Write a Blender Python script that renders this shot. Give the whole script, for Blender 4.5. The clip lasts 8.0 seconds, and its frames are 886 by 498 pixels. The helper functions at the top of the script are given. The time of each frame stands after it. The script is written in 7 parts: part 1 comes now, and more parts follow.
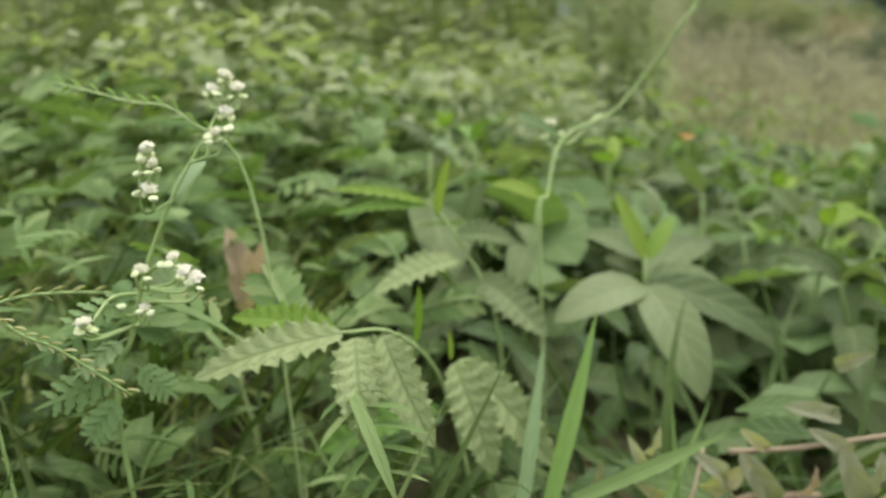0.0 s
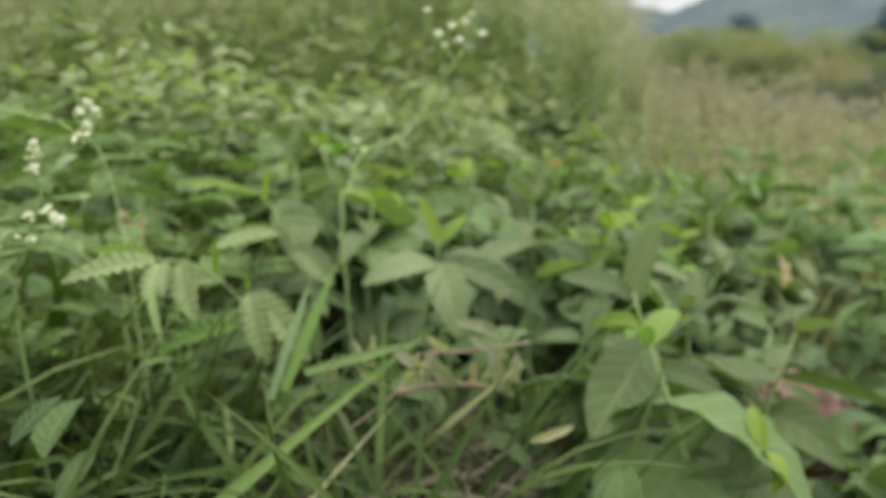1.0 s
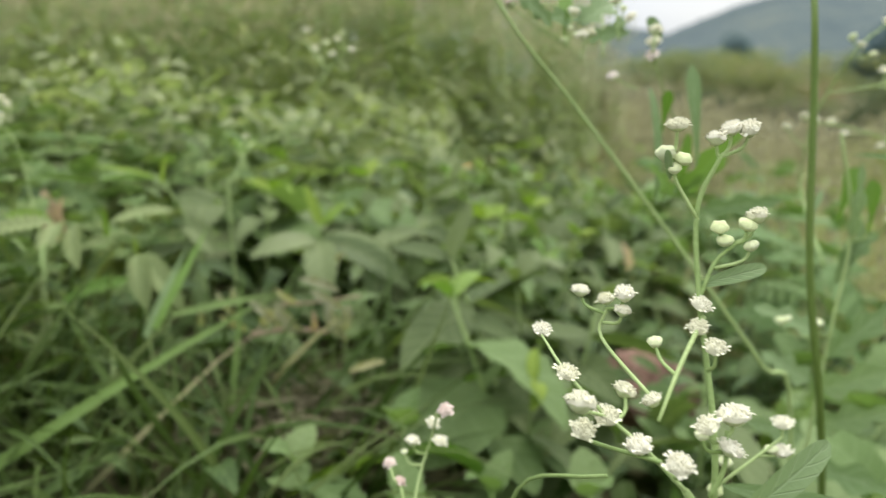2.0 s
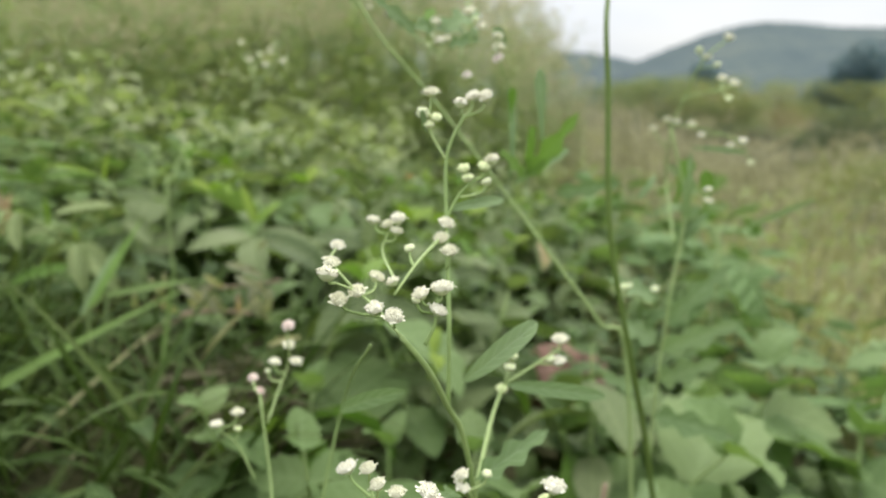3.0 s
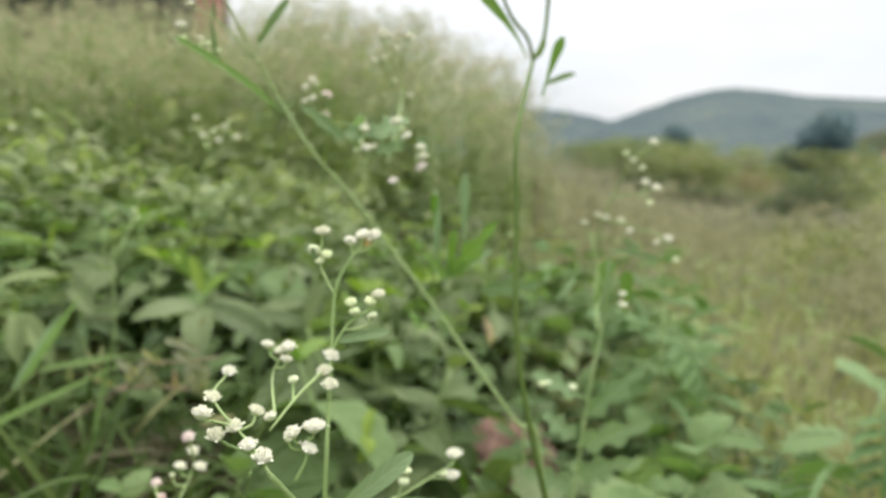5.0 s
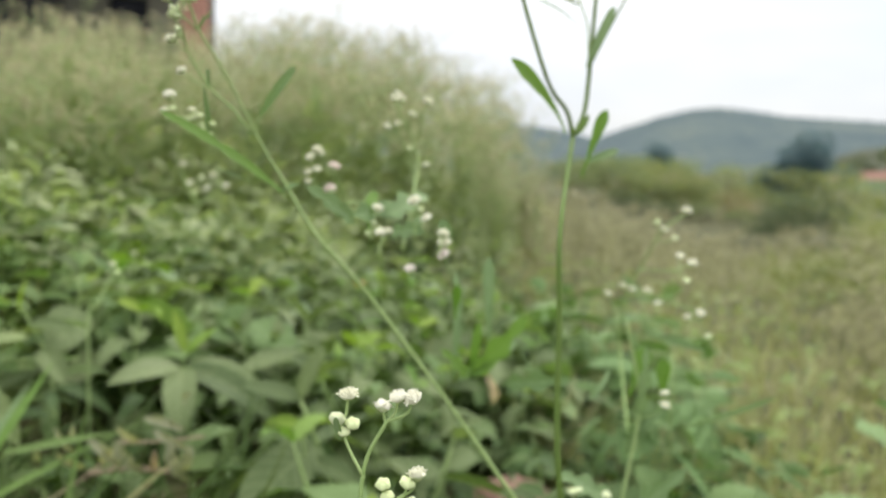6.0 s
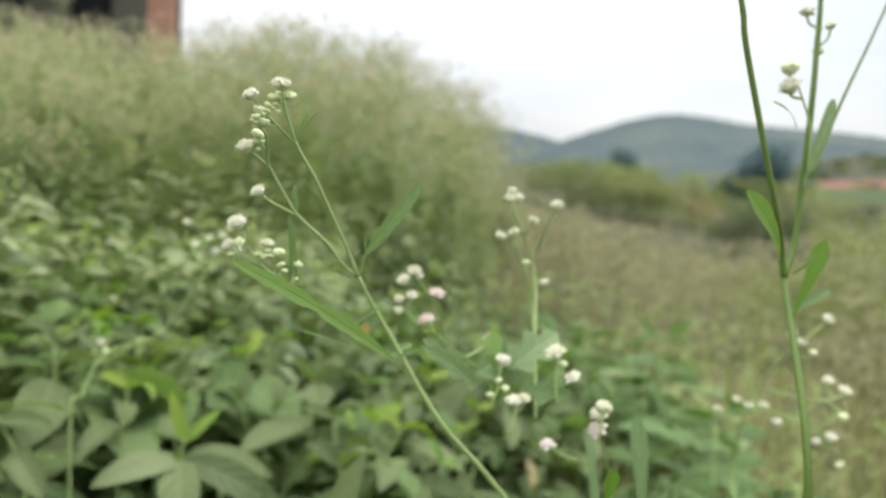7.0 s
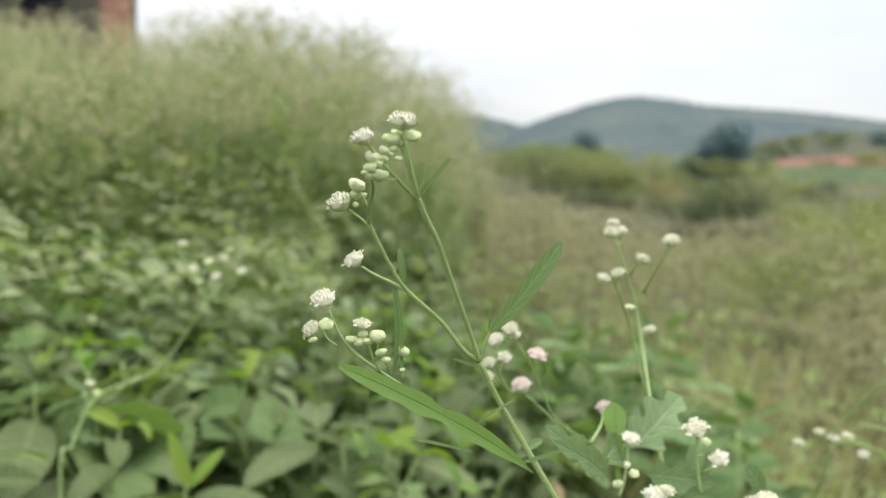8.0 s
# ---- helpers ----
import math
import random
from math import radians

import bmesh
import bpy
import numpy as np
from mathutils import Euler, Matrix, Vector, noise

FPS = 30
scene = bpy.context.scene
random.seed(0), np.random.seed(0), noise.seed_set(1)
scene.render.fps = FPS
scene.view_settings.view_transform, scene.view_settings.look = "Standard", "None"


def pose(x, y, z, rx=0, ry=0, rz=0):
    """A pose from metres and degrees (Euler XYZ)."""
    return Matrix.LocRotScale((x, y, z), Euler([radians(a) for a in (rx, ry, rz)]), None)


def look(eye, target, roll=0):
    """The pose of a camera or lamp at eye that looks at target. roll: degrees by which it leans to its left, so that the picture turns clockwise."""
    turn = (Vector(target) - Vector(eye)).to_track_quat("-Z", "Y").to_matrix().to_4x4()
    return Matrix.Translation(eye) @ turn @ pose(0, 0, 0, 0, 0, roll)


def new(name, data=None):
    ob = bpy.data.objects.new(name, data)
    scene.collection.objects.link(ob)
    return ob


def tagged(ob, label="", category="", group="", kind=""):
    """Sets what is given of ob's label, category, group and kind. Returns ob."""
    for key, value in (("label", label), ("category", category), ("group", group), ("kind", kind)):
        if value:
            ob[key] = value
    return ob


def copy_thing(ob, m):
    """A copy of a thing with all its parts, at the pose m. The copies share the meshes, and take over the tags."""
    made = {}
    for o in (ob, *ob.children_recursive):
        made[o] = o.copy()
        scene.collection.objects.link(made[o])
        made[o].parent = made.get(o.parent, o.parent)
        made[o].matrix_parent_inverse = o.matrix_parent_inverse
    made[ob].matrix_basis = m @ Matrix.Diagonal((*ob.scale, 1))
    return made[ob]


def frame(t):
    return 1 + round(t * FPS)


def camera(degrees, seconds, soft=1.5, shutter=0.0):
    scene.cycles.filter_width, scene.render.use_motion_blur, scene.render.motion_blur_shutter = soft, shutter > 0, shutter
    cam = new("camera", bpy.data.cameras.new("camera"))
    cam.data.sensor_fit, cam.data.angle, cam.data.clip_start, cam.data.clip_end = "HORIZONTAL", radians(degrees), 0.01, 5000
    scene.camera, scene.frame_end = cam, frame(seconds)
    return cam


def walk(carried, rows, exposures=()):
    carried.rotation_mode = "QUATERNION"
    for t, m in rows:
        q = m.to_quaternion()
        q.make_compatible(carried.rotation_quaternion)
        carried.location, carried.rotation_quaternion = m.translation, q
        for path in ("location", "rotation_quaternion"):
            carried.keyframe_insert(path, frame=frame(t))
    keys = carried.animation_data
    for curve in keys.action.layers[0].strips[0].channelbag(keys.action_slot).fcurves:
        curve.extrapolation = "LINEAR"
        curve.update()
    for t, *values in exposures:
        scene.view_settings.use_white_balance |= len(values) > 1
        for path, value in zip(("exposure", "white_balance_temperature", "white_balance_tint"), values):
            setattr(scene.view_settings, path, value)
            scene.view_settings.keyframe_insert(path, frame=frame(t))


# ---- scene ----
# camera and walk
cam = camera(61.3, 8.0, soft=1.15, shutter=0.13)
cam.data.dof.use_dof = True
cam.data.dof.focus_distance = 0.124
cam.data.dof.aperture_fstop = 17.0
PATH = [
    (0, (0.0000, 0.0000, 0.3480), (-0.0803, 1.9178, -0.2138), -4.09),
    (0.5, (0.0454, -0.0610, 0.3516), (-0.0322, 1.8699, -0.1636), -3.46),
    (1, (0.0926, -0.1184, 0.3498), (0.0245, 1.8215, -0.1322), -2.75),
    (1.5, (0.1417, -0.1733, 0.3451), (0.0777, 1.7731, -0.1104), -2.32),
    (1.7, (0.1567, -0.1855, 0.3452), (0.0937, 1.7617, -0.1070), -2.08),
    (2.8, (0.2067, -0.2410, 0.3306), (0.2121, 1.7210, -0.0573), -1.42),
    (3, (0.2125, -0.2504, 0.3311), (0.2323, 1.7130, -0.0492), -1.32),
    (3.5, (0.2240, -0.2691, 0.3321), (0.2768, 1.7001, -0.0136), -0.78),
    (4, (0.2321, -0.2722, 0.3404), (0.3004, 1.7012, 0.0232), 0.13),
    (4.5, (0.2354, -0.2662, 0.3464), (0.3106, 1.7122, 0.0633), 0.56),
    (6, (0.2205, -0.2162, 0.3784), (0.3560, 1.7684, 0.1712), 1.56),
    (6.5, (0.2032, -0.1692, 0.3974), (0.3665, 1.8135, 0.1916), 2.20),
    (7, (0.1735, -0.1335, 0.4145), (0.4037, 1.8426, 0.2096), 2.88),
    (7.5, (0.1579, -0.1100, 0.4253), (0.4326, 1.8592, 0.2092), 2.23),
    (8, (0.1464, -0.0875, 0.4248), (0.4659, 1.8727, 0.1887), 1.50),
]
walk(cam, [(t, look(eye, target, roll)) for t, eye, target, roll in PATH])

# overcast sky, one broad soft sun
SUN_AZ, SUN_EL = 40.0, 58.0
world = bpy.data.worlds.new("overcast_sky")
scene.world = world
world.use_nodes = True
wn, wl = world.node_tree.nodes, world.node_tree.links
wn.clear()
w_out = wn.new("ShaderNodeOutputWorld")
w_mix = wn.new("ShaderNodeMixShader")
w_sky = wn.new("ShaderNodeTexSky")
w_sky.sky_type, w_sky.sun_disc = "NISHITA", False
w_sky.sun_elevation, w_sky.sun_rotation = radians(SUN_EL), radians(SUN_AZ)
w_clear = wn.new("ShaderNodeBackground")
w_clear.inputs["Strength"].default_value = 0.09
w_cloud = wn.new("ShaderNodeBackground")
w_cloud.inputs["Strength"].default_value = 1.0
w_tc = wn.new("ShaderNodeTexCoord")
w_map = wn.new("ShaderNodeMapping")
w_map.inputs["Scale"].default_value = (1.0, 1.0, 3.5)
w_noise = wn.new("ShaderNodeTexNoise")
w_noise.inputs["Scale"].default_value, w_noise.inputs["Detail"].default_value = 2.2, 4.0
w_ramp = wn.new("ShaderNodeValToRGB")
w_ramp.color_ramp.elements[0].position, w_ramp.color_ramp.elements[0].color = 0.3, (0.80, 0.84, 0.92, 1)
w_ramp.color_ramp.elements[1].position, w_ramp.color_ramp.elements[1].color = 0.62, (1.0, 1.0, 1.0, 1)
w_mix.inputs[0].default_value = 0.86
wl.new(w_tc.outputs["Generated"], w_map.inputs["Vector"])
wl.new(w_map.outputs[0], w_noise.inputs["Vector"])
wl.new(w_noise.outputs["Fac"], w_ramp.inputs["Fac"])
w_sep = wn.new("ShaderNodeSeparateXYZ")
wl.new(w_tc.outputs["Generated"], w_sep.inputs[0])
w_up = wn.new("ShaderNodeMapRange")
w_up.inputs["From Min"].default_value, w_up.inputs["From Max"].default_value = 0.0, 1.0
w_up.inputs["To Min"].default_value, w_up.inputs["To Max"].default_value = 0.56, 1.8
wl.new(w_sep.outputs[2], w_up.inputs["Value"])
wl.new(w_up.outputs[0], w_cloud.inputs["Strength"])
wl.new(w_ramp.outputs[0], w_cloud.inputs["Color"])
wl.new(w_sky.outputs[0], w_clear.inputs["Color"])
wl.new(w_clear.outputs[0], w_mix.inputs[1])
wl.new(w_cloud.outputs[0], w_mix.inputs[2])
wl.new(w_mix.outputs[0], w_out.inputs["Surface"])
sun = new("sun", bpy.data.lights.new("sun", "SUN"))
sun.data.energy, sun.data.angle, sun.data.color = 1.5, radians(25), (1.0, 0.96, 0.9)
az, el = radians(SUN_AZ), radians(SUN_EL)
sun.matrix_world = look((4 * math.sin(az) * math.cos(el), 4 * math.cos(az) * math.cos(el), 4 * math.sin(el)), (0, 0, 0))
scene.view_settings.exposure = 0.61

rng = np.random.default_rng(7)
U = lambda a, b: float(rng.uniform(a, b))


# ---- materials ----
def node_mat(name):
    m = bpy.data.materials.new(name)
    m.use_nodes = True
    n = m.node_tree.nodes
    n.clear()
    return m, n, m.node_tree.links


def noise_node(n, l, scale, detail=3.0, coord="Object"):
    tc = n.new("ShaderNodeTexCoord")
    tx = n.new("ShaderNodeTexNoise")
    tx.inputs["Scale"].default_value, tx.inputs["Detail"].default_value = scale, detail
    l.new(tc.outputs[coord], tx.inputs["Vector"])
    return tx.outputs["Fac"]


def calc(n, l, op, a, b=None, clamp=False):
    m = n.new("ShaderNodeMath")
    m.operation, m.use_clamp = op, clamp
    for k, v in enumerate((a, b)):
        if v is None:
            continue
        if isinstance(v, (int, float)):
            m.inputs[k].default_value = v
        else:
            l.new(v, m.inputs[k])
    return m.outputs[0]


def ramp(n, l, fac, stops):
    r = n.new("ShaderNodeValToRGB")
    els = r.color_ramp.elements
    while len(els) < len(stops):
        els.new(0.5)
    for e, (p, c) in zip(els, stops):
        e.position, e.color = p, (*c, 1)
    l.new(fac, r.inputs["Fac"])
    return r.outputs["Color"]


def mixed(n, l, fac, a, b, blend="MIX"):
    m = n.new("ShaderNodeMix")
    m.data_type, m.blend_type = "RGBA", blend
    for k, v in ((0, fac), (6, a), (7, b)):
        if isinstance(v, (int, float)):
            m.inputs[k].default_value = v
        elif isinstance(v, tuple):
            m.inputs[k].default_value = (*v, 1)
        else:
            l.new(v, m.inputs[k])
    return m.outputs[2]


def leaf_mat(name, stops, vein=(0.3, 0.4, 0.18), vein_amt=0.35, nveins=7.0, thin=0.3, rough=0.5, grain=260.0, spots=0.25, spot_col=(0.24, 0.2, 0.08), island=False):
    """A thin leaf: colour by random, blotches, midrib and side veins along its own length, some light through it."""
    m, n, l = node_mat(name)
    out = n.new("ShaderNodeOutputMaterial")
    bs = n.new("ShaderNodeBsdfPrincipled")
    tr = n.new("ShaderNodeBsdfTranslucent")
    mx = n.new("ShaderNodeMixShader")
    uv = n.new("ShaderNodeUVMap")
    sep = n.new("ShaderNodeSeparateXYZ")
    l.new(uv.outputs[0], sep.inputs[0])
    across = calc(n, l, "ABSOLUTE", calc(n, l, "SUBTRACT", sep.outputs[0], 0.5))
    mid = calc(n, l, "SUBTRACT", 1.0, calc(n, l, "MULTIPLY", across, 16.0), True)
    slant = calc(n, l, "SUBTRACT", sep.outputs[1], calc(n, l, "MULTIPLY", across, 0.45))
    wave = calc(n, l, "SINE", calc(n, l, "MULTIPLY", slant, nveins * 2 * math.pi))
    side = calc(n, l, "MULTIPLY", calc(n, l, "SUBTRACT", wave, 0.8, True), 4.0, True)
    veins = calc(n, l, "MAXIMUM", mid, side)
    rnd = n.new("ShaderNodeNewGeometry").outputs["Random Per Island"] if island else n.new("ShaderNodeObjectInfo").outputs["Random"]
    fac = calc(n, l, "ADD", calc(n, l, "MULTIPLY", rnd, 0.75), calc(n, l, "MULTIPLY", noise_node(n, l, 45.0), 0.3))
    col = ramp(n, l, fac, stops)
    col = mixed(n, l, calc(n, l, "MULTIPLY", noise_node(n, l, grain, 5.0), 0.35), col, (0.9, 1.0, 0.75), "MULTIPLY")
    col = mixed(n, l, calc(n, l, "MULTIPLY", veins, vein_amt), col, vein)
    blot = calc(n, l, "MULTIPLY", calc(n, l, "SUBTRACT", noise_node(n, l, 110.0, 6.0), 0.62, True), 6.0 * spots, True)
    col = mixed(n, l, blot, col, spot_col)
    l.new(col, bs.inputs["Base Color"])
    bs.inputs["Roughness"].default_value = rough
    bs.inputs["Specular IOR Level"].default_value = 0.18
    bump = n.new("ShaderNodeBump")
    bump.inputs["Strength"].default_value, bump.inputs["Distance"].default_value = 0.5, 0.0008
    l.new(calc(n, l, "SUBTRACT", noise_node(n, l, grain, 4.0), calc(n, l, "MULTIPLY", veins, 0.7)), bump.inputs["Height"])
    l.new(bump.outputs[0], bs.inputs["Normal"])
    l.new(mixed(n, l, 1.0, col, (1.0, 1.15, 0.5), "MULTIPLY"), tr.inputs["Color"])
    mx.inputs[0].default_value = thin
    l.new(bs.outputs[0], mx.inputs[1])
    l.new(tr.outputs[0], mx.inputs[2])
    l.new(mx.outputs[0], out.inputs["Surface"])
    return m


def plain_mat(name, stops, scale=60.0, fine=400.0, rough=0.7, bump=0.4, dist=0.001, rnd="object", coord="Object", spec=0.3):
    """Colour by noise at two scales and by random, with fine relief."""
    m, n, l = node_mat(name)
    out = n.new("ShaderNodeOutputMaterial")
    bs = n.new("ShaderNodeBsdfPrincipled")
    a, b = noise_node(n, l, scale, 4.0, coord), noise_node(n, l, fine, 5.0, coord)
    fac = calc(n, l, "ADD", calc(n, l, "MULTIPLY", a, 0.6), calc(n, l, "MULTIPLY", b, 0.4))
    if rnd == "object":
        r = n.new("ShaderNodeObjectInfo").outputs["Random"]
    elif rnd == "island":
        r = n.new("ShaderNodeNewGeometry").outputs["Random Per Island"]
    if rnd:
        fac = calc(n, l, "ADD", calc(n, l, "MULTIPLY", fac, 0.55), calc(n, l, "MULTIPLY", r, 0.45))
    l.new(ramp(n, l, fac, stops), bs.inputs["Base Color"])
    bs.inputs["Roughness"].default_value, bs.inputs["Specular IOR Level"].default_value = rough, spec
    bp = n.new("ShaderNodeBump")
    bp.inputs["Strength"].default_value, bp.inputs["Distance"].default_value = bump, dist
    l.new(b, bp.inputs["Height"])
    l.new(bp.outputs[0], bs.inputs["Normal"])
    l.new(bs.outputs[0], out.inputs["Surface"])
    return m


DULL = leaf_mat("dull_green_leaf", [(0.08, (0.069, 0.105, 0.039)), (0.3, (0.109, 0.151, 0.059)), (0.55, (0.142, 0.189, 0.077)), (0.8, (0.189, 0.235, 0.105)), (0.98, (0.276, 0.313, 0.174))], vein=(0.3, 0.36, 0.17), vein_amt=0.45)
FRESH = leaf_mat("fresh_green_leaf", [(0.1, (0.113, 0.219, 0.039)), (0.5, (0.164, 0.284, 0.055)), (0.95, (0.239, 0.344, 0.082))], vein=(0.33, 0.45, 0.17), thin=0.32)
LIME = leaf_mat("young_lime_leaf", [(0.1, (0.16, 0.27, 0.035)), (0.9, (0.27, 0.36, 0.06))], vein=(0.38, 0.46, 0.16), thin=0.35)
NETTLE = leaf_mat("serrated_leaf", [(0.1, (0.216, 0.276, 0.115)), (0.9, (0.304, 0.354, 0.166))], vein=(0.09, 0.15, 0.04), vein_amt=0.5, nveins=9.0, thin=0.25, rough=0.6)
FERNY = leaf_mat("ferny_leaf", [(0.1, (0.134, 0.224, 0.078)), (0.5, (0.190, 0.291, 0.112)), (0.95, (0.269, 0.358, 0.162))], vein=(0.29, 0.38, 0.2), vein_amt=0.3, nveins=5.0, thin=0.28)
# Grass low among the weeds: its shade is put into these dark greens.
SHADEBLADE = leaf_mat("grass_blade", [(0.05, (0.039, 0.072, 0.013)), (0.6, (0.067, 0.109, 0.023)), (0.95, (0.141, 0.181, 0.059))], vein_amt=0.2, nveins=0.0, island=True, thin=0.22)
# Low leaves, greens darkened to carry the shade of the canopy above.
UNDER = leaf_mat("shaded_low_leaf", [(0.05, (0.033, 0.066, 0.017)), (0.5, (0.069, 0.116, 0.033)), (0.95, (0.135, 0.190, 0.064))], island=True, thin=0.22)
SCRUB = leaf_mat("scrub_leaf", [(0.05, (0.048, 0.075, 0.034)), (0.5, (0.078, 0.112, 0.050)), (0.95, (0.130, 0.159, 0.072))], island=True, thin=0.22, vein_amt=0.0)
FERNLIGHT = leaf_mat("light_ferny_leaf", [(0.1, (0.2, 0.28, 0.09)), (0.5, (0.28, 0.36, 0.13)), (0.95, (0.37, 0.42, 0.18))], island=True, vein_amt=0.0, thin=0.35)
FERNMID = leaf_mat("soft_ferny_leaf", [(0.1, (0.26, 0.315, 0.16)), (0.5, (0.38, 0.43, 0.235)), (0.95, (0.50, 0.52, 0.32))], island=True, vein_amt=0.0, thin=0.4)
WEEDFAR = leaf_mat("dull_weed_leaf", [(0.1, (0.16, 0.228, 0.12)), (0.5, (0.222, 0.298, 0.158)), (0.95, (0.31, 0.38, 0.22))], vein=(0.3, 0.38, 0.19), island=True)
HEROLEAF = leaf_mat("smooth_green_leaf", [(0.1, (0.12, 0.225, 0.038)), (0.5, (0.16, 0.275, 0.055)), (0.95, (0.22, 0.335, 0.10))], vein=(0.27, 0.39, 0.14), vein_amt=0.15, nveins=0.0, thin=0.3)
SOFT = leaf_mat("soft_green_leaf", [(0.1, (0.135, 0.212, 0.075)), (0.5, (0.175, 0.26, 0.097)), (0.95, (0.245, 0.32, 0.138))], vein=(0.29, 0.39, 0.18), vein_amt=0.4, nveins=5.0, thin=0.32)
PALELEAF = leaf_mat("grey_green_leaf", [(0.1, (0.145, 0.225, 0.09)), (0.5, (0.195, 0.28, 0.125)), (0.95, (0.25, 0.335, 0.17))], vein=(0.36, 0.45, 0.27), vein_amt=0.45, nveins=6.0, thin=0.24)
PALEBLADE = leaf_mat("pale_grass_blade", [(0.1, (0.148, 0.238, 0.057)), (0.9, (0.230, 0.312, 0.123))], vein_amt=0.3, nveins=0.0, thin=0.3)
BANK = leaf_mat("bank_grass", [(0.05, (0.140, 0.210, 0.048)), (0.6, (0.238, 0.304, 0.085)), (0.95, (0.432, 0.430, 0.190))], vein_amt=0.0, island=True, thin=0.3)
UNDERFERN = leaf_mat("bank_fern_leaf", [(0.05, (0.105, 0.178, 0.051)), (0.5, (0.174, 0.259, 0.087)), (0.95, (0.263, 0.328, 0.132))], vein_amt=0.2, island=True, thin=0.3)
LITTER = leaf_mat("straw_litter", [(0.05, (0.094, 0.086, 0.047)), (0.5, (0.158, 0.144, 0.086)), (0.95, (0.274, 0.245, 0.166))], island=True, vein_amt=0.0, thin=0.2, rough=0.85)
DEAD = leaf_mat("dead_leaf", [(0.1, (0.46, 0.32, 0.25)), (0.9, (0.62, 0.47, 0.38))], vein=(0.36, 0.24, 0.18), thin=0.35, rough=0.8)
PALEDRY = leaf_mat("pale_dried_leaf", [(0.1, (0.27, 0.275, 0.17)), (0.9, (0.46, 0.44, 0.32))], vein=(0.5, 0.47, 0.36), thin=0.3, rough=0.8)
DRYLEAF = leaf_mat("dry_field_leaf", [(0.1, (0.25, 0.25, 0.115)), (0.5, (0.34, 0.325, 0.165)), (0.95, (0.46, 0.43, 0.25))], island=True, vein_amt=0.0, thin=0.3, rough=0.8)
STRAW = leaf_mat("dry_straw", [(0.05, (0.292, 0.295, 0.137)), (0.5, (0.423, 0.400, 0.216)), (0.95, (0.564, 0.520, 0.323))], island=True, vein_amt=0.0, thin=0.3, rough=0.8)
STEM = plain_mat("green_stem", [(0.2, (0.224, 0.330, 0.100)), (0.8, (0.401, 0.507, 0.212))], 120.0, 900.0, 0.55)
DEEPSTEM = plain_mat("deep_green_stem", [(0.2, (0.10, 0.165, 0.03)), (0.8, (0.175, 0.25, 0.06))], 120.0, 900.0, 0.55)
TWIGGY = plain_mat("dry_stem", [(0.2, (0.2, 0.21, 0.10)), (0.8, (0.33, 0.32, 0.17))], 60.0, 500.0, 0.8)
PETAL = plain_mat("white_floret", [(0.2, (0.691, 0.684, 0.474)), (0.5, (0.787, 0.769, 0.586)), (0.8, (0.854, 0.827, 0.679))], 700.0, 2500.0, 0.75, 0.4, 0.0003)
CREAM = plain_mat("cream_bud", [(0.2, (0.63, 0.72, 0.34)), (0.8, (0.84, 0.87, 0.57))], 700.0, 2500.0, 0.6, 0.4, 0.0003)
BLUSH = plain_mat("faded_pink_floret", [(0.2, (0.64, 0.49, 0.41)), (0.5, (0.77, 0.65, 0.57)), (0.8, (0.85, 0.78, 0.70))], 700.0, 2500.0, 0.75, 0.3, 0.0003)
SEPAL = plain_mat("green_involucre", [(0.2, (0.60, 0.68, 0.36)), (0.8, (0.78, 0.82, 0.56))], 500.0, 2500.0, 0.6)
SEED = plain_mat("seed_head", [(0.15, (0.35, 0.33, 0.15)), (0.45, (0.49, 0.44, 0.245)), (0.7, (0.62, 0.56, 0.36)), (0.95, (0.80, 0.76, 0.58))], 6.0, 120.0, 0.8, rnd="island")
DRYSEED = plain_mat("dry_seed_head", [(0.15, (0.333, 0.320, 0.147)), (0.5, (0.473, 0.445, 0.245)), (0.95, (0.665, 0.620, 0.421))], 6.0, 120.0, 0.85, rnd="island")
SOIL = plain_mat("soil_and_grass", [(0.3, (0.026, 0.029, 0.011)), (0.5, (0.064, 0.066, 0.025)), (0.7, (0.158, 0.150, 0.067))], 3.0, 60.0, 0.95, 0.8, 0.01, rnd="")
ROCK = plain_mat("reddish_stone", [(0.25, (0.14, 0.075, 0.055)), (0.5, (0.25, 0.15, 0.11)), (0.75, (0.37, 0.25, 0.195))], 40.0, 220.0, 0.9, 0.9, 0.004, rnd="")
WOOD = plain_mat("dry_twig", [(0.2, (0.235, 0.175, 0.11)), (0.8, (0.38, 0.30, 0.20))], 90.0, 600.0, 0.8)
BRICK = plain_mat("red_brick", [(0.2, (0.42, 0.2, 0.15)), (0.8, (0.56, 0.31, 0.24))], 4.0, 40.0, 0.9, 0.6, 0.004)
MORTAR = plain_mat("mortar", [(0.3, (0.34, 0.27, 0.23)), (0.7, (0.45, 0.37, 0.32))], 8.0, 60.0, 0.95, rnd="")
SHED = plain_mat("weathered_wall", [(0.2, (0.11, 0.11, 0.09)), (0.8, (0.21, 0.2, 0.16))], 1.2, 14.0, 0.9, 0.5, 0.01, rnd="")
ROOF = plain_mat("grey_roof_sheet", [(0.2, (0.16, 0.15, 0.15)), (0.8, (0.28, 0.26, 0.25))], 1.5, 20.0, 0.7, 0.4, 0.01, rnd="")
# Near-black: the shade inside the shed's openings is in this colour.
VOID = plain_mat("dark_opening_sheet", [(0.2, (0.012, 0.014, 0.022)), (0.8, (0.03, 0.033, 0.045))], 3.0, 20.0, 0.8, rnd="")
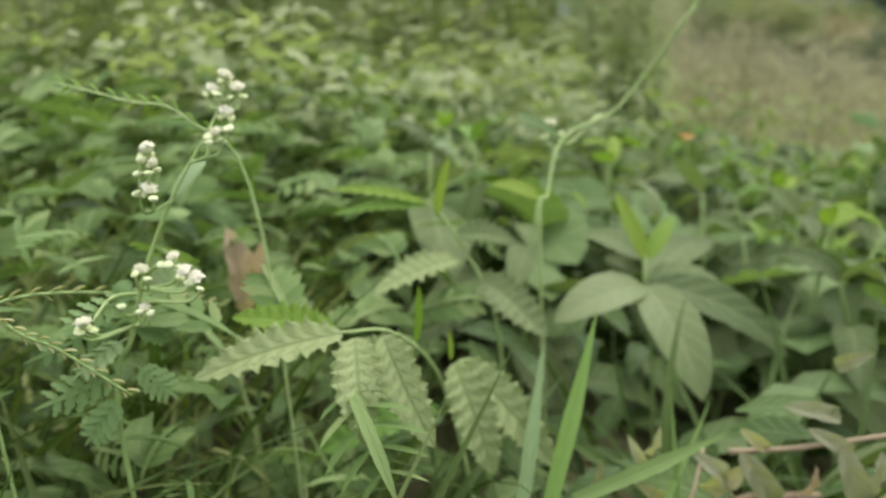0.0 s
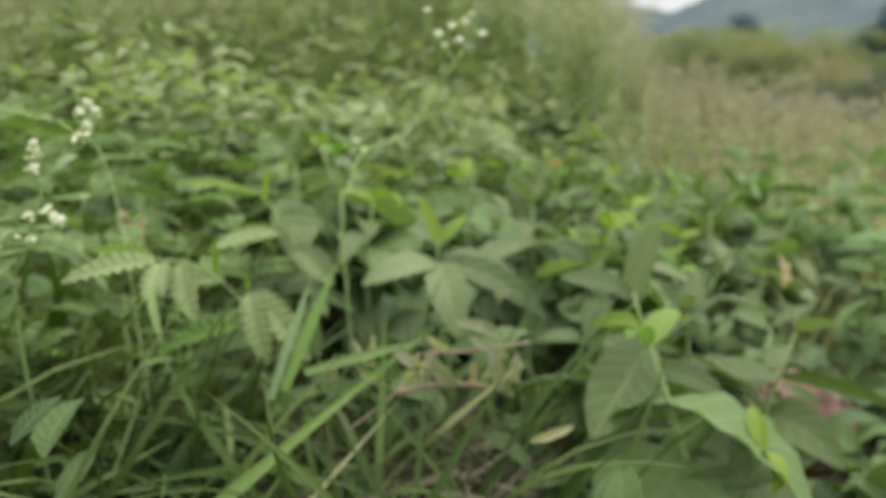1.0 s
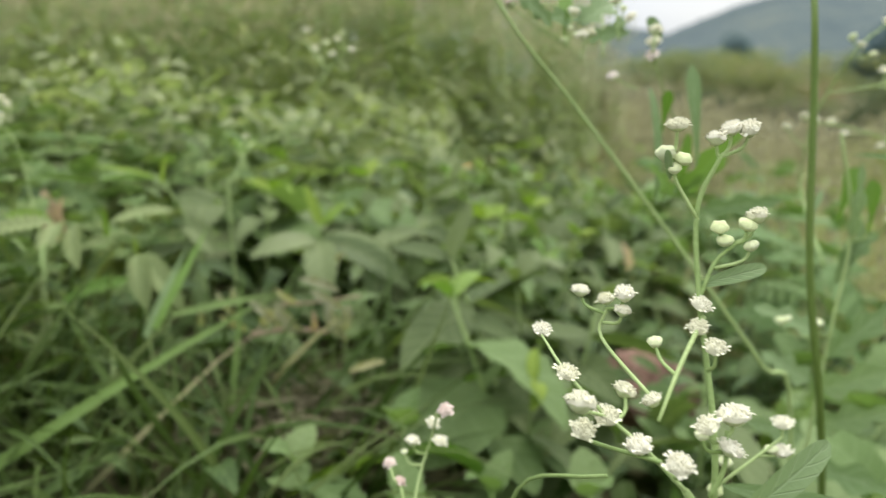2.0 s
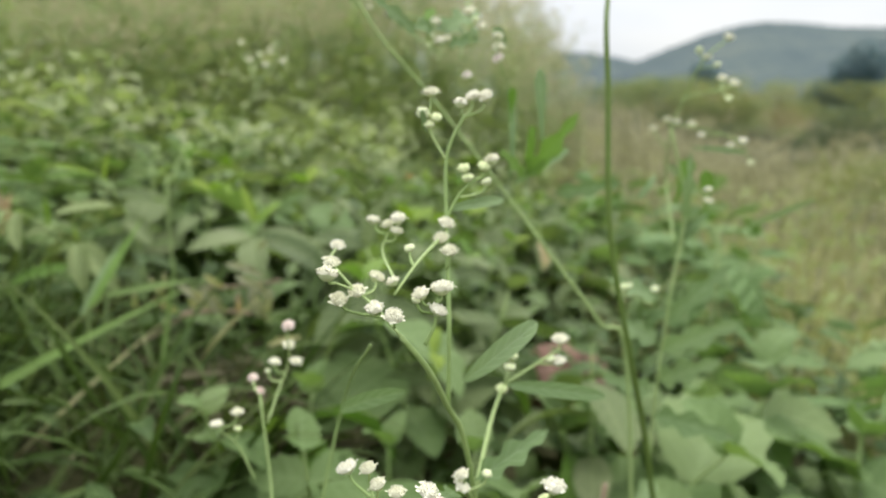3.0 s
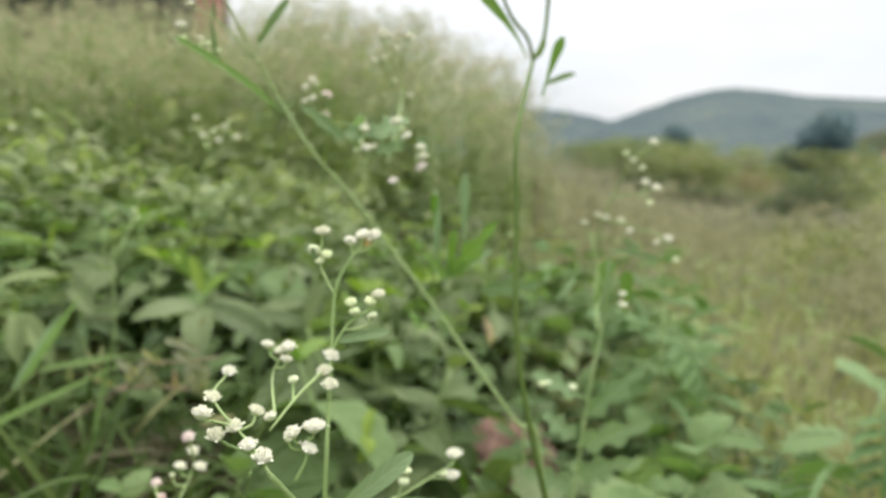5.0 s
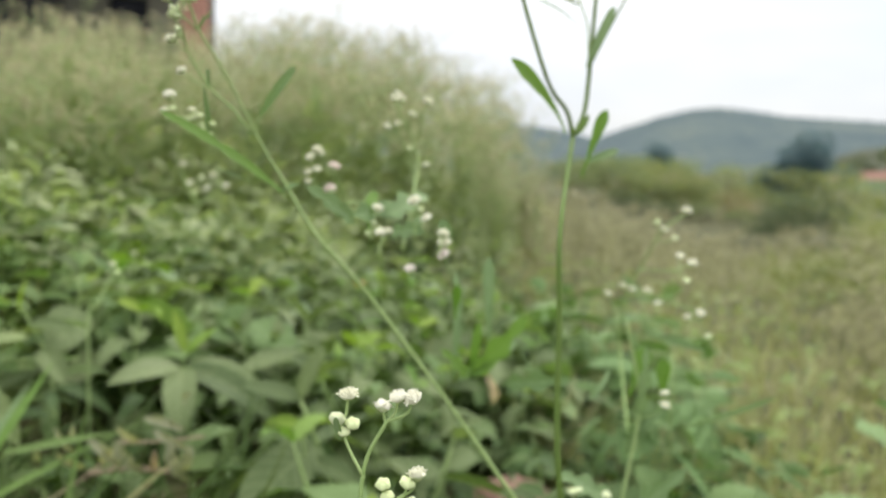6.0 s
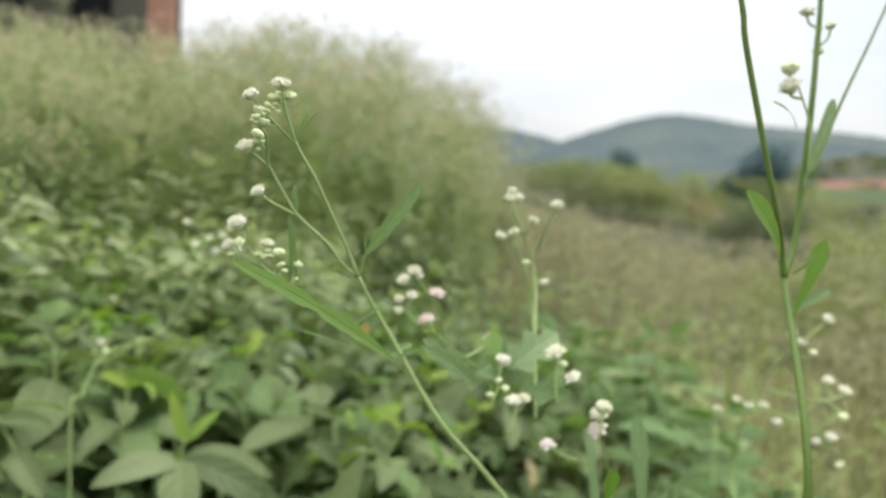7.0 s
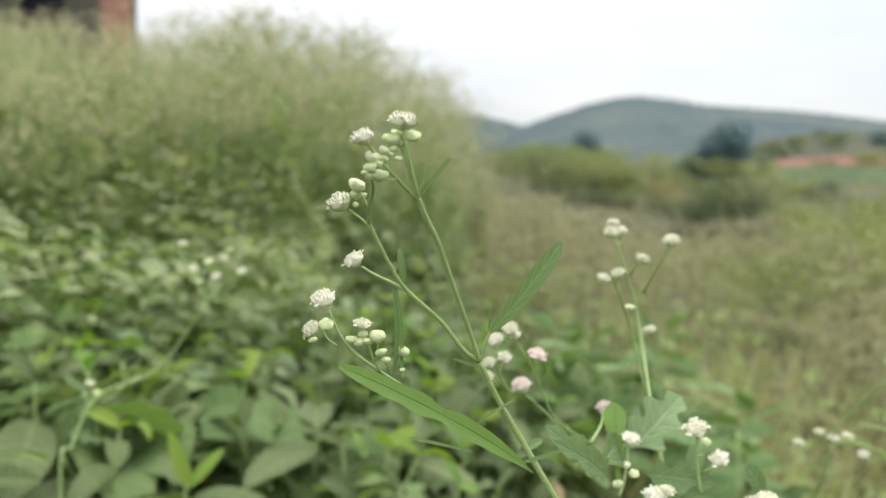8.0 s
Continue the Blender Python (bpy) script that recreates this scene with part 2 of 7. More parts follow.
# Distance haze is mixed into these blue-green hillside tones.
HILL = plain_mat("hazed_hillside", [(0.3, (0.028, 0.05, 0.058)), (0.48, (0.06, 0.088, 0.09)), (0.6, (0.085, 0.112, 0.1)), (0.72, (0.19, 0.185, 0.125))], 0.012, 0.1, 1.0, 0.6, 3.0, rnd="")
FARFIELD = plain_mat("farm_field", [(0.3, (0.045, 0.07, 0.03)), (0.5, (0.075, 0.108, 0.04)), (0.7, (0.10, 0.125, 0.055))], 0.03, 0.5, 1.0, 0.3, 0.2, rnd="")
FALLOW = plain_mat("brown_fallow_field", [(0.3, (0.045, 0.058, 0.034)), (0.5, (0.068, 0.072, 0.042)), (0.7, (0.10, 0.092, 0.058))], 0.04, 0.6, 1.0, 0.4, 0.2, rnd="")
REDSOIL = plain_mat("red_ploughed_soil", [(0.2, (0.18, 0.085, 0.06)), (0.8, (0.25, 0.13, 0.095))], 0.05, 0.8, 1.0, 0.4, 0.2, rnd="")
# The blue in these far leaves is haze put into the colour.
DARKTREE = leaf_mat("hazed_tree_leaf", [(0.05, (0.061, 0.115, 0.151)), (0.9, (0.131, 0.210, 0.245))], island=True, vein_amt=0.0, thin=0.15)
RUSSET = leaf_mat("russet_shrub_leaf", [(0.05, (0.2, 0.16, 0.085)), (0.5, (0.28, 0.225, 0.125)), (0.95, (0.36, 0.3, 0.17))], island=True, vein_amt=0.0, thin=0.25)
HEDGE = leaf_mat("grey_green_shrub_leaf", [(0.05, (0.114, 0.156, 0.070)), (0.5, (0.192, 0.228, 0.108)), (0.95, (0.300, 0.312, 0.156))], island=True, vein_amt=0.0, thin=0.3)
OLIVE = leaf_mat("olive_shrub_leaf", [(0.05, (0.168, 0.202, 0.073)), (0.5, (0.246, 0.274, 0.101)), (0.95, (0.358, 0.347, 0.146))], island=True, vein_amt=0.0, thin=0.3)
ORANGE = plain_mat("orange_petal", [(0.2, (0.75, 0.22, 0.05)), (0.8, (0.85, 0.36, 0.1))], 200.0, 900.0, 0.6)


# ---- mesh helpers ----
class Geo:
    """Points, faces and leaf coordinates gathered into one mesh."""

    def __init__(self):
        self.v, self.f, self.uv, self.n, self.mi = [], [], [], 0, []

    def add(self, v, f, uv=None, mi=0):
        v = np.asarray(v, float).reshape(-1, 3)
        self.v.append(v)
        self.uv.append(np.zeros((len(v), 2)) if uv is None else np.asarray(uv, float))
        self.f.extend(tuple(i + self.n for i in q) for q in f)
        self.mi.extend([mi] * len(f))
        self.n += len(v)

    def mesh(self, name, *mats, smooth=True):
        me = bpy.data.meshes.new(name)
        V, UV = np.concatenate(self.v), np.concatenate(self.uv)
        me.from_pydata(V.tolist(), [], self.f)
        for mt in mats:
            me.materials.append(mt)
        lay = me.uv_layers.new(name="UVMap")
        idx = np.empty(len(me.loops), np.int32)
        me.loops.foreach_get("vertex_index", idx)
        lay.data.foreach_set("uv", UV[idx].astype(np.float32).ravel())
        me.polygons.foreach_set("use_smooth", [smooth] * len(me.polygons))
        if len(mats) > 1:
            me.polygons.foreach_set("material_index", self.mi)
        me.update()
        return me


def turned(base, d, roll=0.0):
    """Matrix at base: its y along d, its z as nearly up as may be, then rolled about y."""
    y = Vector(d).normalized()
    x = y.cross(Vector((0, 0, 1)))
    if x.length < 1e-3:
        x = Vector((1, 0, 0))
    x.normalize()
    z = x.cross(y)
    m = Matrix((x, y, z)).transposed().to_4x4()
    m.translation = base
    return m @ Matrix.Rotation(roll, 4, "Y")


def facing(base, d, n):
    """Matrix at base: its y along d, its z as near to n as may be."""
    y = Vector(d).normalized()
    x = y.cross(Vector(n))
    if x.length < 1e-3:
        x = y.cross(Vector((0.3, 0.2, 1)))
    x.normalize()
    m = Matrix((x, y, x.cross(y))).transposed().to_4x4()
    m.translation = base
    return m


def outline(kind, s):
    if kind == "ovate":
        return (s ** 0.55) * ((1 - s) ** 0.75) * 1.62
    if kind == "lance":
        return (s ** 0.6) * ((1 - s) ** 0.4) * 1.2
    if kind == "notch":
        return (s ** 0.75) * ((1 - s) ** 0.45) * 1.35 * (1 - 0.45 * np.exp(-((s - 0.61) / 0.045) ** 2) - 0.15 * np.exp(-((s - 0.78) / 0.03) ** 2)) * (1 - 0.45 * np.clip(1 - s / 0.3, 0, 1))
    if kind == "round":
        return np.sin(np.pi * s ** 0.72) ** 0.62 * (0.97 + 0.05 * np.cos(s * 2 * np.pi * 4.0))
    if kind == "spat":
        return (0.22 + 0.78 * np.clip((s - 0.2) / 0.55, 0, 1) ** 1.3) * np.clip((1 - s) / 0.14, 0, 1) ** 0.5
    if kind == "blade":
        return (0.75 + 0.25 * np.sin(np.pi * s)) * np.clip((1 - s) / 0.5, 0, 1) ** 0.8
    if kind == "lobe":
        return np.sin(np.pi * s ** 0.75) ** 0.7 * (0.72 + 0.28 * np.cos(s * 2 * np.pi * 3.0 + 2.6)) * np.clip(s / 0.25 + 0.25, 0, 1)
    return np.ones_like(s)


def leaf_geo(g, m, L, W, kind="ovate", droop=0.6, fold=0.25, nl=9, nw=4, serr=0.0, teeth=11, ripple=0.0, mi=0, arch=None):
    """A leaf lying from m's origin along its y, bending down by droop radians, folded up along its midrib."""
    s = np.linspace(0, 1, nl + 1)
    ang = -droop * s if arch is None else arch * (0.5 - s)
    dy, dz = np.cos(ang) / nl, np.sin(ang) / nl
    py, pz = np.concatenate([[0], np.cumsum(dy[:-1])]) * L, np.concatenate([[0], np.cumsum(dz[:-1])]) * L
    w = np.maximum(outline(kind, np.clip(s, 0.004, 0.996)), 0.02) * W / 2
    if serr:
        w = w * (1 + serr * (np.arange(nl + 1) % 2 - 0.5))
    vs = np.linspace(-1, 1, nw + 1)
    A, S = np.meshgrid(vs, s)
    X = A * w[:, None]
    lift = fold * np.abs(A) * w[:, None] + ripple * w[:, None] * np.sin(S * teeth * np.pi * 2 - np.abs(A) * 4.0) * np.abs(A)
    Y = py[:, None] - np.sin(ang)[:, None] * lift
    Z = pz[:, None] + np.cos(ang)[:, None] * lift
    P = np.stack([X, Y, Z], -1).reshape(-1, 3)
    M = np.array(m)
    P = P @ M[:3, :3].T + M[:3, 3]
    k = nw + 1
    F = [(i * k + j, i * k + j + 1, (i + 1) * k + j + 1, (i + 1) * k + j) for i in range(nl) for j in range(nw)]
    g.add(P, F, np.stack([A.ravel() * 0.5 + 0.5, S.ravel()], -1), mi)


def fern_geo(g, m, L, W, droop=0.5, pairs=5, mi=0, fine=True):
    """A divided leaf: a narrow blade with pairs of leaflets, longest below the middle."""
    leaf_geo(g, m, L, W * 0.2, "lance", droop, 0.2, 10 if fine else 5, 2, mi=mi)
    for k in range(pairs):
        s = 0.22 + 0.66 * k / pairs
        an = -droop * s
        c = Vector((0, L * s * math.cos(an / 2), L * s * math.sin(an / 2)))
        size = W * (0.62 - 0.36 * abs(s - 0.45) * 2)
        for side in (-1, 1):
            d = Vector((side * 0.85, 0.62 * math.cos(an), 0.62 * math.sin(an) + 0.12))
            leaf_geo(g, m @ turned(c, d, side * 0.2), size, size * (0.62 if fine else 0.5), "lobe" if fine else "ovate", 0.3, 0.15, 7 if fine else 3, 2, mi=mi)


def smooth_line(pts, sub=4):
    P = [np.array(p, float) for p in pts]
    if len(P) < 3:
        return np.array(P)
    Q = [2 * P[0] - P[1]] + P + [2 * P[-1] - P[-2]]
    out = []
    for a, b, c, d in zip(Q, Q[1:], Q[2:], Q[3:]):
        for u in np.arange(sub) / sub:
            out.append(0.5 * (2 * b + (c - a) * u + (2 * a - 5 * b + 4 * c - d) * u * u + (3 * b - a - 3 * c + d) * u ** 3))
    return np.array(out + [P[-1]])


def tube(g, pts, r0, r1, sides=6, sub=4, mi=0, knob=0.0):
    P = smooth_line(pts, sub) if sub > 1 else np.array(pts, float)
    D = np.gradient(P, axis=0)
    D /= np.linalg.norm(D, axis=1)[:, None] + 1e-12
    ref = np.array([1.0, 0.3, 0.2])
    a = np.cross(D, ref)
    a /= np.linalg.norm(a, axis=1)[:, None] + 1e-12
    b = np.cross(D, a)
    k = np.arange(sides) * 2 * np.pi / sides
    r = np.linspace(r0, r1, len(P))
    if knob:
        r = r * (1 + knob * (np.arange(len(P)) % sub == 0))
    V = P[:, None] + r[:, None, None] * (np.cos(k)[None, :, None] * a[:, None] + np.sin(k)[None, :, None] * b[:, None])
    n = len(P)
    F = [(i * sides + j, i * sides + (j + 1) % sides, (i + 1) * sides + (j + 1) % sides, (i + 1) * sides + j) for i in range(n - 1) for j in range(sides)]
    F.append(tuple((n - 1) * sides + j for j in range(sides)))
    F.append(tuple(reversed(range(sides))))
    uv = np.stack([np.tile(k / 6.3, n), np.repeat(np.linspace(0, 1, n), sides)], -1)
    g.add(V, F, uv, mi)


def blob(g, c, r, mi=0, squash=1.0):
    """A small eight-faced seed."""
    V = np.array([(1, 0, 0), (-1, 0, 0), (0, 1, 0), (0, -1, 0), (0, 0, squash), (0, 0, -squash)]) * r + np.array(c)
    g.add(V, [(0, 2, 4), (2, 1, 4), (1, 3, 4), (3, 0, 4), (2, 0, 5), (1, 2, 5), (3, 1, 5), (0, 3, 5)], None, mi)


def part(name, me, parent, label="", m=None):
    ob = new(name, me)
    ob.parent = parent
    if m is not None:
        ob.matrix_basis = m
    return tagged(ob, label)


def thing(name, label, category, group="", kind="", me=None):
    return tagged(new(name, me), label, category, group, kind)


def step(a, b, v):
    """Smooth rise from 0 at a to 1 at b."""
    u = min(max((v - a) / (b - a), 0.0), 1.0)
    return u * u * (3 - 2 * u)


def ground(x, y):
    """Height of the soil: a bank that falls to the right, a rise behind on the left, a long fall across the field."""
    near = 0.13 - 0.165 * math.tanh(1.95 * x) if x > 0 else 0.13 + 0.075 * math.tanh(-5.5 * x)
    r = math.hypot(x, y)
    right = step(-0.05, 0.35, math.atan2(x, max(y, 0.01)) - 0.12) if y > 0 else step(0.0, 1.0, x)
    rise = 0.11 * step(0.3, 2.5, y) * (1 - right)
    fall = -0.078 * max(0.0, min(r, 17.0) - 0.9) * right
    heap = 0.055 * math.exp(-((x - 0.09) ** 2 + (y - 0.18) ** 2) / 0.006)
    bumps = 0.018 * noise.noise(Vector((x * 3, y * 3, 0))) * min(1.0, r + 0.2)
    return near * (1 - step(6, 30, r)) + rise + fall + heap + bumps + 0.6 * noise.noise(Vector((x / 40, y / 40, 3))) * step(20, 80, r)


def root(x, y):
    return (x, y, ground(x, y) - 0.01)


# ---- ground, hills, far field ----
TURN = -2.1


def polar(a, r):
    """A spot at azimuth a, in degrees from the valley's bearing, and distance r."""
    return r * math.sin(radians(a + TURN)), r * math.cos(radians(a + TURN))


def ground_sheet():
    g = Geo()
    rs = np.concatenate([np.linspace(0.0, 1.2, 32), np.geomspace(1.25, 1500, 70)])
    na = 144
    V = [(0.1, 0.1, ground(0.1, 0.1))]
    for r in rs[1:]:
        for k in range(na):
            a = 2 * math.pi * k / na
            x, y = 0.1 + r * math.sin(a), 0.1 + r * math.cos(a)
            V.append((x, y, ground(x, y)))
    F = [(0, 1 + (k + 1) % na, 1 + k) for k in range(na)]
    for i in range(len(rs) - 2):
        for k in range(na):
            k2 = (k + 1) % na
            F.append((1 + i * na + k, 1 + i * na + k2, 1 + (i + 1) * na + k2, 1 + (i + 1) * na + k))
    g.add(V, F)
    tagged(new("ground", g.mesh("ground", SOIL)), "dark soil and thatch under dense weeds", "ground", kind="structure")


ground_sheet()


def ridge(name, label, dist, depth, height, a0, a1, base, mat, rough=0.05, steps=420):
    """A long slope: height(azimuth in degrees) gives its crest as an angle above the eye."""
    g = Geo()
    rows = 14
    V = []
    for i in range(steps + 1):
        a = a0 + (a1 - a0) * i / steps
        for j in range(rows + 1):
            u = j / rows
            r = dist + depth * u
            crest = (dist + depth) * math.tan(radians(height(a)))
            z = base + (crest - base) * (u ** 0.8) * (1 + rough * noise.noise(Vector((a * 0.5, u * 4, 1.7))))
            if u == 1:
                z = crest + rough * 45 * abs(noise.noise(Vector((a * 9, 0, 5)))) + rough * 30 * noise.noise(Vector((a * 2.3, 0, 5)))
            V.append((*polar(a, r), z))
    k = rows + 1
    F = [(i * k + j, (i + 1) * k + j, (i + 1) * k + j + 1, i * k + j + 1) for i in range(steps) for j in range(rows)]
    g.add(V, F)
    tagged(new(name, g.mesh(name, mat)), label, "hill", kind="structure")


def crest(*knots):
    """Height of a crest as an angle, by azimuth, along a few turning points."""
    az_k, el_k = zip(*knots)
    return lambda a: float(np.interp(a, az_k, el_k))


ridge("backdrop", "wooded hill, tinted blue-green for distance haze", 420, 480,
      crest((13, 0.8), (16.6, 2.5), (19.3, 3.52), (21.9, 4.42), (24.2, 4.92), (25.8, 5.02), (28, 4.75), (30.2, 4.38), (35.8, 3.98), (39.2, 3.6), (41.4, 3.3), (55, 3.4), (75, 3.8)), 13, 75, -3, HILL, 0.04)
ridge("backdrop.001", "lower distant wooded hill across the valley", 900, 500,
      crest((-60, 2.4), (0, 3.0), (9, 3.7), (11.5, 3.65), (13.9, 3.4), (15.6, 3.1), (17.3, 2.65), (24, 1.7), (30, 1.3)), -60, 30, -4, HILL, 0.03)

SLOPE = crest((24, 0.2), (29, 0.6), (32, 1.3), (35, 2.2), (38, 2.6), (42, 2.6), (75, 2.8))
STEPS = 9


def farm_slope(a, u):
    """Height of the terraced slope: level treads between steep banks."""
    k = min(int(u * STEPS), STEPS - 1)
    f = u * STEPS - k
    lift = (k + (max(0.0, f - 0.72) / 0.28)) / STEPS
    top = 330 * math.tan(radians(SLOPE(a)))
    return -2.6 + (top + 2.6) * lift + 0.25 * noise.noise(Vector((a * 0.8, k * 3.1, 2.0)))


def terraces():
    g = Geo()
    n, rows = 260, STEPS * 4
    V = []
    for i in range(n + 1):
        a = 24 + 51 * i / n
        for j in range(rows + 1):
            u = j / rows
            r = 110 + 220 * u + 6 * math.sin(a * 0.7 + u * 5)
            V.append((*polar(a, r), farm_slope(a, u)))
    k = rows + 1
    for j in range(rows):
        level = j // 4
        red = j == 11
        mi = 1 if red else 2 if level >= 3 and (level + j // 2) % 3 else 0
        for i in range(n):
            use = 0 if red and not 42 < i < 118 else mi
            g.f.append((i * k + j, (i + 1) * k + j, (i + 1) * k + j + 1, i * k + j + 1))
            g.mi.append(use)
    g.v.append(np.array(V))
    g.uv.append(np.zeros((len(V), 2)))
    g.n = len(V)
    tagged(new("backdrop.002", g.mesh("backdrop", FARFIELD, REDSOIL, FALLOW)), "terraced farm slope with a strip of bare red soil", "hill", kind="structure")


terraces()


# ---- trees and shrubs ----
def shrub_meshes(w, h, count, size, seed, leafmat, trunk=0.25, clump=0.19):
    """Trunk with limbs, and a crown of many small leaves in uneven clumps."""
    r = np.random.default_rng(seed)
    gt, gl = Geo(), Geo()
    tips = []
    tube(gt, [(0, 0, -0.1 * h), (0.02 * w, 0, trunk * h), (0.03 * w, 0.02 * w, 0.75 * h)], 0.035 * h, 0.012 * h, 6, 3)
    for k in range(17):
        a = k * 2.4 + r.uniform(-0.4, 0.4)
        z0 = h * r.uniform(0.1, 0.6)
        rad = w * 0.5 * r.uniform(0.45, 0.95)
        tip = np.array([rad * math.cos(a), rad * math.sin(a), min(h * 0.95, z0 + h * r.uniform(0.12, 0.4))])
        tube(gt, [(0.01 * w, 0, z0), tip * [0.5, 0.5, 1] + [0, 0, -0.08 * h], tip], 0.014 * h, 0.004 * h, 5, 3)
        tips.append(tip)
    tips += [np.array([0, 0, h * 0.92]), np.array([0.12 * w, -0.1 * w, h * 0.8])]
    for k in range(count):
        c = tips[r.integers(len(tips))]
        o = r.normal(0, 1, 3)
        o *= (r.uniform(0.2, 1) ** 0.5) / np.linalg.norm(o) * np.array([clump * w, clump * w, clump * 0.85 * h])
        p = c + o
        p[2] = max(p[2], 0.02 * h)
        d = Vector((o[0], o[1], abs(o[2]) * 0.4 + r.uniform(-0.3, 0.3) * w * 0.3 + 1e-4))
        leaf_geo(gl, turned(p, d, r.uniform(-1, 1)), size * r.uniform(0.6, 1.4), size * 0.6, "ovate", 0.5, 0.2, 2, 2)
    return gt.mesh("trunk", TWIGGY), gl.mesh("crown", leafmat)


def shrub(kind, label, meshes, spots, group):
    first = None
    for x, y, s, rot in spots:
        m = pose(x, y, ground(x, y), 0, 0, rot) @ Matrix.Diagonal((s, s, s, 1))
        if first is None:
            first = thing(kind, label, "tree" if "tree" in kind else "shrub", group)
            part("trunk", meshes[0], first)
            part("crown", meshes[1], first)
            first.matrix_basis = m
        else:
            c = copy_thing(first, m)
            c.scale = (s, s, s)


dark_shrub = shrub_meshes(2.2, 1.45, 3800, 0.075, 3, SCRUB)
olive_shrub = shrub_meshes(2.4, 1.5, 3800, 0.075, 5, OLIVE)
low_shrub = shrub_meshes(1.5, 0.8, 3000, 0.045, 8, OLIVE)
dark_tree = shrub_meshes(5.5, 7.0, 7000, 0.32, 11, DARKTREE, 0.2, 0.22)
shrub("green_shrub", "dense dark green shrub at the field edge", dark_shrub,
      [(*polar(a, r), s, a * 37) for a, r, s in ((31.3, 19.6, 0.7), (32.9, 20.2, 0.95), (30.0, 20.5, 0.5), (19.4, 25, 0.45), (21.0, 25, 0.5), (23.4, 26, 0.45), (38.2, 34, 0.85), (40.9, 30, 0.5), (42.3, 31, 0.5), (50, 14, 0.9), (57, 16, 1.0))], "field edge shrubs")
shrub("olive_shrub", "olive and yellowish shrub at the field edge", olive_shrub,
      [(*polar(a, r), s, a * 23) for a, r, s in ((27.2, 34, 1.35), (24.6, 36, 0.95), (28.0, 37, 0.7), (23.0, 38, 1.0), (34.2, 22.0, 1.2), (20.2, 27, 0.75), (23.0, 29, 1.3), (17.0, 27, 0.8), (25.2, 30, 0.8), (37.4, 19, 0.56), (40.3, 17, 0.45), (42.4, 17, 0.5), (47, 19, 0.8), (54, 20, 1.0), (36.4, 40, 0.6), (44, 36, 0.8))], "field edge shrubs")
hedge_shrub = shrub_meshes(2.2, 1.5, 3400, 0.08, 4, HEDGE)
shrub("grey_green_shrub", "grey-green shrub in the hedge below the hill", hedge_shrub,
      [(*polar(a, r), s, a * 31) for a, r, s in ((18.4, 27, 1.15), (21.8, 28, 0.8), (24.4, 29, 1.0), (16.0, 24, 0.9), (18.4, 58, 1.7), (20.1, 62, 1.9), (21.8, 56, 1.55), (23.3, 60, 1.7), (25.6, 27, 0.5), (28.3, 26, 0.45), (30.6, 33, 0.8))], "field edge shrubs")
russet_shrub = shrub_meshes(2.0, 1.2, 2600, 0.07, 6, RUSSET)
shrub("russet_shrub", "reddish-brown shrub among green hedge", russet_shrub, [(*polar(a, r), s, a * 29) for a, r, s in ((27.6, 30, 0.95), (29.3, 28, 0.5), (23.6, 33, 1.25), (28.3, 29, 0.6))], "field edge shrubs")
shrub("low_shrub", "low rounded green shrub among dry weeds", low_shrub,
      [(*polar(a, r), s, a * 51) for a, r, s in ((39.2, 9.5, 0.7), (46, 7, 1.0), (34.6, 11, 0.4), (51, 6, 1.0), (44, 3.0, 0.6), (42.5, 5.0, 0.5))], "field shrubs")
low_dark = shrub_meshes(1.3, 0.8, 2600, 0.045, 9, SCRUB)
shrub("low_shrub", "low dark green bush among dry weeds", low_dark, [(*polar(39.0, 4.3), 0.34, 20), (*polar(41.0, 4.5), 0.3, 200), (*polar(37.4, 4.8), 0.25, 110)], "field shrubs")
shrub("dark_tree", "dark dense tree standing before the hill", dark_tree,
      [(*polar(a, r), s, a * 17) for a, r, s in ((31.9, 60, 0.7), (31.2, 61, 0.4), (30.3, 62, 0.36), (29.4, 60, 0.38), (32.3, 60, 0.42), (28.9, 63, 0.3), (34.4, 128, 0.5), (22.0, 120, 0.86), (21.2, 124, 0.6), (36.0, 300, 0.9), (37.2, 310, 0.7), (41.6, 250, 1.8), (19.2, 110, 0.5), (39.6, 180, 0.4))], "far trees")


# bushes along the edges of the terraces
def terrace_bushes(kind, label, meshes, seed, n, size):
    r = np.random.default_rng(seed)
    first = None
    for k in range(n):
        a, level = r.uniform(29, 43), int(r.integers(2, STEPS))
        u = (level + 0.72) / STEPS
        x, y = polar(a, 110 + 220 * u + 6 * math.sin(a * 0.7 + u * 5))
        q = size * r.uniform(0.5, 1.3)
        m = pose(x, y, farm_slope(a, u) - 0.2, 0, 0, r.uniform(0, 360)) @ Matrix.Diagonal((q * 1.3, q, q, 1))
        if first is None:
            first = thing(kind, label, "shrub", "bushes on the terraces")
            part("trunk", meshes[0], first)
            part("crown", meshes[1], first)
            first.matrix_basis = m
        else:
            copy_thing(first, m).scale = (q * 1.3, q, q)


terrace_bushes("terrace_bush", "dark green bush on a terrace edge", dark_shrub, 31, 26, 1.9)
terrace_bushes("terrace_bush", "olive bush on a terrace edge", olive_shrub, 32, 18, 1.6)


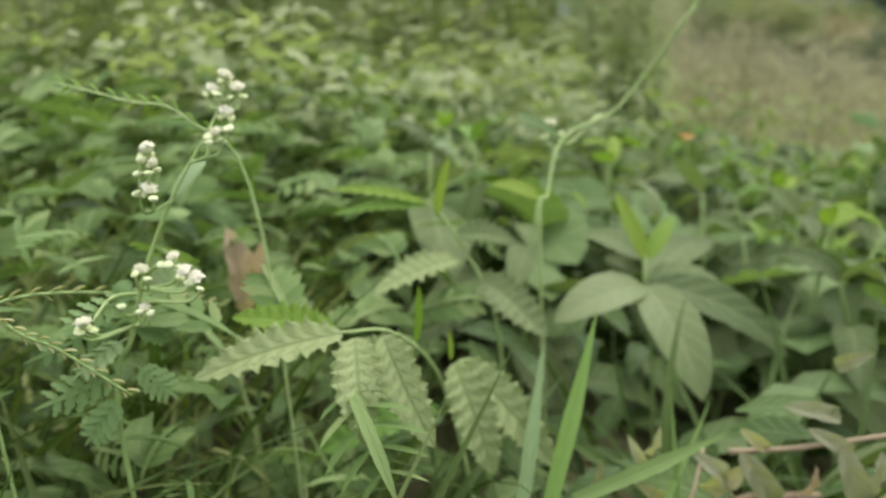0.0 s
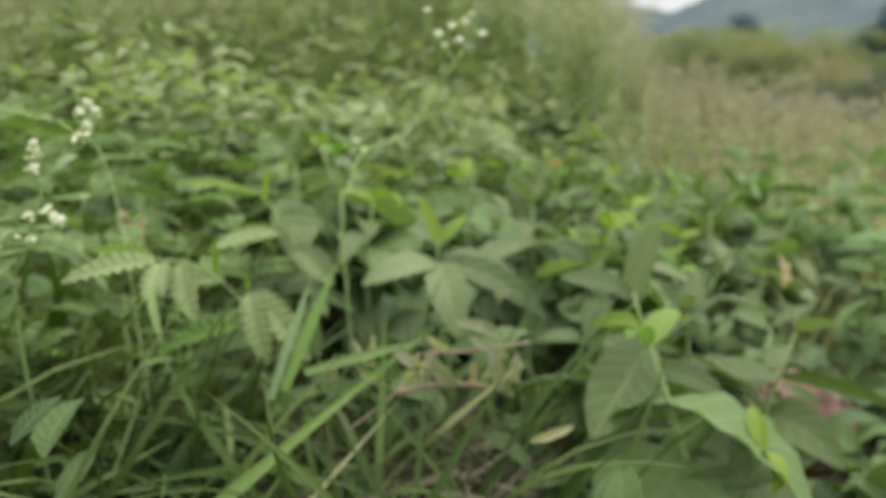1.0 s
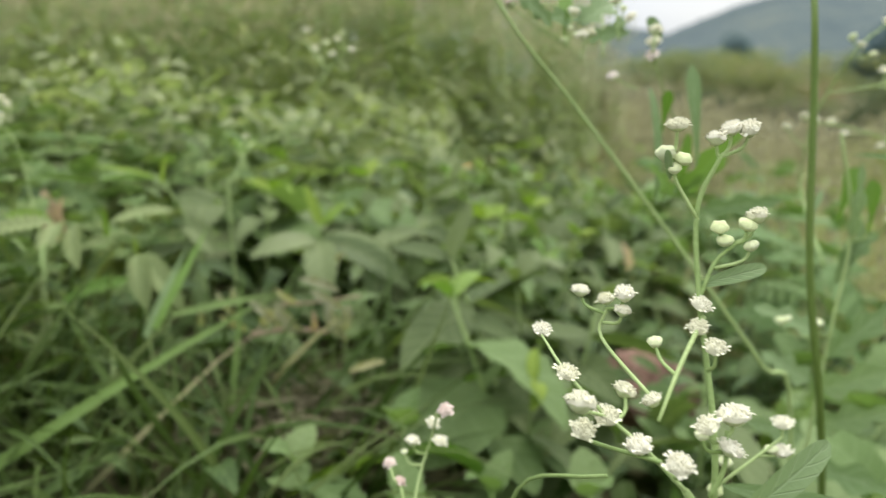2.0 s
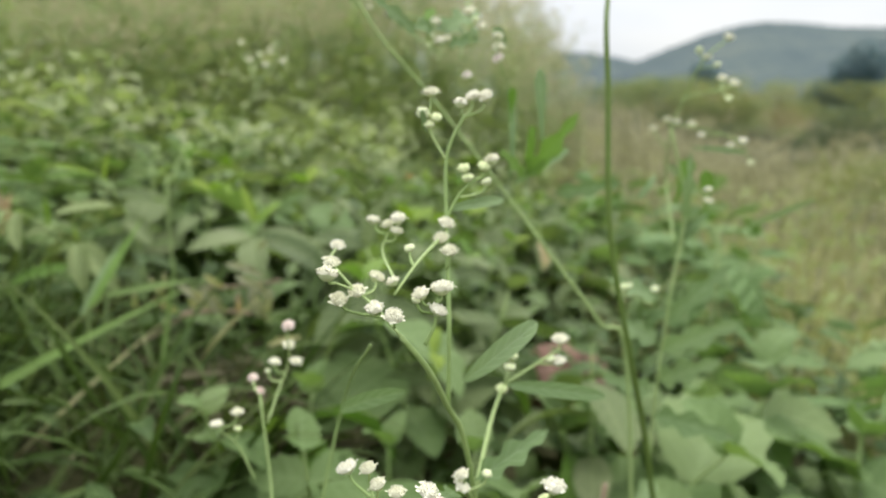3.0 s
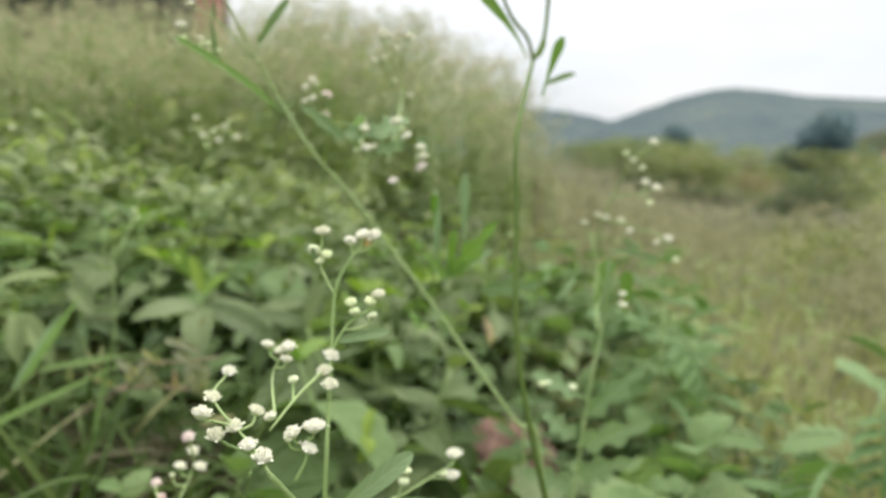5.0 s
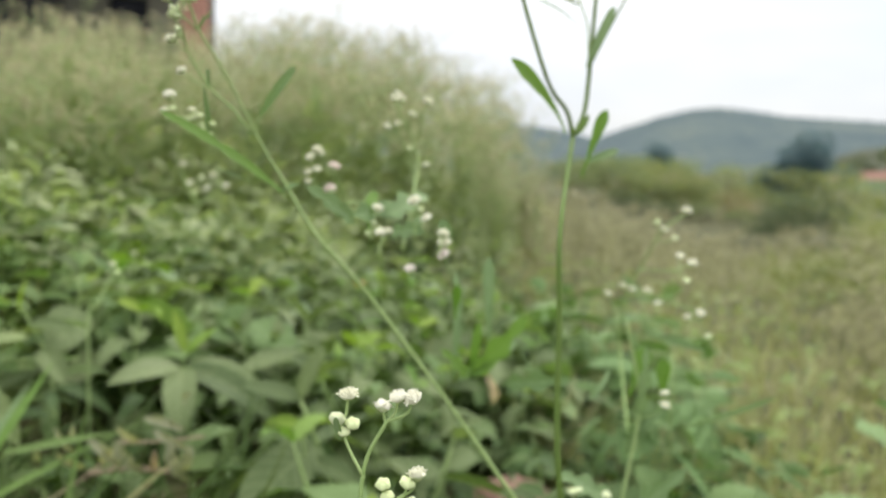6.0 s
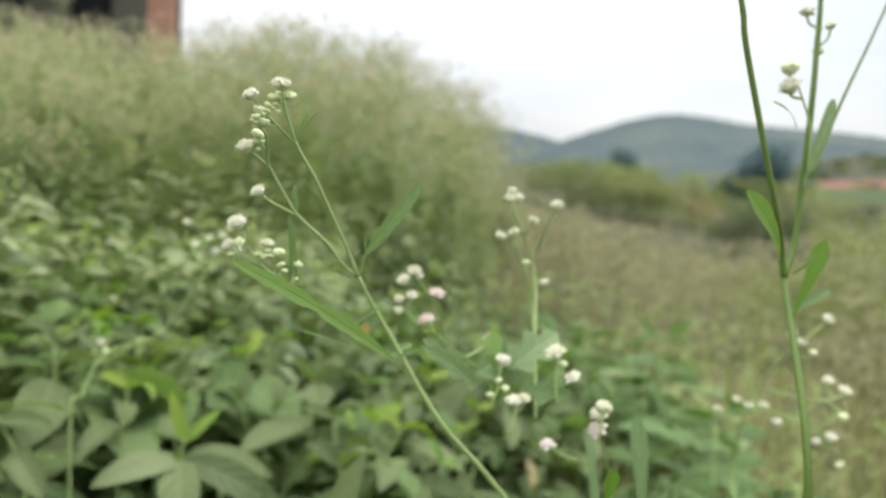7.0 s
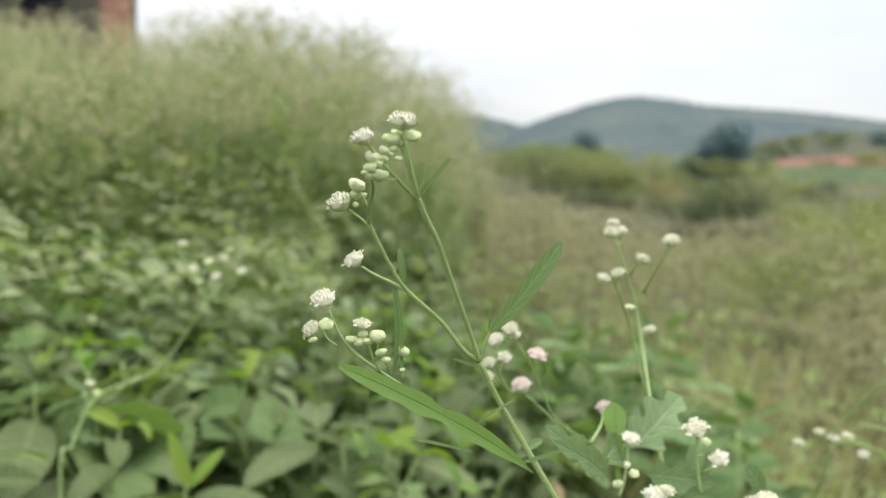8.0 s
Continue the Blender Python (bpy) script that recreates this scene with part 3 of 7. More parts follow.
# ---- the building behind the bushes ----
def shed():
    g_w = Geo()

    def box(g, a, b):
        x0, y0, z0 = a
        x1, y1, z1 = b
        V = [(x, y, z) for x in (x0, x1) for y in (y0, y1) for z in (z0, z1)]
        g.add(V, [(0, 1, 3, 2), (4, 6, 7, 5), (0, 4, 5, 1), (2, 3, 7, 6), (0, 2, 6, 4), (1, 5, 7, 3)])

    house = thing("shed", "low dark shed with a red brick pillar", "shed")
    px, py = polar(-11.2, 8.2)
    house.matrix_basis = pose(px, py, ground(px, py), 0, 0, 8)
    # wall pieces round a doorway and a second opening; dark sheets paint their shade
    for a, b in (((-3.6, 0.9, -0.2), (-2.3, 1.1, 2.6)), ((-1.5, 0.9, -0.2), (-1.05, 1.1, 2.6)), ((-0.62, 0.9, -0.2), (0.1, 1.1, 2.6)), ((-2.3, 0.9, 2.05), (-1.5, 1.1, 2.6)), ((-1.05, 0.9, 1.95), (-0.62, 1.1, 2.6)), ((-2.3, 0.9, -0.2), (-1.5, 1.1, 1.0))):
        g_w = Geo()
        box(g_w, a, b)
        part("wall", g_w.mesh("wall", SHED, smooth=False), house)
    g = Geo()
    box(g, (-1.04, 1.0, -0.1), (-0.63, 1.06, 1.94))
    part("door", g.mesh("door", VOID, smooth=False), house, "dark sheet painted for shade in the doorway")
    g = Geo()
    box(g, (-2.29, 1.0, 1.01), (-1.51, 1.04, 2.04))
    part("window", g.mesh("window", VOID, smooth=False), house, "dark sheet painted for shade in a wall opening")
    g = Geo()
    for k in range(26):
        x = -3.9 + 0.145 * k
        tube(g, [(x, -0.5, 2.55 + 0.02 * (k % 2)), (x, 2.5, 2.95 + 0.02 * (k % 2))], 0.075, 0.075, 6, 1)
    part("roof", g.mesh("roof", ROOF), house, "grey corrugated roof")
    g = Geo()
    box(g, (-0.105, -0.105, -0.2), (0.105, 0.105, 2.5))
    pillar = part("pillar", g.mesh("pillar", MORTAR, smooth=False), house, "red brick pillar")
    g = Geo()
    box(g, (-0.055, -0.012, -0.035), (0.055, 0.006, 0.035))
    me = g.mesh("brick", BRICK, smooth=False)
    for row in range(30):
        z = 0.04 + row * 0.083
        for side in range(4):
            for k in (-1, 1):
                off = 0.058 * k + (0.012 if row % 2 else -0.012)
                part("brick", me, pillar, m=pose(0, 0, z, 0, 0, 90 * side) @ pose(off, -0.108, 0))


shed()


# ---- tall seeding weeds and dry field weeds ----
def tall_weed_meshes(h, seed, bare=0.25, branches=15, seedmat=SEED, leaves=125, spread=0.4, big=1.0):
    r = np.random.default_rng(seed)
    gs, gl, gh = Geo(), Geo(), Geo()
    lean = np.array([r.uniform(-0.1, 0.1) * h, r.uniform(-0.1, 0.1) * h, 0])
    spine = lambda u: np.array([0, 0, h * u]) + lean * u * u
    tube(gs, [spine(u) for u in (-0.03, 0.3, 0.6, 0.9)], 0.005 * h + 0.001, 0.0015, 5, 2)
    for k in range(branches):
        u = bare + (0.9 - bare) * (k + r.uniform(0, 0.8)) / branches
        a = k * 2.4 + r.uniform(-0.5, 0.5)
        b = spine(u)
        reach = h * spread * (1.15 - u * 0.75) * r.uniform(0.7, 1.2)
        up = h * r.uniform(0.16, 0.3)
        tip = b + [reach * math.cos(a), reach * math.sin(a), up]
        mid = b + [reach * 0.45 * math.cos(a), reach * 0.45 * math.sin(a), up * 0.62]
        tube(gs, [b, mid, tip], 0.0016, 0.0008, 3, 2)
        for q in range(7):
            w = r.uniform(0.2, 1)
            p0 = mid + (tip - mid) * w
            e = p0 + np.array([r.normal(0, 0.05), r.normal(0, 0.05), r.uniform(0.02, 0.10)]) * h
            tube(gs, [p0, e], 0.0009, 0.0006, 3, 1)
            for z in range(5):
                blob(gh, e + r.normal(0, 0.014, 3) * h * 0.9, r.uniform(0.0022, 0.0052) * big, squash=0.8)
    for k in range(leaves):
        u = 0.03 + 0.87 * r.uniform(0, 1) ** 1.15
        a = k * 2.4 + r.uniform(-0.5, 0.5)
        L = h * r.uniform(0.09, 0.2) * (1.25 - u)
        leaf_geo(gl, turned(spine(u), (math.cos(a), math.sin(a), r.uniform(0.2, 0.9))), L, L * 0.42, "lobe", r.uniform(0.5, 1.4), 0.15, 7, 2)
    return gs.mesh("stem", STEM if seedmat is SEED else TWIGGY), gl.mesh("foliage", FERNMID if seedmat is SEED else DRYLEAF), gh.mesh("seed_spray", seedmat)


def scatter(name, label, category, group, meshes, spots):
    firsts = [None] * len(meshes)
    for x, y, s, rot in spots:
        k = int(rng.integers(len(meshes)))
        m = pose(x, y, ground(x, y), U(-6, 6), U(-6, 6), rot) @ Matrix.Diagonal((s, s, s, 1))
        if firsts[k] is None:
            ob = thing(name, label, category, group)
            for nm, me in zip(("stem", "foliage", "seed_spray"), meshes[k]):
                tagged(part(nm, me, ob), kind="" if nm == "stem" else "stuff")
            ob.matrix_basis = m
            firsts[k] = ob
        else:
            c = copy_thing(firsts[k], m)
            c.scale = (s, s, s)


green_weeds = [tall_weed_meshes(0.85, 20 + k, 0.42, 15, big=1.15) for k in range(5)]
dry_weeds = [tall_weed_meshes(0.42, 40 + k, 0.2, 13, DRYSEED, 16, 0.42, 0.9) for k in range(5)]


def skyline(a):
    """Height of the bushes' tops as an angle over the eye, by azimuth."""
    return 9.2 + 1.4 * step(-8, 1, a) - 4.0 * step(9.5, 13.5, a) - 6.5 * step(13, 18.5, a)


def bush_spots():
    out = []
    while len(out) < 300:
        near = len(out) < 55
        a, r = (U(-50, -5), U(0.82, 1.35)) if near else (U(-46, 20), 1.1 + 3.1 * U(0, 1))
        x, y = polar(a, r)
        if a > 19 - 6 * max(0, 2.2 - r):
            continue
        h = r * math.tan(radians(skyline(a))) + 0.43 - ground(x, y)
        s = min(max(h / 0.98, 0.22), 1.2)
        out.append((x, y, s * (U(0.85, 1.08) if near else 0.62 + 0.38 * U(0, 1) ** 0.6), U(0, 360)))
    return out


scatter("tall_weed", "tall seeding weed with brownish flower sprays", "weed", "bushes of tall weeds", green_weeds, bush_spots())


def field_spots():
    out = []
    while len(out) < 300:
        a, r = U(13, 66), 1.0 + 9.0 * U(0, 1) ** 1.4
        x, y = polar(a, r)
        if x < 0.25 + 0.17 * y or (36.5 < a < 43 and 1.6 < r < 3.9):
            continue
        if noise.noise(Vector((x * 0.9, y * 0.9, 9))) < -0.12:
            continue
        out.append((x, y, U(0.45, 1.0) * (0.8 + 0.2 * step(1, 3, r)), U(0, 360)))
    return out


scatter("dry_weed", "dry brownish weed gone to seed in the field", "weed", "dry field weeds", dry_weeds, field_spots())


def field_grass():
    g = Geo()
    for k in range(17000):
        a, r = U(-10, 75), 0.7 + 19 * U(0, 1) ** 1.8
        x, y = polar(a, r)
        if a < 14 and r < 5:
            continue
        L = U(0.06, 0.17)
        d = Vector((U(-0.5, 0.5), U(-0.5, 0.5), 1))
        leaf_geo(g, turned((x, y, ground(x, y) - 0.01), d, U(-3, 3)), L, 0.0025 + 0.0009 * r, "blade", U(0.2, 1.4), 0.2, 3, 1)
    tagged(new("dry_grass", g.mesh("dry_grass", STRAW)), "dry straw-coloured grass of the open field", "grass", kind="stuff")


field_grass()


def meadow_grass():
    """Grass of the meadow on the other sides."""
    g = Geo()
    for k in range(9000):
        a, r = U(70, 318), 0.55 + 6 * U(0, 1) ** 1.5
        x, y = polar(a, r)
        d = Vector((U(-0.5, 0.5), U(-0.5, 0.5), 1))
        leaf_geo(g, turned((x, y, ground(x, y) - 0.01), d, U(-3, 3)), U(0.05, 0.14), 0.003 + 0.0012 * r, "blade", U(0.2, 1.4), 0.2, 3, 1)
    tagged(new("meadow_grass", g.mesh("meadow_grass", BANK)), "short green and straw meadow grass", "grass", kind="stuff")


meadow_grass()


def field_green():
    """Green leaves in drifts among the dry weeds, and leafy cover under the tall weeds."""
    g = Geo()
    for k in range(19000):
        a, r = U(-50, 66), 0.85 + 8 * U(0, 1) ** 1.7
        x, y = polar(a, r)
        if x > 0.25 + 0.17 * y and (noise.noise(Vector((x * 0.9, y * 0.9, 9))) > -0.2 or r > 3.5):
            continue
        q = U(0, 6.28)
        L = U(0.014, 0.04)
        z = ground(x, y) + U(0, 0.36 if a < 8 and r > 1.3 else 0.22) * step(0.7, 1.6, r)
        leaf_geo(g, turned((x, y, z), (math.cos(q), math.sin(q), U(-0.1, 0.8)), U(-0.6, 0.6)), L, L * U(0.3, 0.5), "lobe", U(0.3, 1.4), 0.2, 7, 2)
    tagged(new("field_leaves", g.mesh("field_leaves", FERNLIGHT)), "drifts of light green ferny leaves", "undergrowth", kind="stuff")


field_green()


# ---- broad-leaved weeds ----
def leaf_mesh(name, mat, L, W, kind, droop, fold, nl=9, nw=4, **kw):
    g = Geo()
    leaf_geo(g, Matrix(), L, W, kind, droop, fold, nl, nw, **kw)
    return g.mesh(name, mat)


def leaf_set(mat):
    return [leaf_mesh("leaf", mat, 1.0, w, "ovate", d, f, 10, 4, ripple=0.03, teeth=6) for w, d, f in ((0.55, 0.5, 0.3), (0.62, 0.9, 0.22), (0.5, 1.3, 0.3), (0.68, 0.3, 0.18), (0.55, 1.7, 0.35), (0.46, 0.8, 0.4))]


def fern_mesh(mat, w, droop):
    g = Geo()
    fern_geo(g, Matrix(), 1.0, w, droop)
    return g.mesh("leaf", mat)


def round_set(mat):
    return [leaf_mesh("leaf", mat, 1.0, w, "round", d, f, 14, 6, ripple=0.06, teeth=4) for w, d, f in ((0.8, 0.6, 0.22), (0.92, 1.0, 0.16), (0.74, 1.3, 0.28), (0.86, 0.3, 0.2), (0.7, 0.8, 0.3))]


SOFT_SET = round_set(SOFT)
DULL_SET, FRESH_SET, LIME_SET, FERN_SET = leaf_set(DULL), leaf_set(FRESH), leaf_set(LIME), [fern_mesh(FERNY, w, d) for w, d in ((0.72, 0.5), (0.6, 0.9), (0.66, 1.4))]


def broad_weed(label, h, nodes, L, sets, seed, tip_set=None, lean=0.2):
    """A stalk with crossed pairs of leaves, each leaf a part."""
    r = np.random.default_rng(seed)
    ob = thing("broad_leaved_weed", label, "weed", "low broad-leaved weeds")
    ln = np.array([r.uniform(-lean, lean), r.uniform(-lean, lean), 0]) * h
    spine = lambda u: np.array([0, 0, h * u]) + ln * u * u
    g = Geo()
    tube(g, [spine(u) for u in (-0.1, 0.35, 0.7, 1.0)], 0.0016, 0.0008, 6, 3)
    part("stem", g.mesh("stem", STEM), ob)
    for k in range(nodes):
        u = 0.3 + 0.7 * k / max(1, nodes - 1)
        a = k * 1.57 + r.uniform(-0.35, 0.35)
        for q in range(2):
            b = a + q * math.pi + r.uniform(-0.25, 0.25)
            top = k == nodes - 1
            el = r.uniform(0.4, 1.2) if top else r.uniform(-0.35, 0.6)
            size = L * (0.55 if top else r.uniform(0.6, 1.3)) * (1.0 - 0.15 * u)
            use = tip_set if top and tip_set else sets
            m = turned(spine(u), (math.cos(b) * math.cos(el), math.sin(b) * math.cos(el), math.sin(el)), r.uniform(-0.65, 0.65)) @ Matrix.Scale(size, 4)
            part("leaf", use[r.integers(len(use))], ob, m=m)
    return ob


def spread(first_list, spots):
    used = set()
    for x, y, s, rot in spots:
        k = int(rng.integers(len(first_list)))
        m = pose(x, y, ground(x, y), U(-10, 10), U(-10, 10), rot) @ Matrix.Diagonal((s, s, s, 1))
        if k not in used:
            used.add(k)
            first_list[k].matrix_basis = m
        else:
            copy_thing(first_list[k], m).scale = (s, s, s)


weeds = [broad_weed("low weed with dull grey-green oval leaves", 0.14, 5, 0.060, DULL_SET, 60 + k, LIME_SET if k == 4 else DULL_SET) for k in range(5)]
weeds += [broad_weed("low weed with soft green oval leaves", 0.13, 5, 0.052, SOFT_SET, 70 + k, LIME_SET if k else FRESH_SET) for k in range(2)]
ferny = [broad_weed("low weed with lobed ferny leaves", 0.12, 6, 0.06, FERN_SET, 80 + k) for k in range(3)]


def carpet(n, keep, sz):
    out = []
    while len(out) < n:
        x, y = U(-0.75, 0.75), U(-0.12, 1.75)
        if keep(x, y):
            out.append((x, y, U(*sz) * (1 - 0.25 * step(0.36, 0.6, y) * step(0.25, 0.0, x)), U(0, 360)))
    return out


def clear_of_path(x, y):
    """Room for the camera's way and for the plants placed by hand."""
    if y < 0.19 + 0.05 * math.sin(x * 20) and x > -0.05 and x < 0.36:
        return False
    return not (y < 0.2 and x < 0.0) and x < 0.3 + 0.2 * y and math.hypot(x - 0.09, y - 0.19) > 0.075 and math.hypot(x + 0.01, y - 0.2) > 0.14 and math.hypot(x - 0.085, y - 0.28) > 0.1 and math.hypot(x - 0.03, y - 0.25) > 0.075 and not (0.24 < x < 0.44 and 0.2 < y < 0.55) and not (x < -0.055 and y < 0.55)


spread(weeds, carpet(205, lambda x, y: clear_of_path(x, y) and y < (0.62 if x < -0.12 else 0.8 if x < 0.1 else 1.0) and x > -0.42 + 0.15 * y, (0.8, 1.25)))
spread(ferny, carpet(62, lambda x, y: y < 1.1 and x < 0.42 + 0.2 * y and (y > 0.75 or x < -0.1 or x > 0.3) and (y > 0.22 or x < -0.12 or x > 0.4), (0.6, 1.1)))

edge_fern = [broad_weed("low ferny green weed at the field edge", 0.14, 6, 0.068, FERN_SET, 120 + k) for k in range(2)]
spread(edge_fern, [(x, y, s, U(0, 360)) for x, y, s, r in carpet(15, lambda x, y: 0.44 < x < 0.56 + 0.15 * y and 0.24 < y < 0.95, (0.95, 1.5))])


def low_leaves():
    g = Geo()
    for k in range(11000):
        x, y = U(-1.2, 1.0), U(-0.25, 2.0)
        if x > 0.55 + 0.2 * y:
            continue
        z = ground(x, y) + U(0.0, 0.10) * (0.5 if (y < 0.2 and -0.02 < x < 0.36) else 1)
        a = U(0, 6.28)
        L = U(0.02, 0.05)
        leaf_geo(g, turned((x, y, z), (math.cos(a), math.sin(a), U(-0.2, 0.7)), U(-0.5, 0.5)), L, L * U(0.35, 0.65), "ovate", U(0.3, 1.5), 0.25, 4, 2)
    tagged(new("low_leaves", g.mesh("low_leaves", UNDER)), "dense carpet of small green leaves", "undergrowth", kind="stuff")


low_leaves()


def far_weeds():
    g = Geo()
    for k in range(1700):
        x, y = U(-0.6, 0.5), U(0.6, 1.2)
        if x > 0.12 + 0.22 * y or x < -0.55 + 0.35 * y:
            continue
        z = ground(x, y) + U(0.02, 0.13) * (0.8 + 0.3 * noise.noise(Vector((x * 5, y * 5, 2))))
        a, L = U(0, 6.28), U(0.032, 0.066)
        leaf_geo(g, turned((x, y, z), (math.cos(a), math.sin(a), U(-0.2, 0.6)), U(-0.4, 0.4)), L, L * U(0.45, 0.65), "ovate", U(0.4, 1.5), 0.25, 5, 2)
    tagged(new("weed_leaves", g.mesh("weed_leaves", WEEDFAR)), "mass of dull green oval weed leaves", "undergrowth", kind="stuff")


far_weeds()


def fern_mass():
    """Light ferny growth that leads up to the tall weeds."""
    g = Geo()
    for k in range(17000):
        x, y = U(-0.85, 0.16), U(0.48, 1.5)
        if y < 0.66 + 0.1 * math.sin(x * 14) + 0.25 * max(0, x) - 0.14 * step(0.0, 0.2, -x):
            continue
        a, L = U(0, 6.28), U(0.011, 0.028)
        z = ground(x, y) + U(0.02, 0.21) * (1 + 0.7 * step(0.8, 1.4, y)) * (0.8 + 0.4 * noise.noise(Vector((x * 6, y * 6, 4))))
        leaf_geo(g, turned((x, y, z), (math.cos(a), math.sin(a), U(0.0, 0.9)), U(-0.6, 0.6)), L, L * 0.45, "lobe", U(0.3, 1.3), 0.2, 9, 2)
    tagged(new("ferny_leaves", g.mesh("ferny_leaves", FERNMID)), "soft ferny leaves below the tall weeds", "undergrowth", kind="stuff")


fern_mass()


# bright broad leaves at the foot of the flowering weeds
near_weeds = [broad_weed("low weed with broad green oval leaves", 0.10, 4, 0.055, SOFT_SET, 95 + k, SOFT_SET, 0.3) for k in range(3)]
spread(near_weeds, [(0.145, 0.085, 0.85, 200), (0.186, 0.10, 0.8, 310), (0.10, 0.10, 0.7, 150), (0.165, 0.055, 0.7, 60), (0.225, 0.10, 0.9, 10)])

bright = [broad_weed("weed with large soft bright green leaves", 0.10, 4, 0.078, SOFT_SET if k else FRESH_SET, 90 + k, SOFT_SET, 0.4) for k in range(3)]
spread(bright, [(0.24, 0.34, 0.6, 20), (0.30, 0.20, 0.8, 80), (0.42, 0.30, 0.8, 150), (0.42, 0.22, 0.9, 200), (0.20, 0.24, 0.8, 300), (0.48, 0.38, 1.0, 40), (0.26, 0.13, 0.7, 120), (0.40, 0.12, 0.8, 10), (0.14, 0.13, 0.7, 190), (0.20, 0.05, 0.6, 75), (0.33, 0.16, 1.1, 35), (0.39, 0.22, 1.1, 260), (0.46, 0.17, 1.1, 145), (0.44, 0.26, 1.2, 310), (0.35, 0.08, 0.9, 222), (0.22, 0.30, 0.9, 170), (0.322, 0.30, 0.55, 140), (0.35, 0.30, 0.8, 250)])


# ---- grass ----
def grass_mass():
    g = Geo()
    for k in range(1500):
        x, y = U(-0.3, 0.12), U(-0.12, 0.24)
        if x > 0.06 and y < 0.08:
            continue
        a = U(0, 6.28)
        d = Vector((0.45 * math.cos(a), 0.45 * math.sin(a), U(0.6, 1.2)))
        leaf_geo(g, turned((x, y, ground(x, y) - 0.01), d, U(-2, 2)), U(0.07, 0.165) * (0.65 if y < 0.04 else 1.0), U(0.0018, 0.0046), "blade", U(0.5, 2.2), 0.3, 7, 2)
    tagged(new("grass", g.mesh("grass", SHADEBLADE)), "tuft of arching green grass among weeds", "grass", kind="stuff")


grass_mass()


def bank_grass():
    g = Geo()
    for k in range(8200):
        x, y = U(-0.9, 0.1), U(0.18, 1.4)
        if x > -0.06 and 0.0 < y < 0.62:
            continue
        a = U(0, 6.28)
        d = Vector((0.5 * math.cos(a), 0.5 * math.sin(a), U(0.5, 1.2)))
        leaf_geo(g, turned((x, y, ground(x, y) - 0.01), d, U(-2, 2)), U(0.07, 0.15) * (1 + 0.5 * step(0.4, 1.0, y)), U(0.0014, 0.0028), "blade", U(0.3, 1.8), 0.3, 5, 1)
    tagged(new("fine_grass", g.mesh("fine_grass", BANK)), "fine green and straw grass on the bank", "grass", kind="stuff")
    g = Geo()
    for k in range(3000):
        x, y = U(-0.75, -0.02), U(0.16, 1.0)
        a, L = U(0, 6.28), U(0.02, 0.045)
        z = ground(x, y) + U(0.0, 0.13)
        fern_geo(g, turned((x, y, z), (math.cos(a), math.sin(a), U(0.0, 0.9)), U(-0.6, 0.6)), L, L * 0.62, U(0.3, 1.4), 5, fine=False)
    tagged(new("ferny_leaves", g.mesh("ferny_leaves", UNDERFERN)), "ferny light green leaves on the bank", "undergrowth", kind="stuff")


bank_grass()


def bend_leaf(name, mat, base, tip, W, kind, arch=0.6, roll=0.0, face=None, **kw):
    """A leaf whose ends lie at base and tip, arched upward between them; returns mesh and pose."""
    b, t = Vector(base), Vector(tip)
    g = Geo()
    chord = 2 * math.sin(arch / 2) / arch if arch > 1e-3 else 1.0
    opts = dict(nl=12, nw=4, fold=0.22)
    opts.update(kw)
    leaf_geo(g, Matrix(), (t - b).length / chord, W, kind, 0, arch=arch, **opts)
    return g.mesh(name, mat), facing(b, t - b, face) if face else turned(b, t - b, roll)


def grass_blade(base, tip, width, arch, roll=0.0, mat=PALEBLADE, label="long green grass blade"):
    me, m = bend_leaf("grass_blade", mat, base, tip, width, "blade", arch, roll, face=(roll * 0.4, -0.9, 0.5), nl=16, nw=2, fold=0.3)
    part("blade", me, tuft, label, m=m)


tuft = thing("grass_tuft", "tuft of long arching grass blades, some dry", "grass")
grass_blade((0.0137, 0.1672, 0.2207), (0.0347, 0.2030, 0.2676), 0.0048, 0.12, 0.3, HEROLEAF)
grass_blade((0.0070, 0.1695, 0.2158), (0.0197, 0.2103, 0.2562), 0.0042, 0.15, 0.3, PALELEAF, "wide grey-green grass blade")
grass_blade((0.0481, 0.1619, 0.1603), (0.0542, 0.1973, 0.2446), 0.0035, 0.2, 0.8)
grass_blade((-0.1035, 0.0275, 0.1400), (0.0734, 0.2288, 0.2227), 0.0055, 0.7, 0.3)
grass_blade((-0.1393, 0.0513, 0.1518), (0.0077, 0.0964, 0.1809), 0.004, 1.3, 0.2)
grass_blade((-0.0304, 0.0613, 0.1299), (0.0501, 0.1136, 0.1445), 0.004, 1.6, 0.4)
grass_blade((-0.1295, 0.1042, 0.1622), (-0.0258, 0.1533, 0.2092), 0.004, 1.0, 0.5)
grass_blade((0.0216, 0.1518, 0.1551), (-0.0572, 0.2133, 0.2333), 0.004, 0.9, -0.4)
grass_blade((0.0224, 0.1705, 0.2274), (0.0713, 0.1960, 0.2298), 0.0042, 0.25, 0.0, PALEBLADE, "pale flattened grass blade")
grass_blade((0.0630, 0.1926, 0.1748), (0.1165, 0.1787, 0.2272), 0.0028, 0.8, 0.0, STRAW, "dry bent grass blade")
grass_blade((-0.0229, 0.1053, 0.1406), (0.0631, 0.1645, 0.2171), 0.0026, 0.4, 0.0, STRAW, "dry bent grass blade")
grass_blade((-0.0820, 0.0177, 0.1400), (-0.0228, 0.0533, 0.1712), 0.0026, 0.6, 0.0, STRAW, "dry bent grass blade")


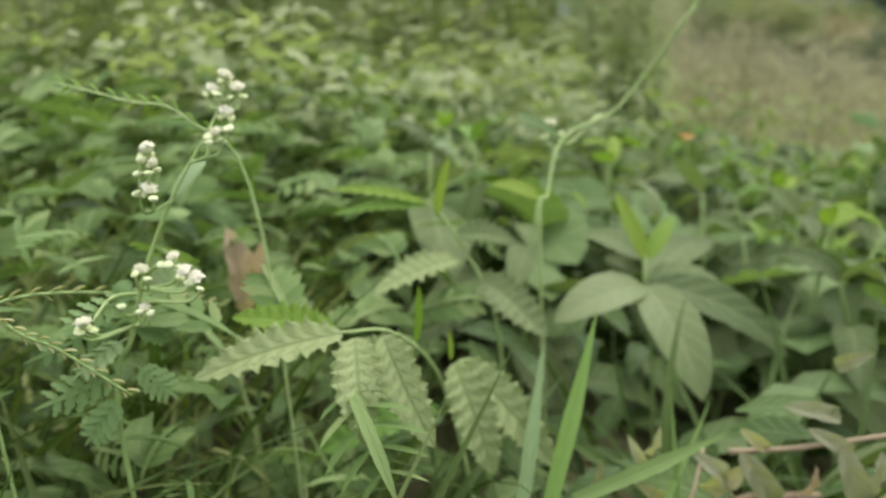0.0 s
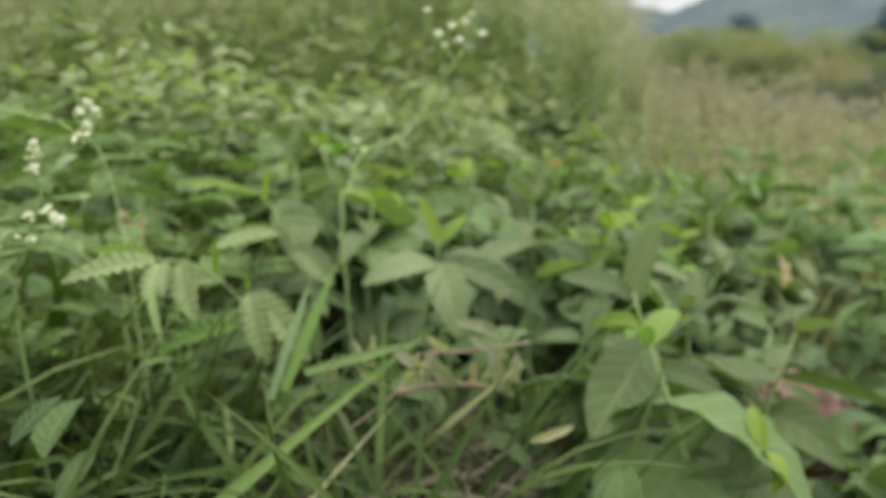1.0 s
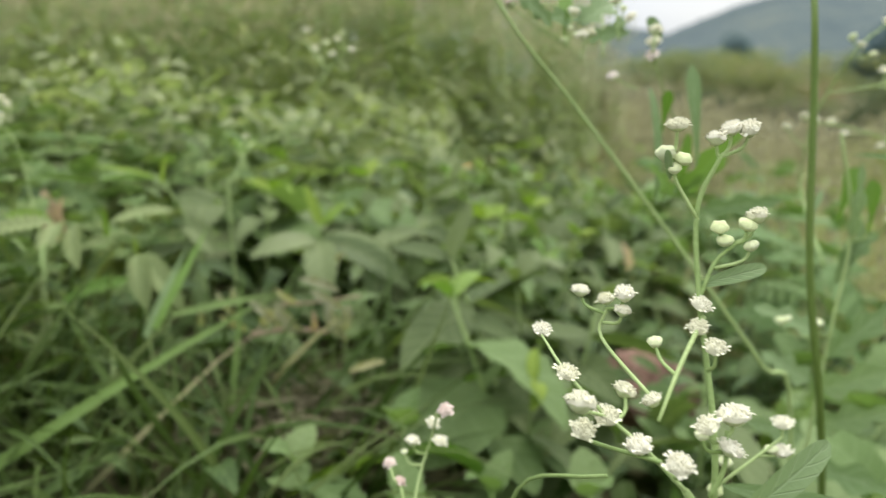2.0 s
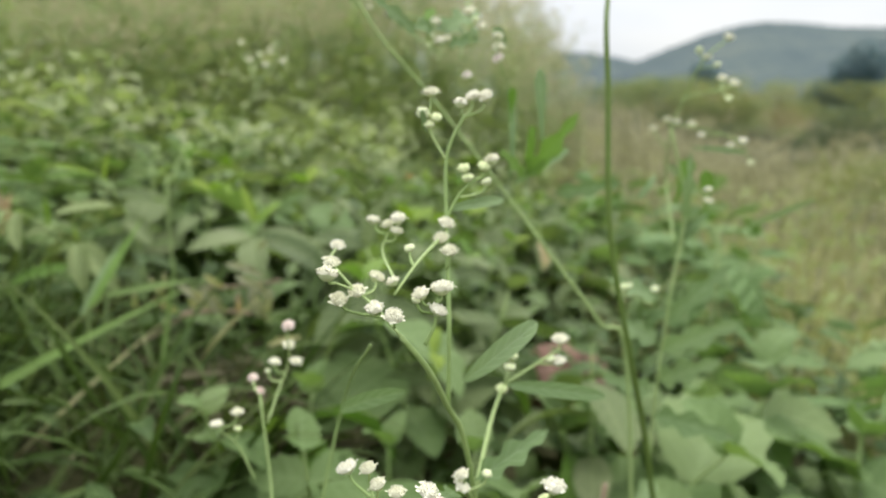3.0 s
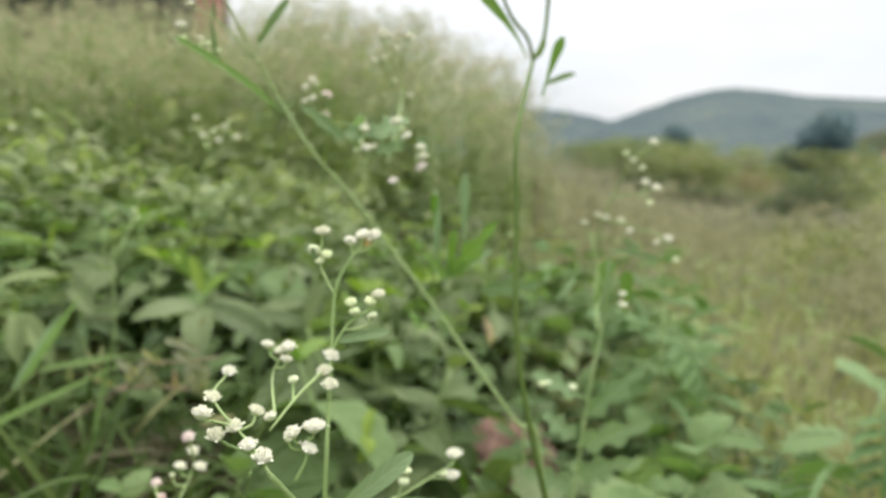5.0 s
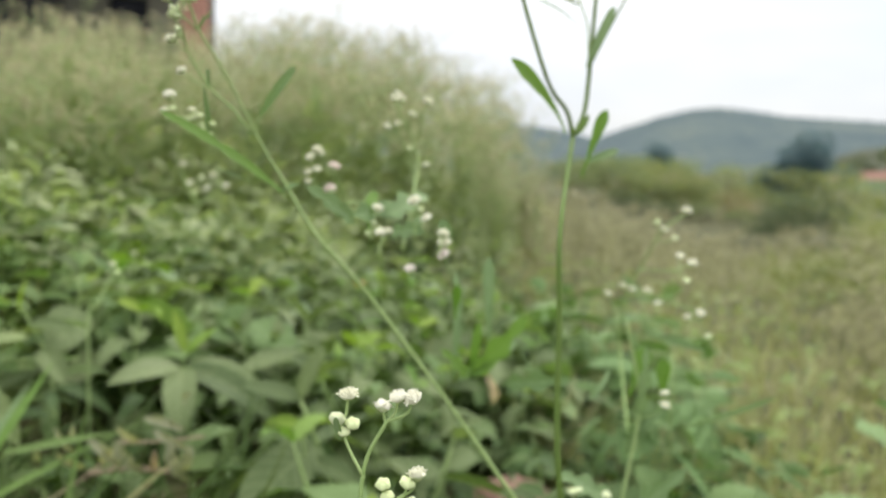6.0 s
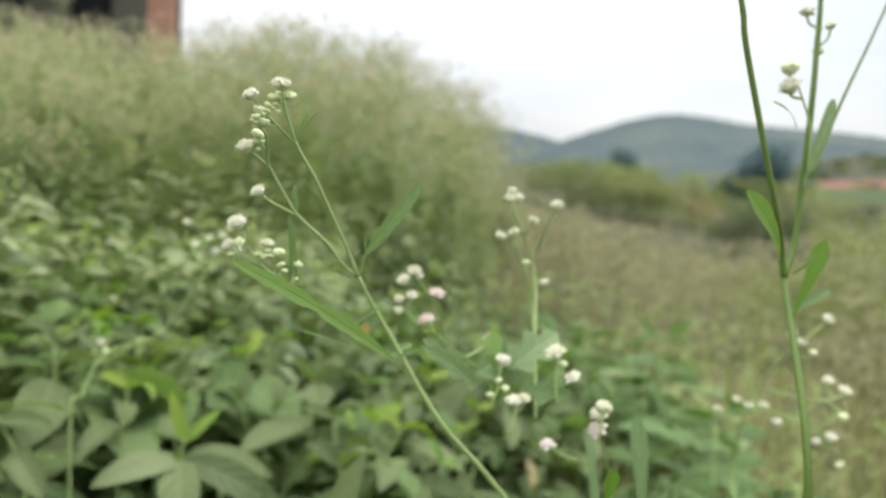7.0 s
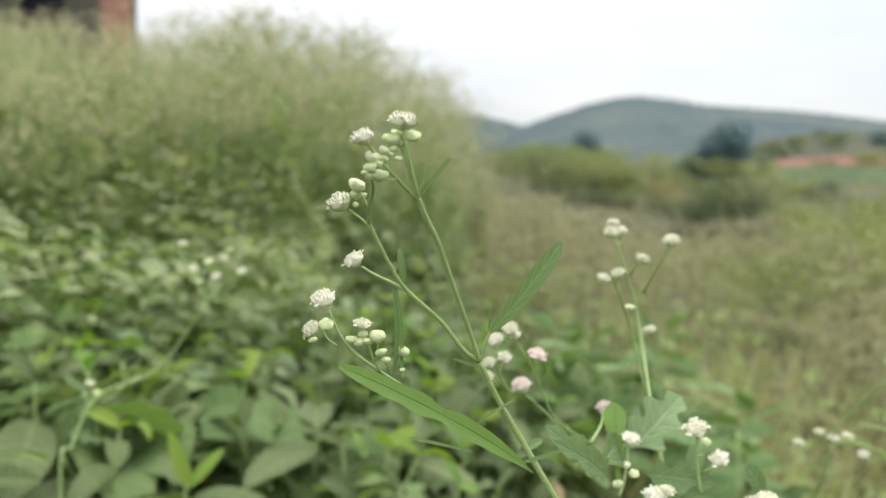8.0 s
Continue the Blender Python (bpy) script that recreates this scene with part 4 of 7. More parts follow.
def seed_spike(pts, n, size, label, mat=STRAW):
    ob = thing("grass_spike", label, "grass", "grass seed spikes")
    g = Geo()
    line = smooth_line(pts, 6)
    tube(g, pts, 0.0005, 0.0003, 5, 6)
    part("stem", g.mesh("stem", STEM), ob)
    g = Geo()
    for k in range(n):
        u = (0.25 + 0.75 * k / n) * (len(line) - 1.01)
        i = int(u)
        p, d = line[i] + (line[i + 1] - line[i]) * (u - i), Vector(line[i + 1] - line[i]).normalized()
        side = Vector((0.2, 0, 1)) * (1 if k % 2 else -1)
        leaf_geo(g, turned(p, d + side * 0.55), size, size * 0.45, "lance", 0.2, 0.9, 4, 2)
    tagged(part("seed_spray", g.mesh("seed_spray", mat), ob, "row of small spikelets"), kind="stuff")


seed_spike([root(-0.123, 0.145), (-0.1230, 0.1453, 0.2796), (-0.1066, 0.1524, 0.2967), (-0.0863, 0.1737, 0.2905), (-0.0699, 0.1955, 0.2779)], 40, 0.0036, "fallen pale grass seed spike")
seed_spike([root(-0.105, 0.143), (-0.1050, 0.1431, 0.2848), (-0.0922, 0.1416, 0.2922), (-0.0735, 0.1409, 0.2788)], 30, 0.0034, "drooping pale grass seed spike")
seed_spike([root(-0.056, 0.191), (-0.0558, 0.1910, 0.3003), (-0.0692, 0.1872, 0.3307), (-0.0865, 0.1922, 0.3362), (-0.1073, 0.1993, 0.3416)], 24, 0.0045, "dark green budding grass spike", FRESH)


# ---- serrated-leaf weed in front, and its neighbours ----
def tooth_leaf(parent, base, tip, W, mat=NETTLE, arch=0.5, roll=0.0):
    me, m = bend_leaf("leaf", mat, base, tip, W, "ovate", arch, face=(roll, -0.5, 0.8), nl=32, nw=8, serr=0.24, ripple=0.26, teeth=9, fold=0.3)
    part("leaf", me, parent, m=m)


def stalk(parent, r0, r1, *pts, mat=STEM):
    g = Geo()
    tube(g, pts, r0 * 0.53 / 1000, r1 * 0.5 / 1000, 8, 5)
    part("stem", g.mesh("stem", mat), parent)


serrated = thing("serrated_weed", "weed with pale wrinkled saw-edged leaves", "weed")
stalk(serrated, 1.5, 0.9, root(-0.003, 0.197), (-0.0026, 0.1966, 0.1919), (-0.0110, 0.2066, 0.2427), (-0.0217, 0.1844, 0.2710), (-0.0342, 0.1700, 0.2784))
stalk(serrated, 0.9, 0.6, (-0.0110, 0.2066, 0.2427), (-0.0076, 0.2057, 0.2512), (0.0003, 0.2096, 0.2514))
tooth_leaf(serrated, (-0.0332, 0.1691, 0.2784), (-0.0668, 0.1577, 0.2733), 0.017, arch=0.5)
tooth_leaf(serrated, (-0.0352, 0.1709, 0.2784), (-0.0620, 0.1760, 0.2815), 0.014, LIME, 0.4, 0.3)
tooth_leaf(serrated, (-0.0301, 0.1685, 0.2773), (-0.0260, 0.1441, 0.2616), 0.0165, arch=0.7)
tooth_leaf(serrated, (-0.0238, 0.1725, 0.2757), (-0.0112, 0.1474, 0.2587), 0.016, arch=0.6, roll=-0.3)
tooth_leaf(serrated, (-0.0076, 0.2046, 0.2524), (0.0020, 0.1864, 0.2256), 0.019, arch=0.7)
tooth_leaf(serrated, (-0.0064, 0.2085, 0.2515), (0.0200, 0.1915, 0.2237), 0.020, arch=0.6)
tooth_leaf(serrated, (-0.0175, 0.1923, 0.2650), (-0.0150, 0.1873, 0.2834), 0.004, LIME, 0.1, 0.3)
tooth_leaf(serrated, (-0.0087, 0.2063, 0.2527), (-0.0086, 0.2047, 0.2629), 0.003, LIME, 0.1, 0.3)
tooth_leaf(serrated, (-0.0132, 0.2068, 0.2369), (-0.0524, 0.1994, 0.2264), 0.016, FRESH, 0.6)
tooth_leaf(serrated, (-0.0175, 0.1970, 0.2623), (-0.0407, 0.2045, 0.2558), 0.012, arch=0.5)

neighbour = thing("serrated_weed", "weed with narrow upright saw-edged leaves", "weed")
stalk(neighbour, 1.6, 0.9, root(0.008, 0.261), (0.0078, 0.2607, 0.2355), (-0.0060, 0.2637, 0.2751), (-0.0156, 0.2615, 0.2899))
for b, t, w, mt in (((-0.0156, 0.2615, 0.2888), (-0.0504, 0.2560, 0.2968), 0.007, LIME), ((-0.0156, 0.2615, 0.2877), (-0.0483, 0.2533, 0.2882), 0.008, FRESH), ((-0.0057, 0.2605, 0.2675), (-0.0335, 0.2312, 0.2660), 0.018, NETTLE),
                    ((-0.0060, 0.2637, 0.2751), (0.0161, 0.2759, 0.2683), 0.02, DULL), ((0.0006, 0.2631, 0.2595), (0.0235, 0.2424, 0.2428), 0.022, DULL), ((-0.0124, 0.2627, 0.2835), (-0.0063, 0.2625, 0.3048), 0.006, LIME), ((0.0031, 0.2622, 0.2473), (-0.0345, 0.2615, 0.2311), 0.024, DULL)):
    tooth_leaf(neighbour, b, t, w, mt)

drooping = thing("drooping_weed", "weed with large drooping oval grey-green leaves", "weed")
stalk(drooping, 1.8, 1.2, root(0.078, 0.313), (0.0783, 0.3130, 0.1855), (0.0742, 0.3122, 0.2351), (0.0753, 0.3173, 0.2471))


def oval_leaf(parent, base, tip, W, mat=DULL, arch=0.8, roll=0.0, name="leaf"):
    me, m = bend_leaf(name, mat, base, tip, W, "ovate", arch, face=(roll, -0.45, 0.85), nl=14, nw=6, ripple=0.03, teeth=7, fold=0.2)
    part(name, me, parent, m=m)


oval_leaf(drooping, (0.0731, 0.3111, 0.2351), (0.0313, 0.2864, 0.2288), 0.031, arch=0.7)
oval_leaf(drooping, (0.0742, 0.3111, 0.2351), (0.0857, 0.2646, 0.2016), 0.034, arch=0.9)
oval_leaf(drooping, (0.0764, 0.3122, 0.2351), (0.1373, 0.3134, 0.1944), 0.034, arch=0.9)
oval_leaf(drooping, (0.0763, 0.3143, 0.2362), (0.1244, 0.3413, 0.2116), 0.032, arch=0.7)
oval_leaf(drooping, (0.0753, 0.3163, 0.2449), (0.0641, 0.3267, 0.2738), 0.012, LIME, 0.3)
oval_leaf(drooping, (0.0764, 0.3163, 0.2449), (0.0925, 0.3354, 0.2586), 0.012, LIME, 0.4)
oval_leaf(drooping, (0.0753, 0.3174, 0.2449), (0.0539, 0.3552, 0.2466), 0.022, arch=0.7)


# ---- litter, twig, stone, dead leaves ----
def litter():
    g = Geo()
    for k in range(430):
        x, y = rng.normal(0.10, 0.032), rng.normal(0.18, 0.024)
        a = U(0, 6.28)
        leaf_geo(g, turned((x, y, ground(x, y) + U(0.0, 0.022)), (math.cos(a), math.sin(a), U(-0.2, 0.35)), U(-1.5, 1.5)), U(0.02, 0.06), U(0.001, 0.0035), "blade", U(-0.6, 1.2), 0.3, 5, 2)
    tagged(new("straw_litter", g.mesh("straw_litter", LITTER)), "matted pale dead grass and straw", "litter", kind="stuff")


litter()


def twig(pts, r, label):
    g = Geo()
    tube(g, pts, r, r * 0.75, 8, 5, knob=0.12)
    tagged(new("twig", g.mesh("twig", WOOD)), label, "twig", "fallen twigs")


twig([(0.0587, 0.1841, 0.2105), (0.0767, 0.1907, 0.2109), (0.0986, 0.1955, 0.2071)], 0.0016, "pale dry broken twig on the litter")
twig([(0.0356, 0.1797, 0.1948), (0.0567, 0.1891, 0.2076), (0.0681, 0.2074, 0.2194)], 0.0006, "thin dry twig poking out of litter")
twig([(0.0710, 0.1944, 0.2243), (0.0915, 0.1933, 0.2253), (0.1183, 0.1930, 0.2284)], 0.0009, "thin pale dry stick lying on litter")
twig([root(0.275, 0.02), (0.272, 0.018, 0.14), (0.276, 0.016, 0.185)], 0.0013, "short brown dead stalk standing among leaves")


def stone():
    bm = bmesh.new()
    bmesh.ops.create_icosphere(bm, subdivisions=5, radius=1.0)
    for v in bm.verts:
        p = v.co.copy()
        q = 0.20 * noise.noise(p * 1.3) + 0.07 * noise.noise(p * 4) + 0.03 * noise.noise(p * 11)
        flat = max(abs(p.x), abs(p.y) * 0.9, abs(p.z))
        v.co = p * ((0.8 + 0.2 / max(flat, 0.5)) * (1 + q))
        v.co = Vector((v.co.x * 0.043, v.co.y * 0.037, v.co.z * 0.036))
    me = bpy.data.meshes.new("stone")
    bm.to_mesh(me)
    bm.free()
    me.materials.append(ROCK)
    for p in me.polygons:
        p.use_smooth = True
    tagged(new("stone", me), "rough reddish-brown stone among green leaves", "stone").matrix_basis = pose(0.328, 0.392, ground(0.328, 0.392) + 0.042, 8, -14, 30)


stone()


def dead_leaf(base, tip, W, arch, roll, label, mat=DEAD):
    me, m = bend_leaf("dead_leaf", mat, base, tip, W, "ovate", arch, face=(roll, -0.8, 0.5), nl=14, nw=6, ripple=0.4, teeth=3, fold=0.65)
    tagged(new("dead_leaf", me), label, "leaf", "dead leaves").matrix_basis = m


dead_leaf((-0.090, 0.272, 0.248), (-0.092, 0.268, 0.283), 0.019, 0.7, 0.6, "curled pinkish-brown dead leaf caught on stems")
dead_leaf((-0.080, 0.268, 0.255), (-0.075, 0.262, 0.278), 0.016, 0.6, -0.5, "small pinkish dead leaf caught on stems")
dead_leaf((0.305, 0.375, 0.19), (0.298, 0.37, 0.216), 0.013, 0.6, 0.4, "pale pink withered leaf")
dead_leaf((0.115, 0.16, 0.198), (0.133, 0.168, 0.20), 0.0058, 1.2, 0.3, "pale tan dead leaf on litter", STRAW)

dead_leaf((0.0455, 0.1977, 0.2236), (0.0494, 0.1904, 0.2370), 0.0050, 1.2, 0.3, "pale grey-green dried leaf curled on litter", PALEDRY)
dead_leaf((0.0486, 0.1963, 0.2186), (0.0404, 0.1895, 0.2353), 0.0058, 1.2, -0.3, "pale grey-green dried leaf curled on litter", PALEDRY)
dead_leaf((0.0717, 0.1949, 0.2105), (0.0569, 0.1883, 0.2288), 0.0094, 1.2, 0.3, "pale grey-green dried leaf curled on litter", PALEDRY)
dead_leaf((0.0720, 0.1886, 0.2278), (0.0850, 0.1947, 0.2080), 0.0108, 1.2, -0.3, "pale grey-green dried leaf curled on litter", PALEDRY)
dead_leaf((0.0634, 0.1952, 0.2127), (0.0751, 0.1880, 0.2252), 0.0086, 1.2, 0.3, "pale tan dead leaf on litter", STRAW)
dead_leaf((0.1009, 0.1897, 0.2273), (0.1100, 0.1943, 0.2030), 0.0108, 1.2, -0.3, "pale grey-green dried leaf curled on litter", PALEDRY)
dead_leaf((0.1119, 0.1895, 0.2250), (0.1069, 0.1957, 0.2081), 0.0086, 1.2, 0.3, "pale grey-green dried leaf curled on litter", PALEDRY)
dead_leaf((0.0916, 0.1908, 0.2326), (0.1076, 0.1990, 0.2194), 0.0072, 1.2, -0.3, "pale grey-green dried leaf curled on litter", PALEDRY)
dead_leaf((0.0856, 0.1925, 0.2391), (0.1048, 0.2016, 0.2285), 0.0079, 1.2, 0.3, "pale grey-green dried leaf curled on litter", PALEDRY)
dead_leaf((0.1058, 0.2061, 0.2438), (0.1120, 0.1974, 0.2519), 0.0072, 1.2, -0.3, "pale grey-green dried leaf curled on litter", PALEDRY)
dead_leaf((0.0281, 0.1940, 0.2135), (0.0320, 0.1873, 0.2290), 0.0058, 1.2, 0.3, "pale grey-green dried leaf curled on litter", PALEDRY)
dead_leaf((0.0531, 0.1941, 0.2102), (0.0412, 0.1857, 0.2222), 0.0065, 1.2, -0.3, "pale tan dead leaf on litter", STRAW)
dead_leaf((0.0902, 0.1953, 0.2092), (0.0926, 0.1882, 0.2233), 0.0058, 1.2, 0.3, "brown dead leaf on litter", DEAD)
dead_leaf((0.0724, 0.1904, 0.2339), (0.0826, 0.1990, 0.2227), 0.0058, 1.2, -0.3, "pale tan dead leaf on litter", STRAW)


def orange_flower(x, y, z):
    ob = thing("orange_flower", "tiny orange flower above low leaves", "flower")
    g = Geo()
    tube(g, [root(x, y), (x, y, (z + ground(x, y)) / 2), (x, y, z)], 0.0008, 0.0006, 5, 3)
    part("stem", g.mesh("stem", STEM), ob)
    me = leaf_mesh("petal", ORANGE, 0.006, 0.004, "spat", 0.5, 0.2, 5, 2)
    for k in range(6):
        part("petal", me, ob, m=turned((x, y, z), (math.cos(k * 1.05), math.sin(k * 1.05), 0.3)))


orange_flower(0.184, 0.63, 0.248)


# ---- flowering weeds with button heads ----
def head_mesh(kind, seed):
    """A button head one unit across: florets on a dome, five notched rays, a green cup."""
    r = np.random.default_rng(seed)
    g = Geo()
    lob = lambda k, n: 1 + 0.10 * math.cos(5 * 2 * math.pi * k / n + 0.4) + r.uniform(-0.04, 0.04)
    ring = lambda rad, z, n=20: [(rad * lob(k, n) * math.cos(2 * math.pi * k / n), rad * lob(k, n) * math.sin(2 * math.pi * k / n), z + 0.02 * math.cos(5 * 2 * math.pi * k / n) + r.uniform(-0.012, 0.012)) for k in range(n)]
    bud = kind == "bud"
    levels = [(0.05, -0.28), (0.2, -0.25), (0.34, -0.15), (0.41, -0.02), (0.38, 0.05)] if bud else [(0.05, -0.30), (0.16, -0.27), (0.30, -0.18), (0.39, -0.07), (0.40, 0.02)]
    V = sum([ring(*q) for q in levels], [])
    F = [(i * 20 + j, i * 20 + (j + 1) % 20, (i + 1) * 20 + (j + 1) % 20, (i + 1) * 20 + j) for i in range(4) for j in range(20)] + [tuple(reversed(range(20)))]
    g.add(V, F, None, 1)
    top = [(0.42, -0.01), (0.37, 0.13), (0.2, 0.2), (0.03, 0.21)] if bud else [(0.41, -0.1), (0.43, 0.03), (0.29, 0.15), (0.03, 0.21)]
    V = sum([ring(*q) for q in top], [])
    F = [(i * 20 + j, i * 20 + (j + 1) % 20, (i + 1) * 20 + (j + 1) % 20, (i + 1) * 20 + j) for i in range(3) for j in range(20)] + [tuple(range(60, 80))]
    g.add(V, F, None, 0)
    for k in range(14 if bud else 42):
        q = math.sqrt((k + 0.5) / (14 if bud else 42)) * (0.3 if bud else 0.41)
        a = k * 2.39996
        p = np.array([q * math.cos(a), q * math.sin(a), (0.19 - q * q * 1.1 if bud else 0.19 - q * q * 1.0)])
        rad, hgt = (0.05, 0.04) if bud else (r.uniform(0.026, 0.04), r.uniform(0.04, 0.18))
        d = np.array([p[0] * 0.7 + r.uniform(-0.1, 0.1), p[1] * 0.7 + r.uniform(-0.1, 0.1), 0.6])
        d /= np.linalg.norm(d)
        x = np.cross(d, [0.3, 0.9, 0.1])
        x /= np.linalg.norm(x)
        y = np.cross(d, x)
        V = [p + rad * (math.cos(t) * x + math.sin(t) * y) for t in (0, 1.26, 2.51, 3.77, 5.03)]
        V += [p + d * hgt + 1.1 * rad * (math.cos(t) * x + math.sin(t) * y) for t in (0, 1.26, 2.51, 3.77, 5.03)]
        V.append(p + d * (hgt + 0.3 * rad))
        g.add(V, [(i, (i + 1) % 5, 5 + (i + 1) % 5, 5 + i) for i in range(5)] + [(5 + i, 5 + (i + 1) % 5, 10) for i in range(5)], None, 0)
    if not bud:
        for k in range(5):
            a = 2 * math.pi * k / 5 + r.uniform(-0.15, 0.15)
            for side in (-0.16, 0.16):
                b = a + side
                m = turned((0.36 * math.cos(b), 0.36 * math.sin(b), 0.02), (math.cos(b), math.sin(b), r.uniform(-0.2, 0.5) if kind == "open" else -0.5))
                leaf_geo(g, m, 0.22 * r.uniform(0.6, 1.35), 0.19, "spat", 0.2, 0.3, 5, 2, mi=0)
    return g.mesh("flower_head", {"open": PETAL, "bud": CREAM, "faded": BLUSH}[kind], SEPAL)


HEADS = {k: [head_mesh(k, 100 + i) for i in range(4)] for k in ("open", "bud", "faded")}


def flowering_weed(label):
    return thing("flowering_weed", label, "weed", "flowering weeds")


def head(parent, at, size, kind, aim=None):
    """A flower head; size in millimetres across, facing up or along aim."""
    turn = Euler((U(-0.45, 0.45) - 0.12, U(-0.45, 0.45), U(0, 6.28))).to_matrix()
    if aim:
        turn = Vector(aim).to_track_quat("Z", "Y").to_matrix() @ Matrix.Rotation(U(0, 6.28), 3, "Z")
    m = Matrix.Translation(at) @ turn.to_4x4() @ Matrix.Scale(size * 0.8 / 1000, 4) @ Matrix.Diagonal((1, 1, U(0.95, 1.3), 1))
    part("flower_head", HEADS[kind][int(rng.integers(4))], parent, {"bud": "closed cream bud", "faded": "faded pinkish flower head"}.get(kind, ""), m=m)


def leaf(parent, base, tip, width, kind, mat=None):
    if kind == "fern":
        g = Geo()
        d = Vector(tip) - Vector(base)
        fern_geo(g, facing(base, d, (U(-0.5, 0.5), -0.8, 0.6)), d.length, width / 620, 0.4, 5)
        part("leaf", g.mesh("leaf", FERNY), parent)
        return
    me, m = bend_leaf("leaf", mat or (HEROLEAF if kind in ("notch", "spat") else PALELEAF), base, tip, width * (1.15 if kind == "lobe" else 1.0 if kind == "notch" else 1.35 if kind == "lance" else 0.85) / 1000, kind, U(0.3, 0.7), face=(U(-0.4, 0.4), -1.1, U(0.25, 0.7)), nl=30 if kind == "notch" else 22 if kind == "lobe" else 14, nw=4, ripple=0.04, teeth=5)
    part("leaf", me, parent, m=m)


plant = flowering_weed("tall green weed with ribbed stem and small white flower heads")
stalk(plant, 1.85, 0.96, root(0.302, 0.06), (0.2940, 0.0550, 0.2150), (0.2804, 0.0504, 0.2398), (0.2598, 0.0485, 0.2690), (0.2435, 0.0500, 0.2920), (0.2122, 0.0480, 0.3340), (0.1955, 0.0410, 0.3540), (0.1830, 0.0423, 0.3739), (0.1781, 0.0410, 0.3820), (0.1742, 0.0394, 0.3894))
stalk(plant, 0.84, 0.69, (0.1742, 0.0394, 0.3894), (0.1716, 0.0365, 0.3957), (0.1674, 0.0312, 0.4050), (0.1642, 0.0264, 0.4120), (0.1616, 0.0233, 0.4166), (0.1604, 0.0218, 0.4192))
stalk(plant, 0.53, 0.44, (0.1604, 0.0218, 0.4192), (0.1591, 0.0205, 0.4233), (0.1579, 0.0197, 0.4277), (0.1577, 0.0197, 0.4294))
stalk(plant, 0.60, 0.48, (0.1601, 0.0219, 0.4194), (0.1588, 0.0210, 0.4233), (0.1579, 0.0210, 0.4264), (0.1586, 0.0211, 0.4277))
stalk(plant, 0.53, 0.41, (0.1601, 0.0218, 0.4190), (0.1568, 0.0197, 0.4221), (0.1538, 0.0185, 0.4252), (0.1524, 0.0179, 0.4271))
stalk(plant, 0.48, 0.40, (0.1581, 0.0209, 0.4257), (0.1573, 0.0207, 0.4267), (0.1565, 0.0204, 0.4275))
stalk(plant, 0.48, 0.40, (0.1562, 0.0196, 0.4226), (0.1554, 0.0194, 0.4239), (0.1551, 0.0193, 0.4253))
stalk(plant, 0.44, 0.40, (0.1562, 0.0196, 0.4226), (0.1544, 0.0192, 0.4234), (0.1531, 0.0190, 0.4240))
stalk(plant, 0.40, 0.36, (0.1568, 0.0197, 0.4220), (0.1559, 0.0193, 0.4218), (0.1544, 0.0191, 0.4223))
head(plant, (0.1575, 0.0198, 0.4302), 5.5, "open", (0.02, -0.03, 1.00))
head(plant, (0.1519, 0.0181, 0.4277), 4.5, "open", (-0.39, -0.03, 0.92))
head(plant, (0.1561, 0.0205, 0.4276), 4.0, "bud")
head(plant, (0.1590, 0.0211, 0.4282), 4.1, "bud")
head(plant, (0.1572, 0.0224, 0.4283), 3.1, "bud")
head(plant, (0.1550, 0.0194, 0.4260), 2.3, "bud")
head(plant, (0.1564, 0.0205, 0.4263), 1.9, "bud")
head(plant, (0.1534, 0.0191, 0.4250), 3.5, "bud")
head(plant, (0.1549, 0.0193, 0.4248), 2.3, "bud")
head(plant, (0.1542, 0.0189, 0.4241), 2.0, "bud")
head(plant, (0.1530, 0.0186, 0.4235), 2.8, "bud")
head(plant, (0.1523, 0.0187, 0.4228), 1.7, "bud")
head(plant, (0.1544, 0.0191, 0.4224), 4.0, "bud")
head(plant, (0.1529, 0.0189, 0.4224), 2.0, "bud")
head(plant, (0.1559, 0.0202, 0.4255), 1.5, "bud")
head(plant, (0.1571, 0.0200, 0.4249), 1.7, "bud")
leaf(plant, (0.1602, 0.0219, 0.4195), (0.1621, 0.0221, 0.4240), 0.6, "lance")
leaf(plant, (0.1604, 0.0218, 0.4192), (0.1647, 0.0208, 0.4251), 0.8, "lance")
leaf(plant, (0.1599, 0.0219, 0.4196), (0.1592, 0.0213, 0.4219), 0.4, "lance")
stalk(plant, 0.81, 0.59, (0.1740, 0.0395, 0.3894), (0.1708, 0.0383, 0.3920), (0.1668, 0.0375, 0.3971), (0.1606, 0.0361, 0.4028), (0.1576, 0.0351, 0.4072), (0.1546, 0.0332, 0.4128), (0.1538, 0.0326, 0.4147))
stalk(plant, 0.60, 0.48, (0.1538, 0.0325, 0.4144), (0.1538, 0.0299, 0.4178), (0.1540, 0.0260, 0.4202), (0.1534, 0.0207, 0.4217))
stalk(plant, 0.50, 0.41, (0.1546, 0.0333, 0.4132), (0.1523, 0.0318, 0.4153), (0.1505, 0.0313, 0.4166))
stalk(plant, 0.44, 0.40, (0.1533, 0.0309, 0.4173), (0.1527, 0.0301, 0.4186), (0.1522, 0.0303, 0.4197))
head(plant, (0.1491, 0.0316, 0.4178), 5.1, "open", (-0.49, -0.02, 0.87))
head(plant, (0.1518, 0.0305, 0.4206), 4.1, "bud")
head(plant, (0.1515, 0.0314, 0.4189), 2.8, "bud")
head(plant, (0.1528, 0.0312, 0.4190), 1.8, "bud")
head(plant, (0.1516, 0.0322, 0.4174), 1.5, "bud")
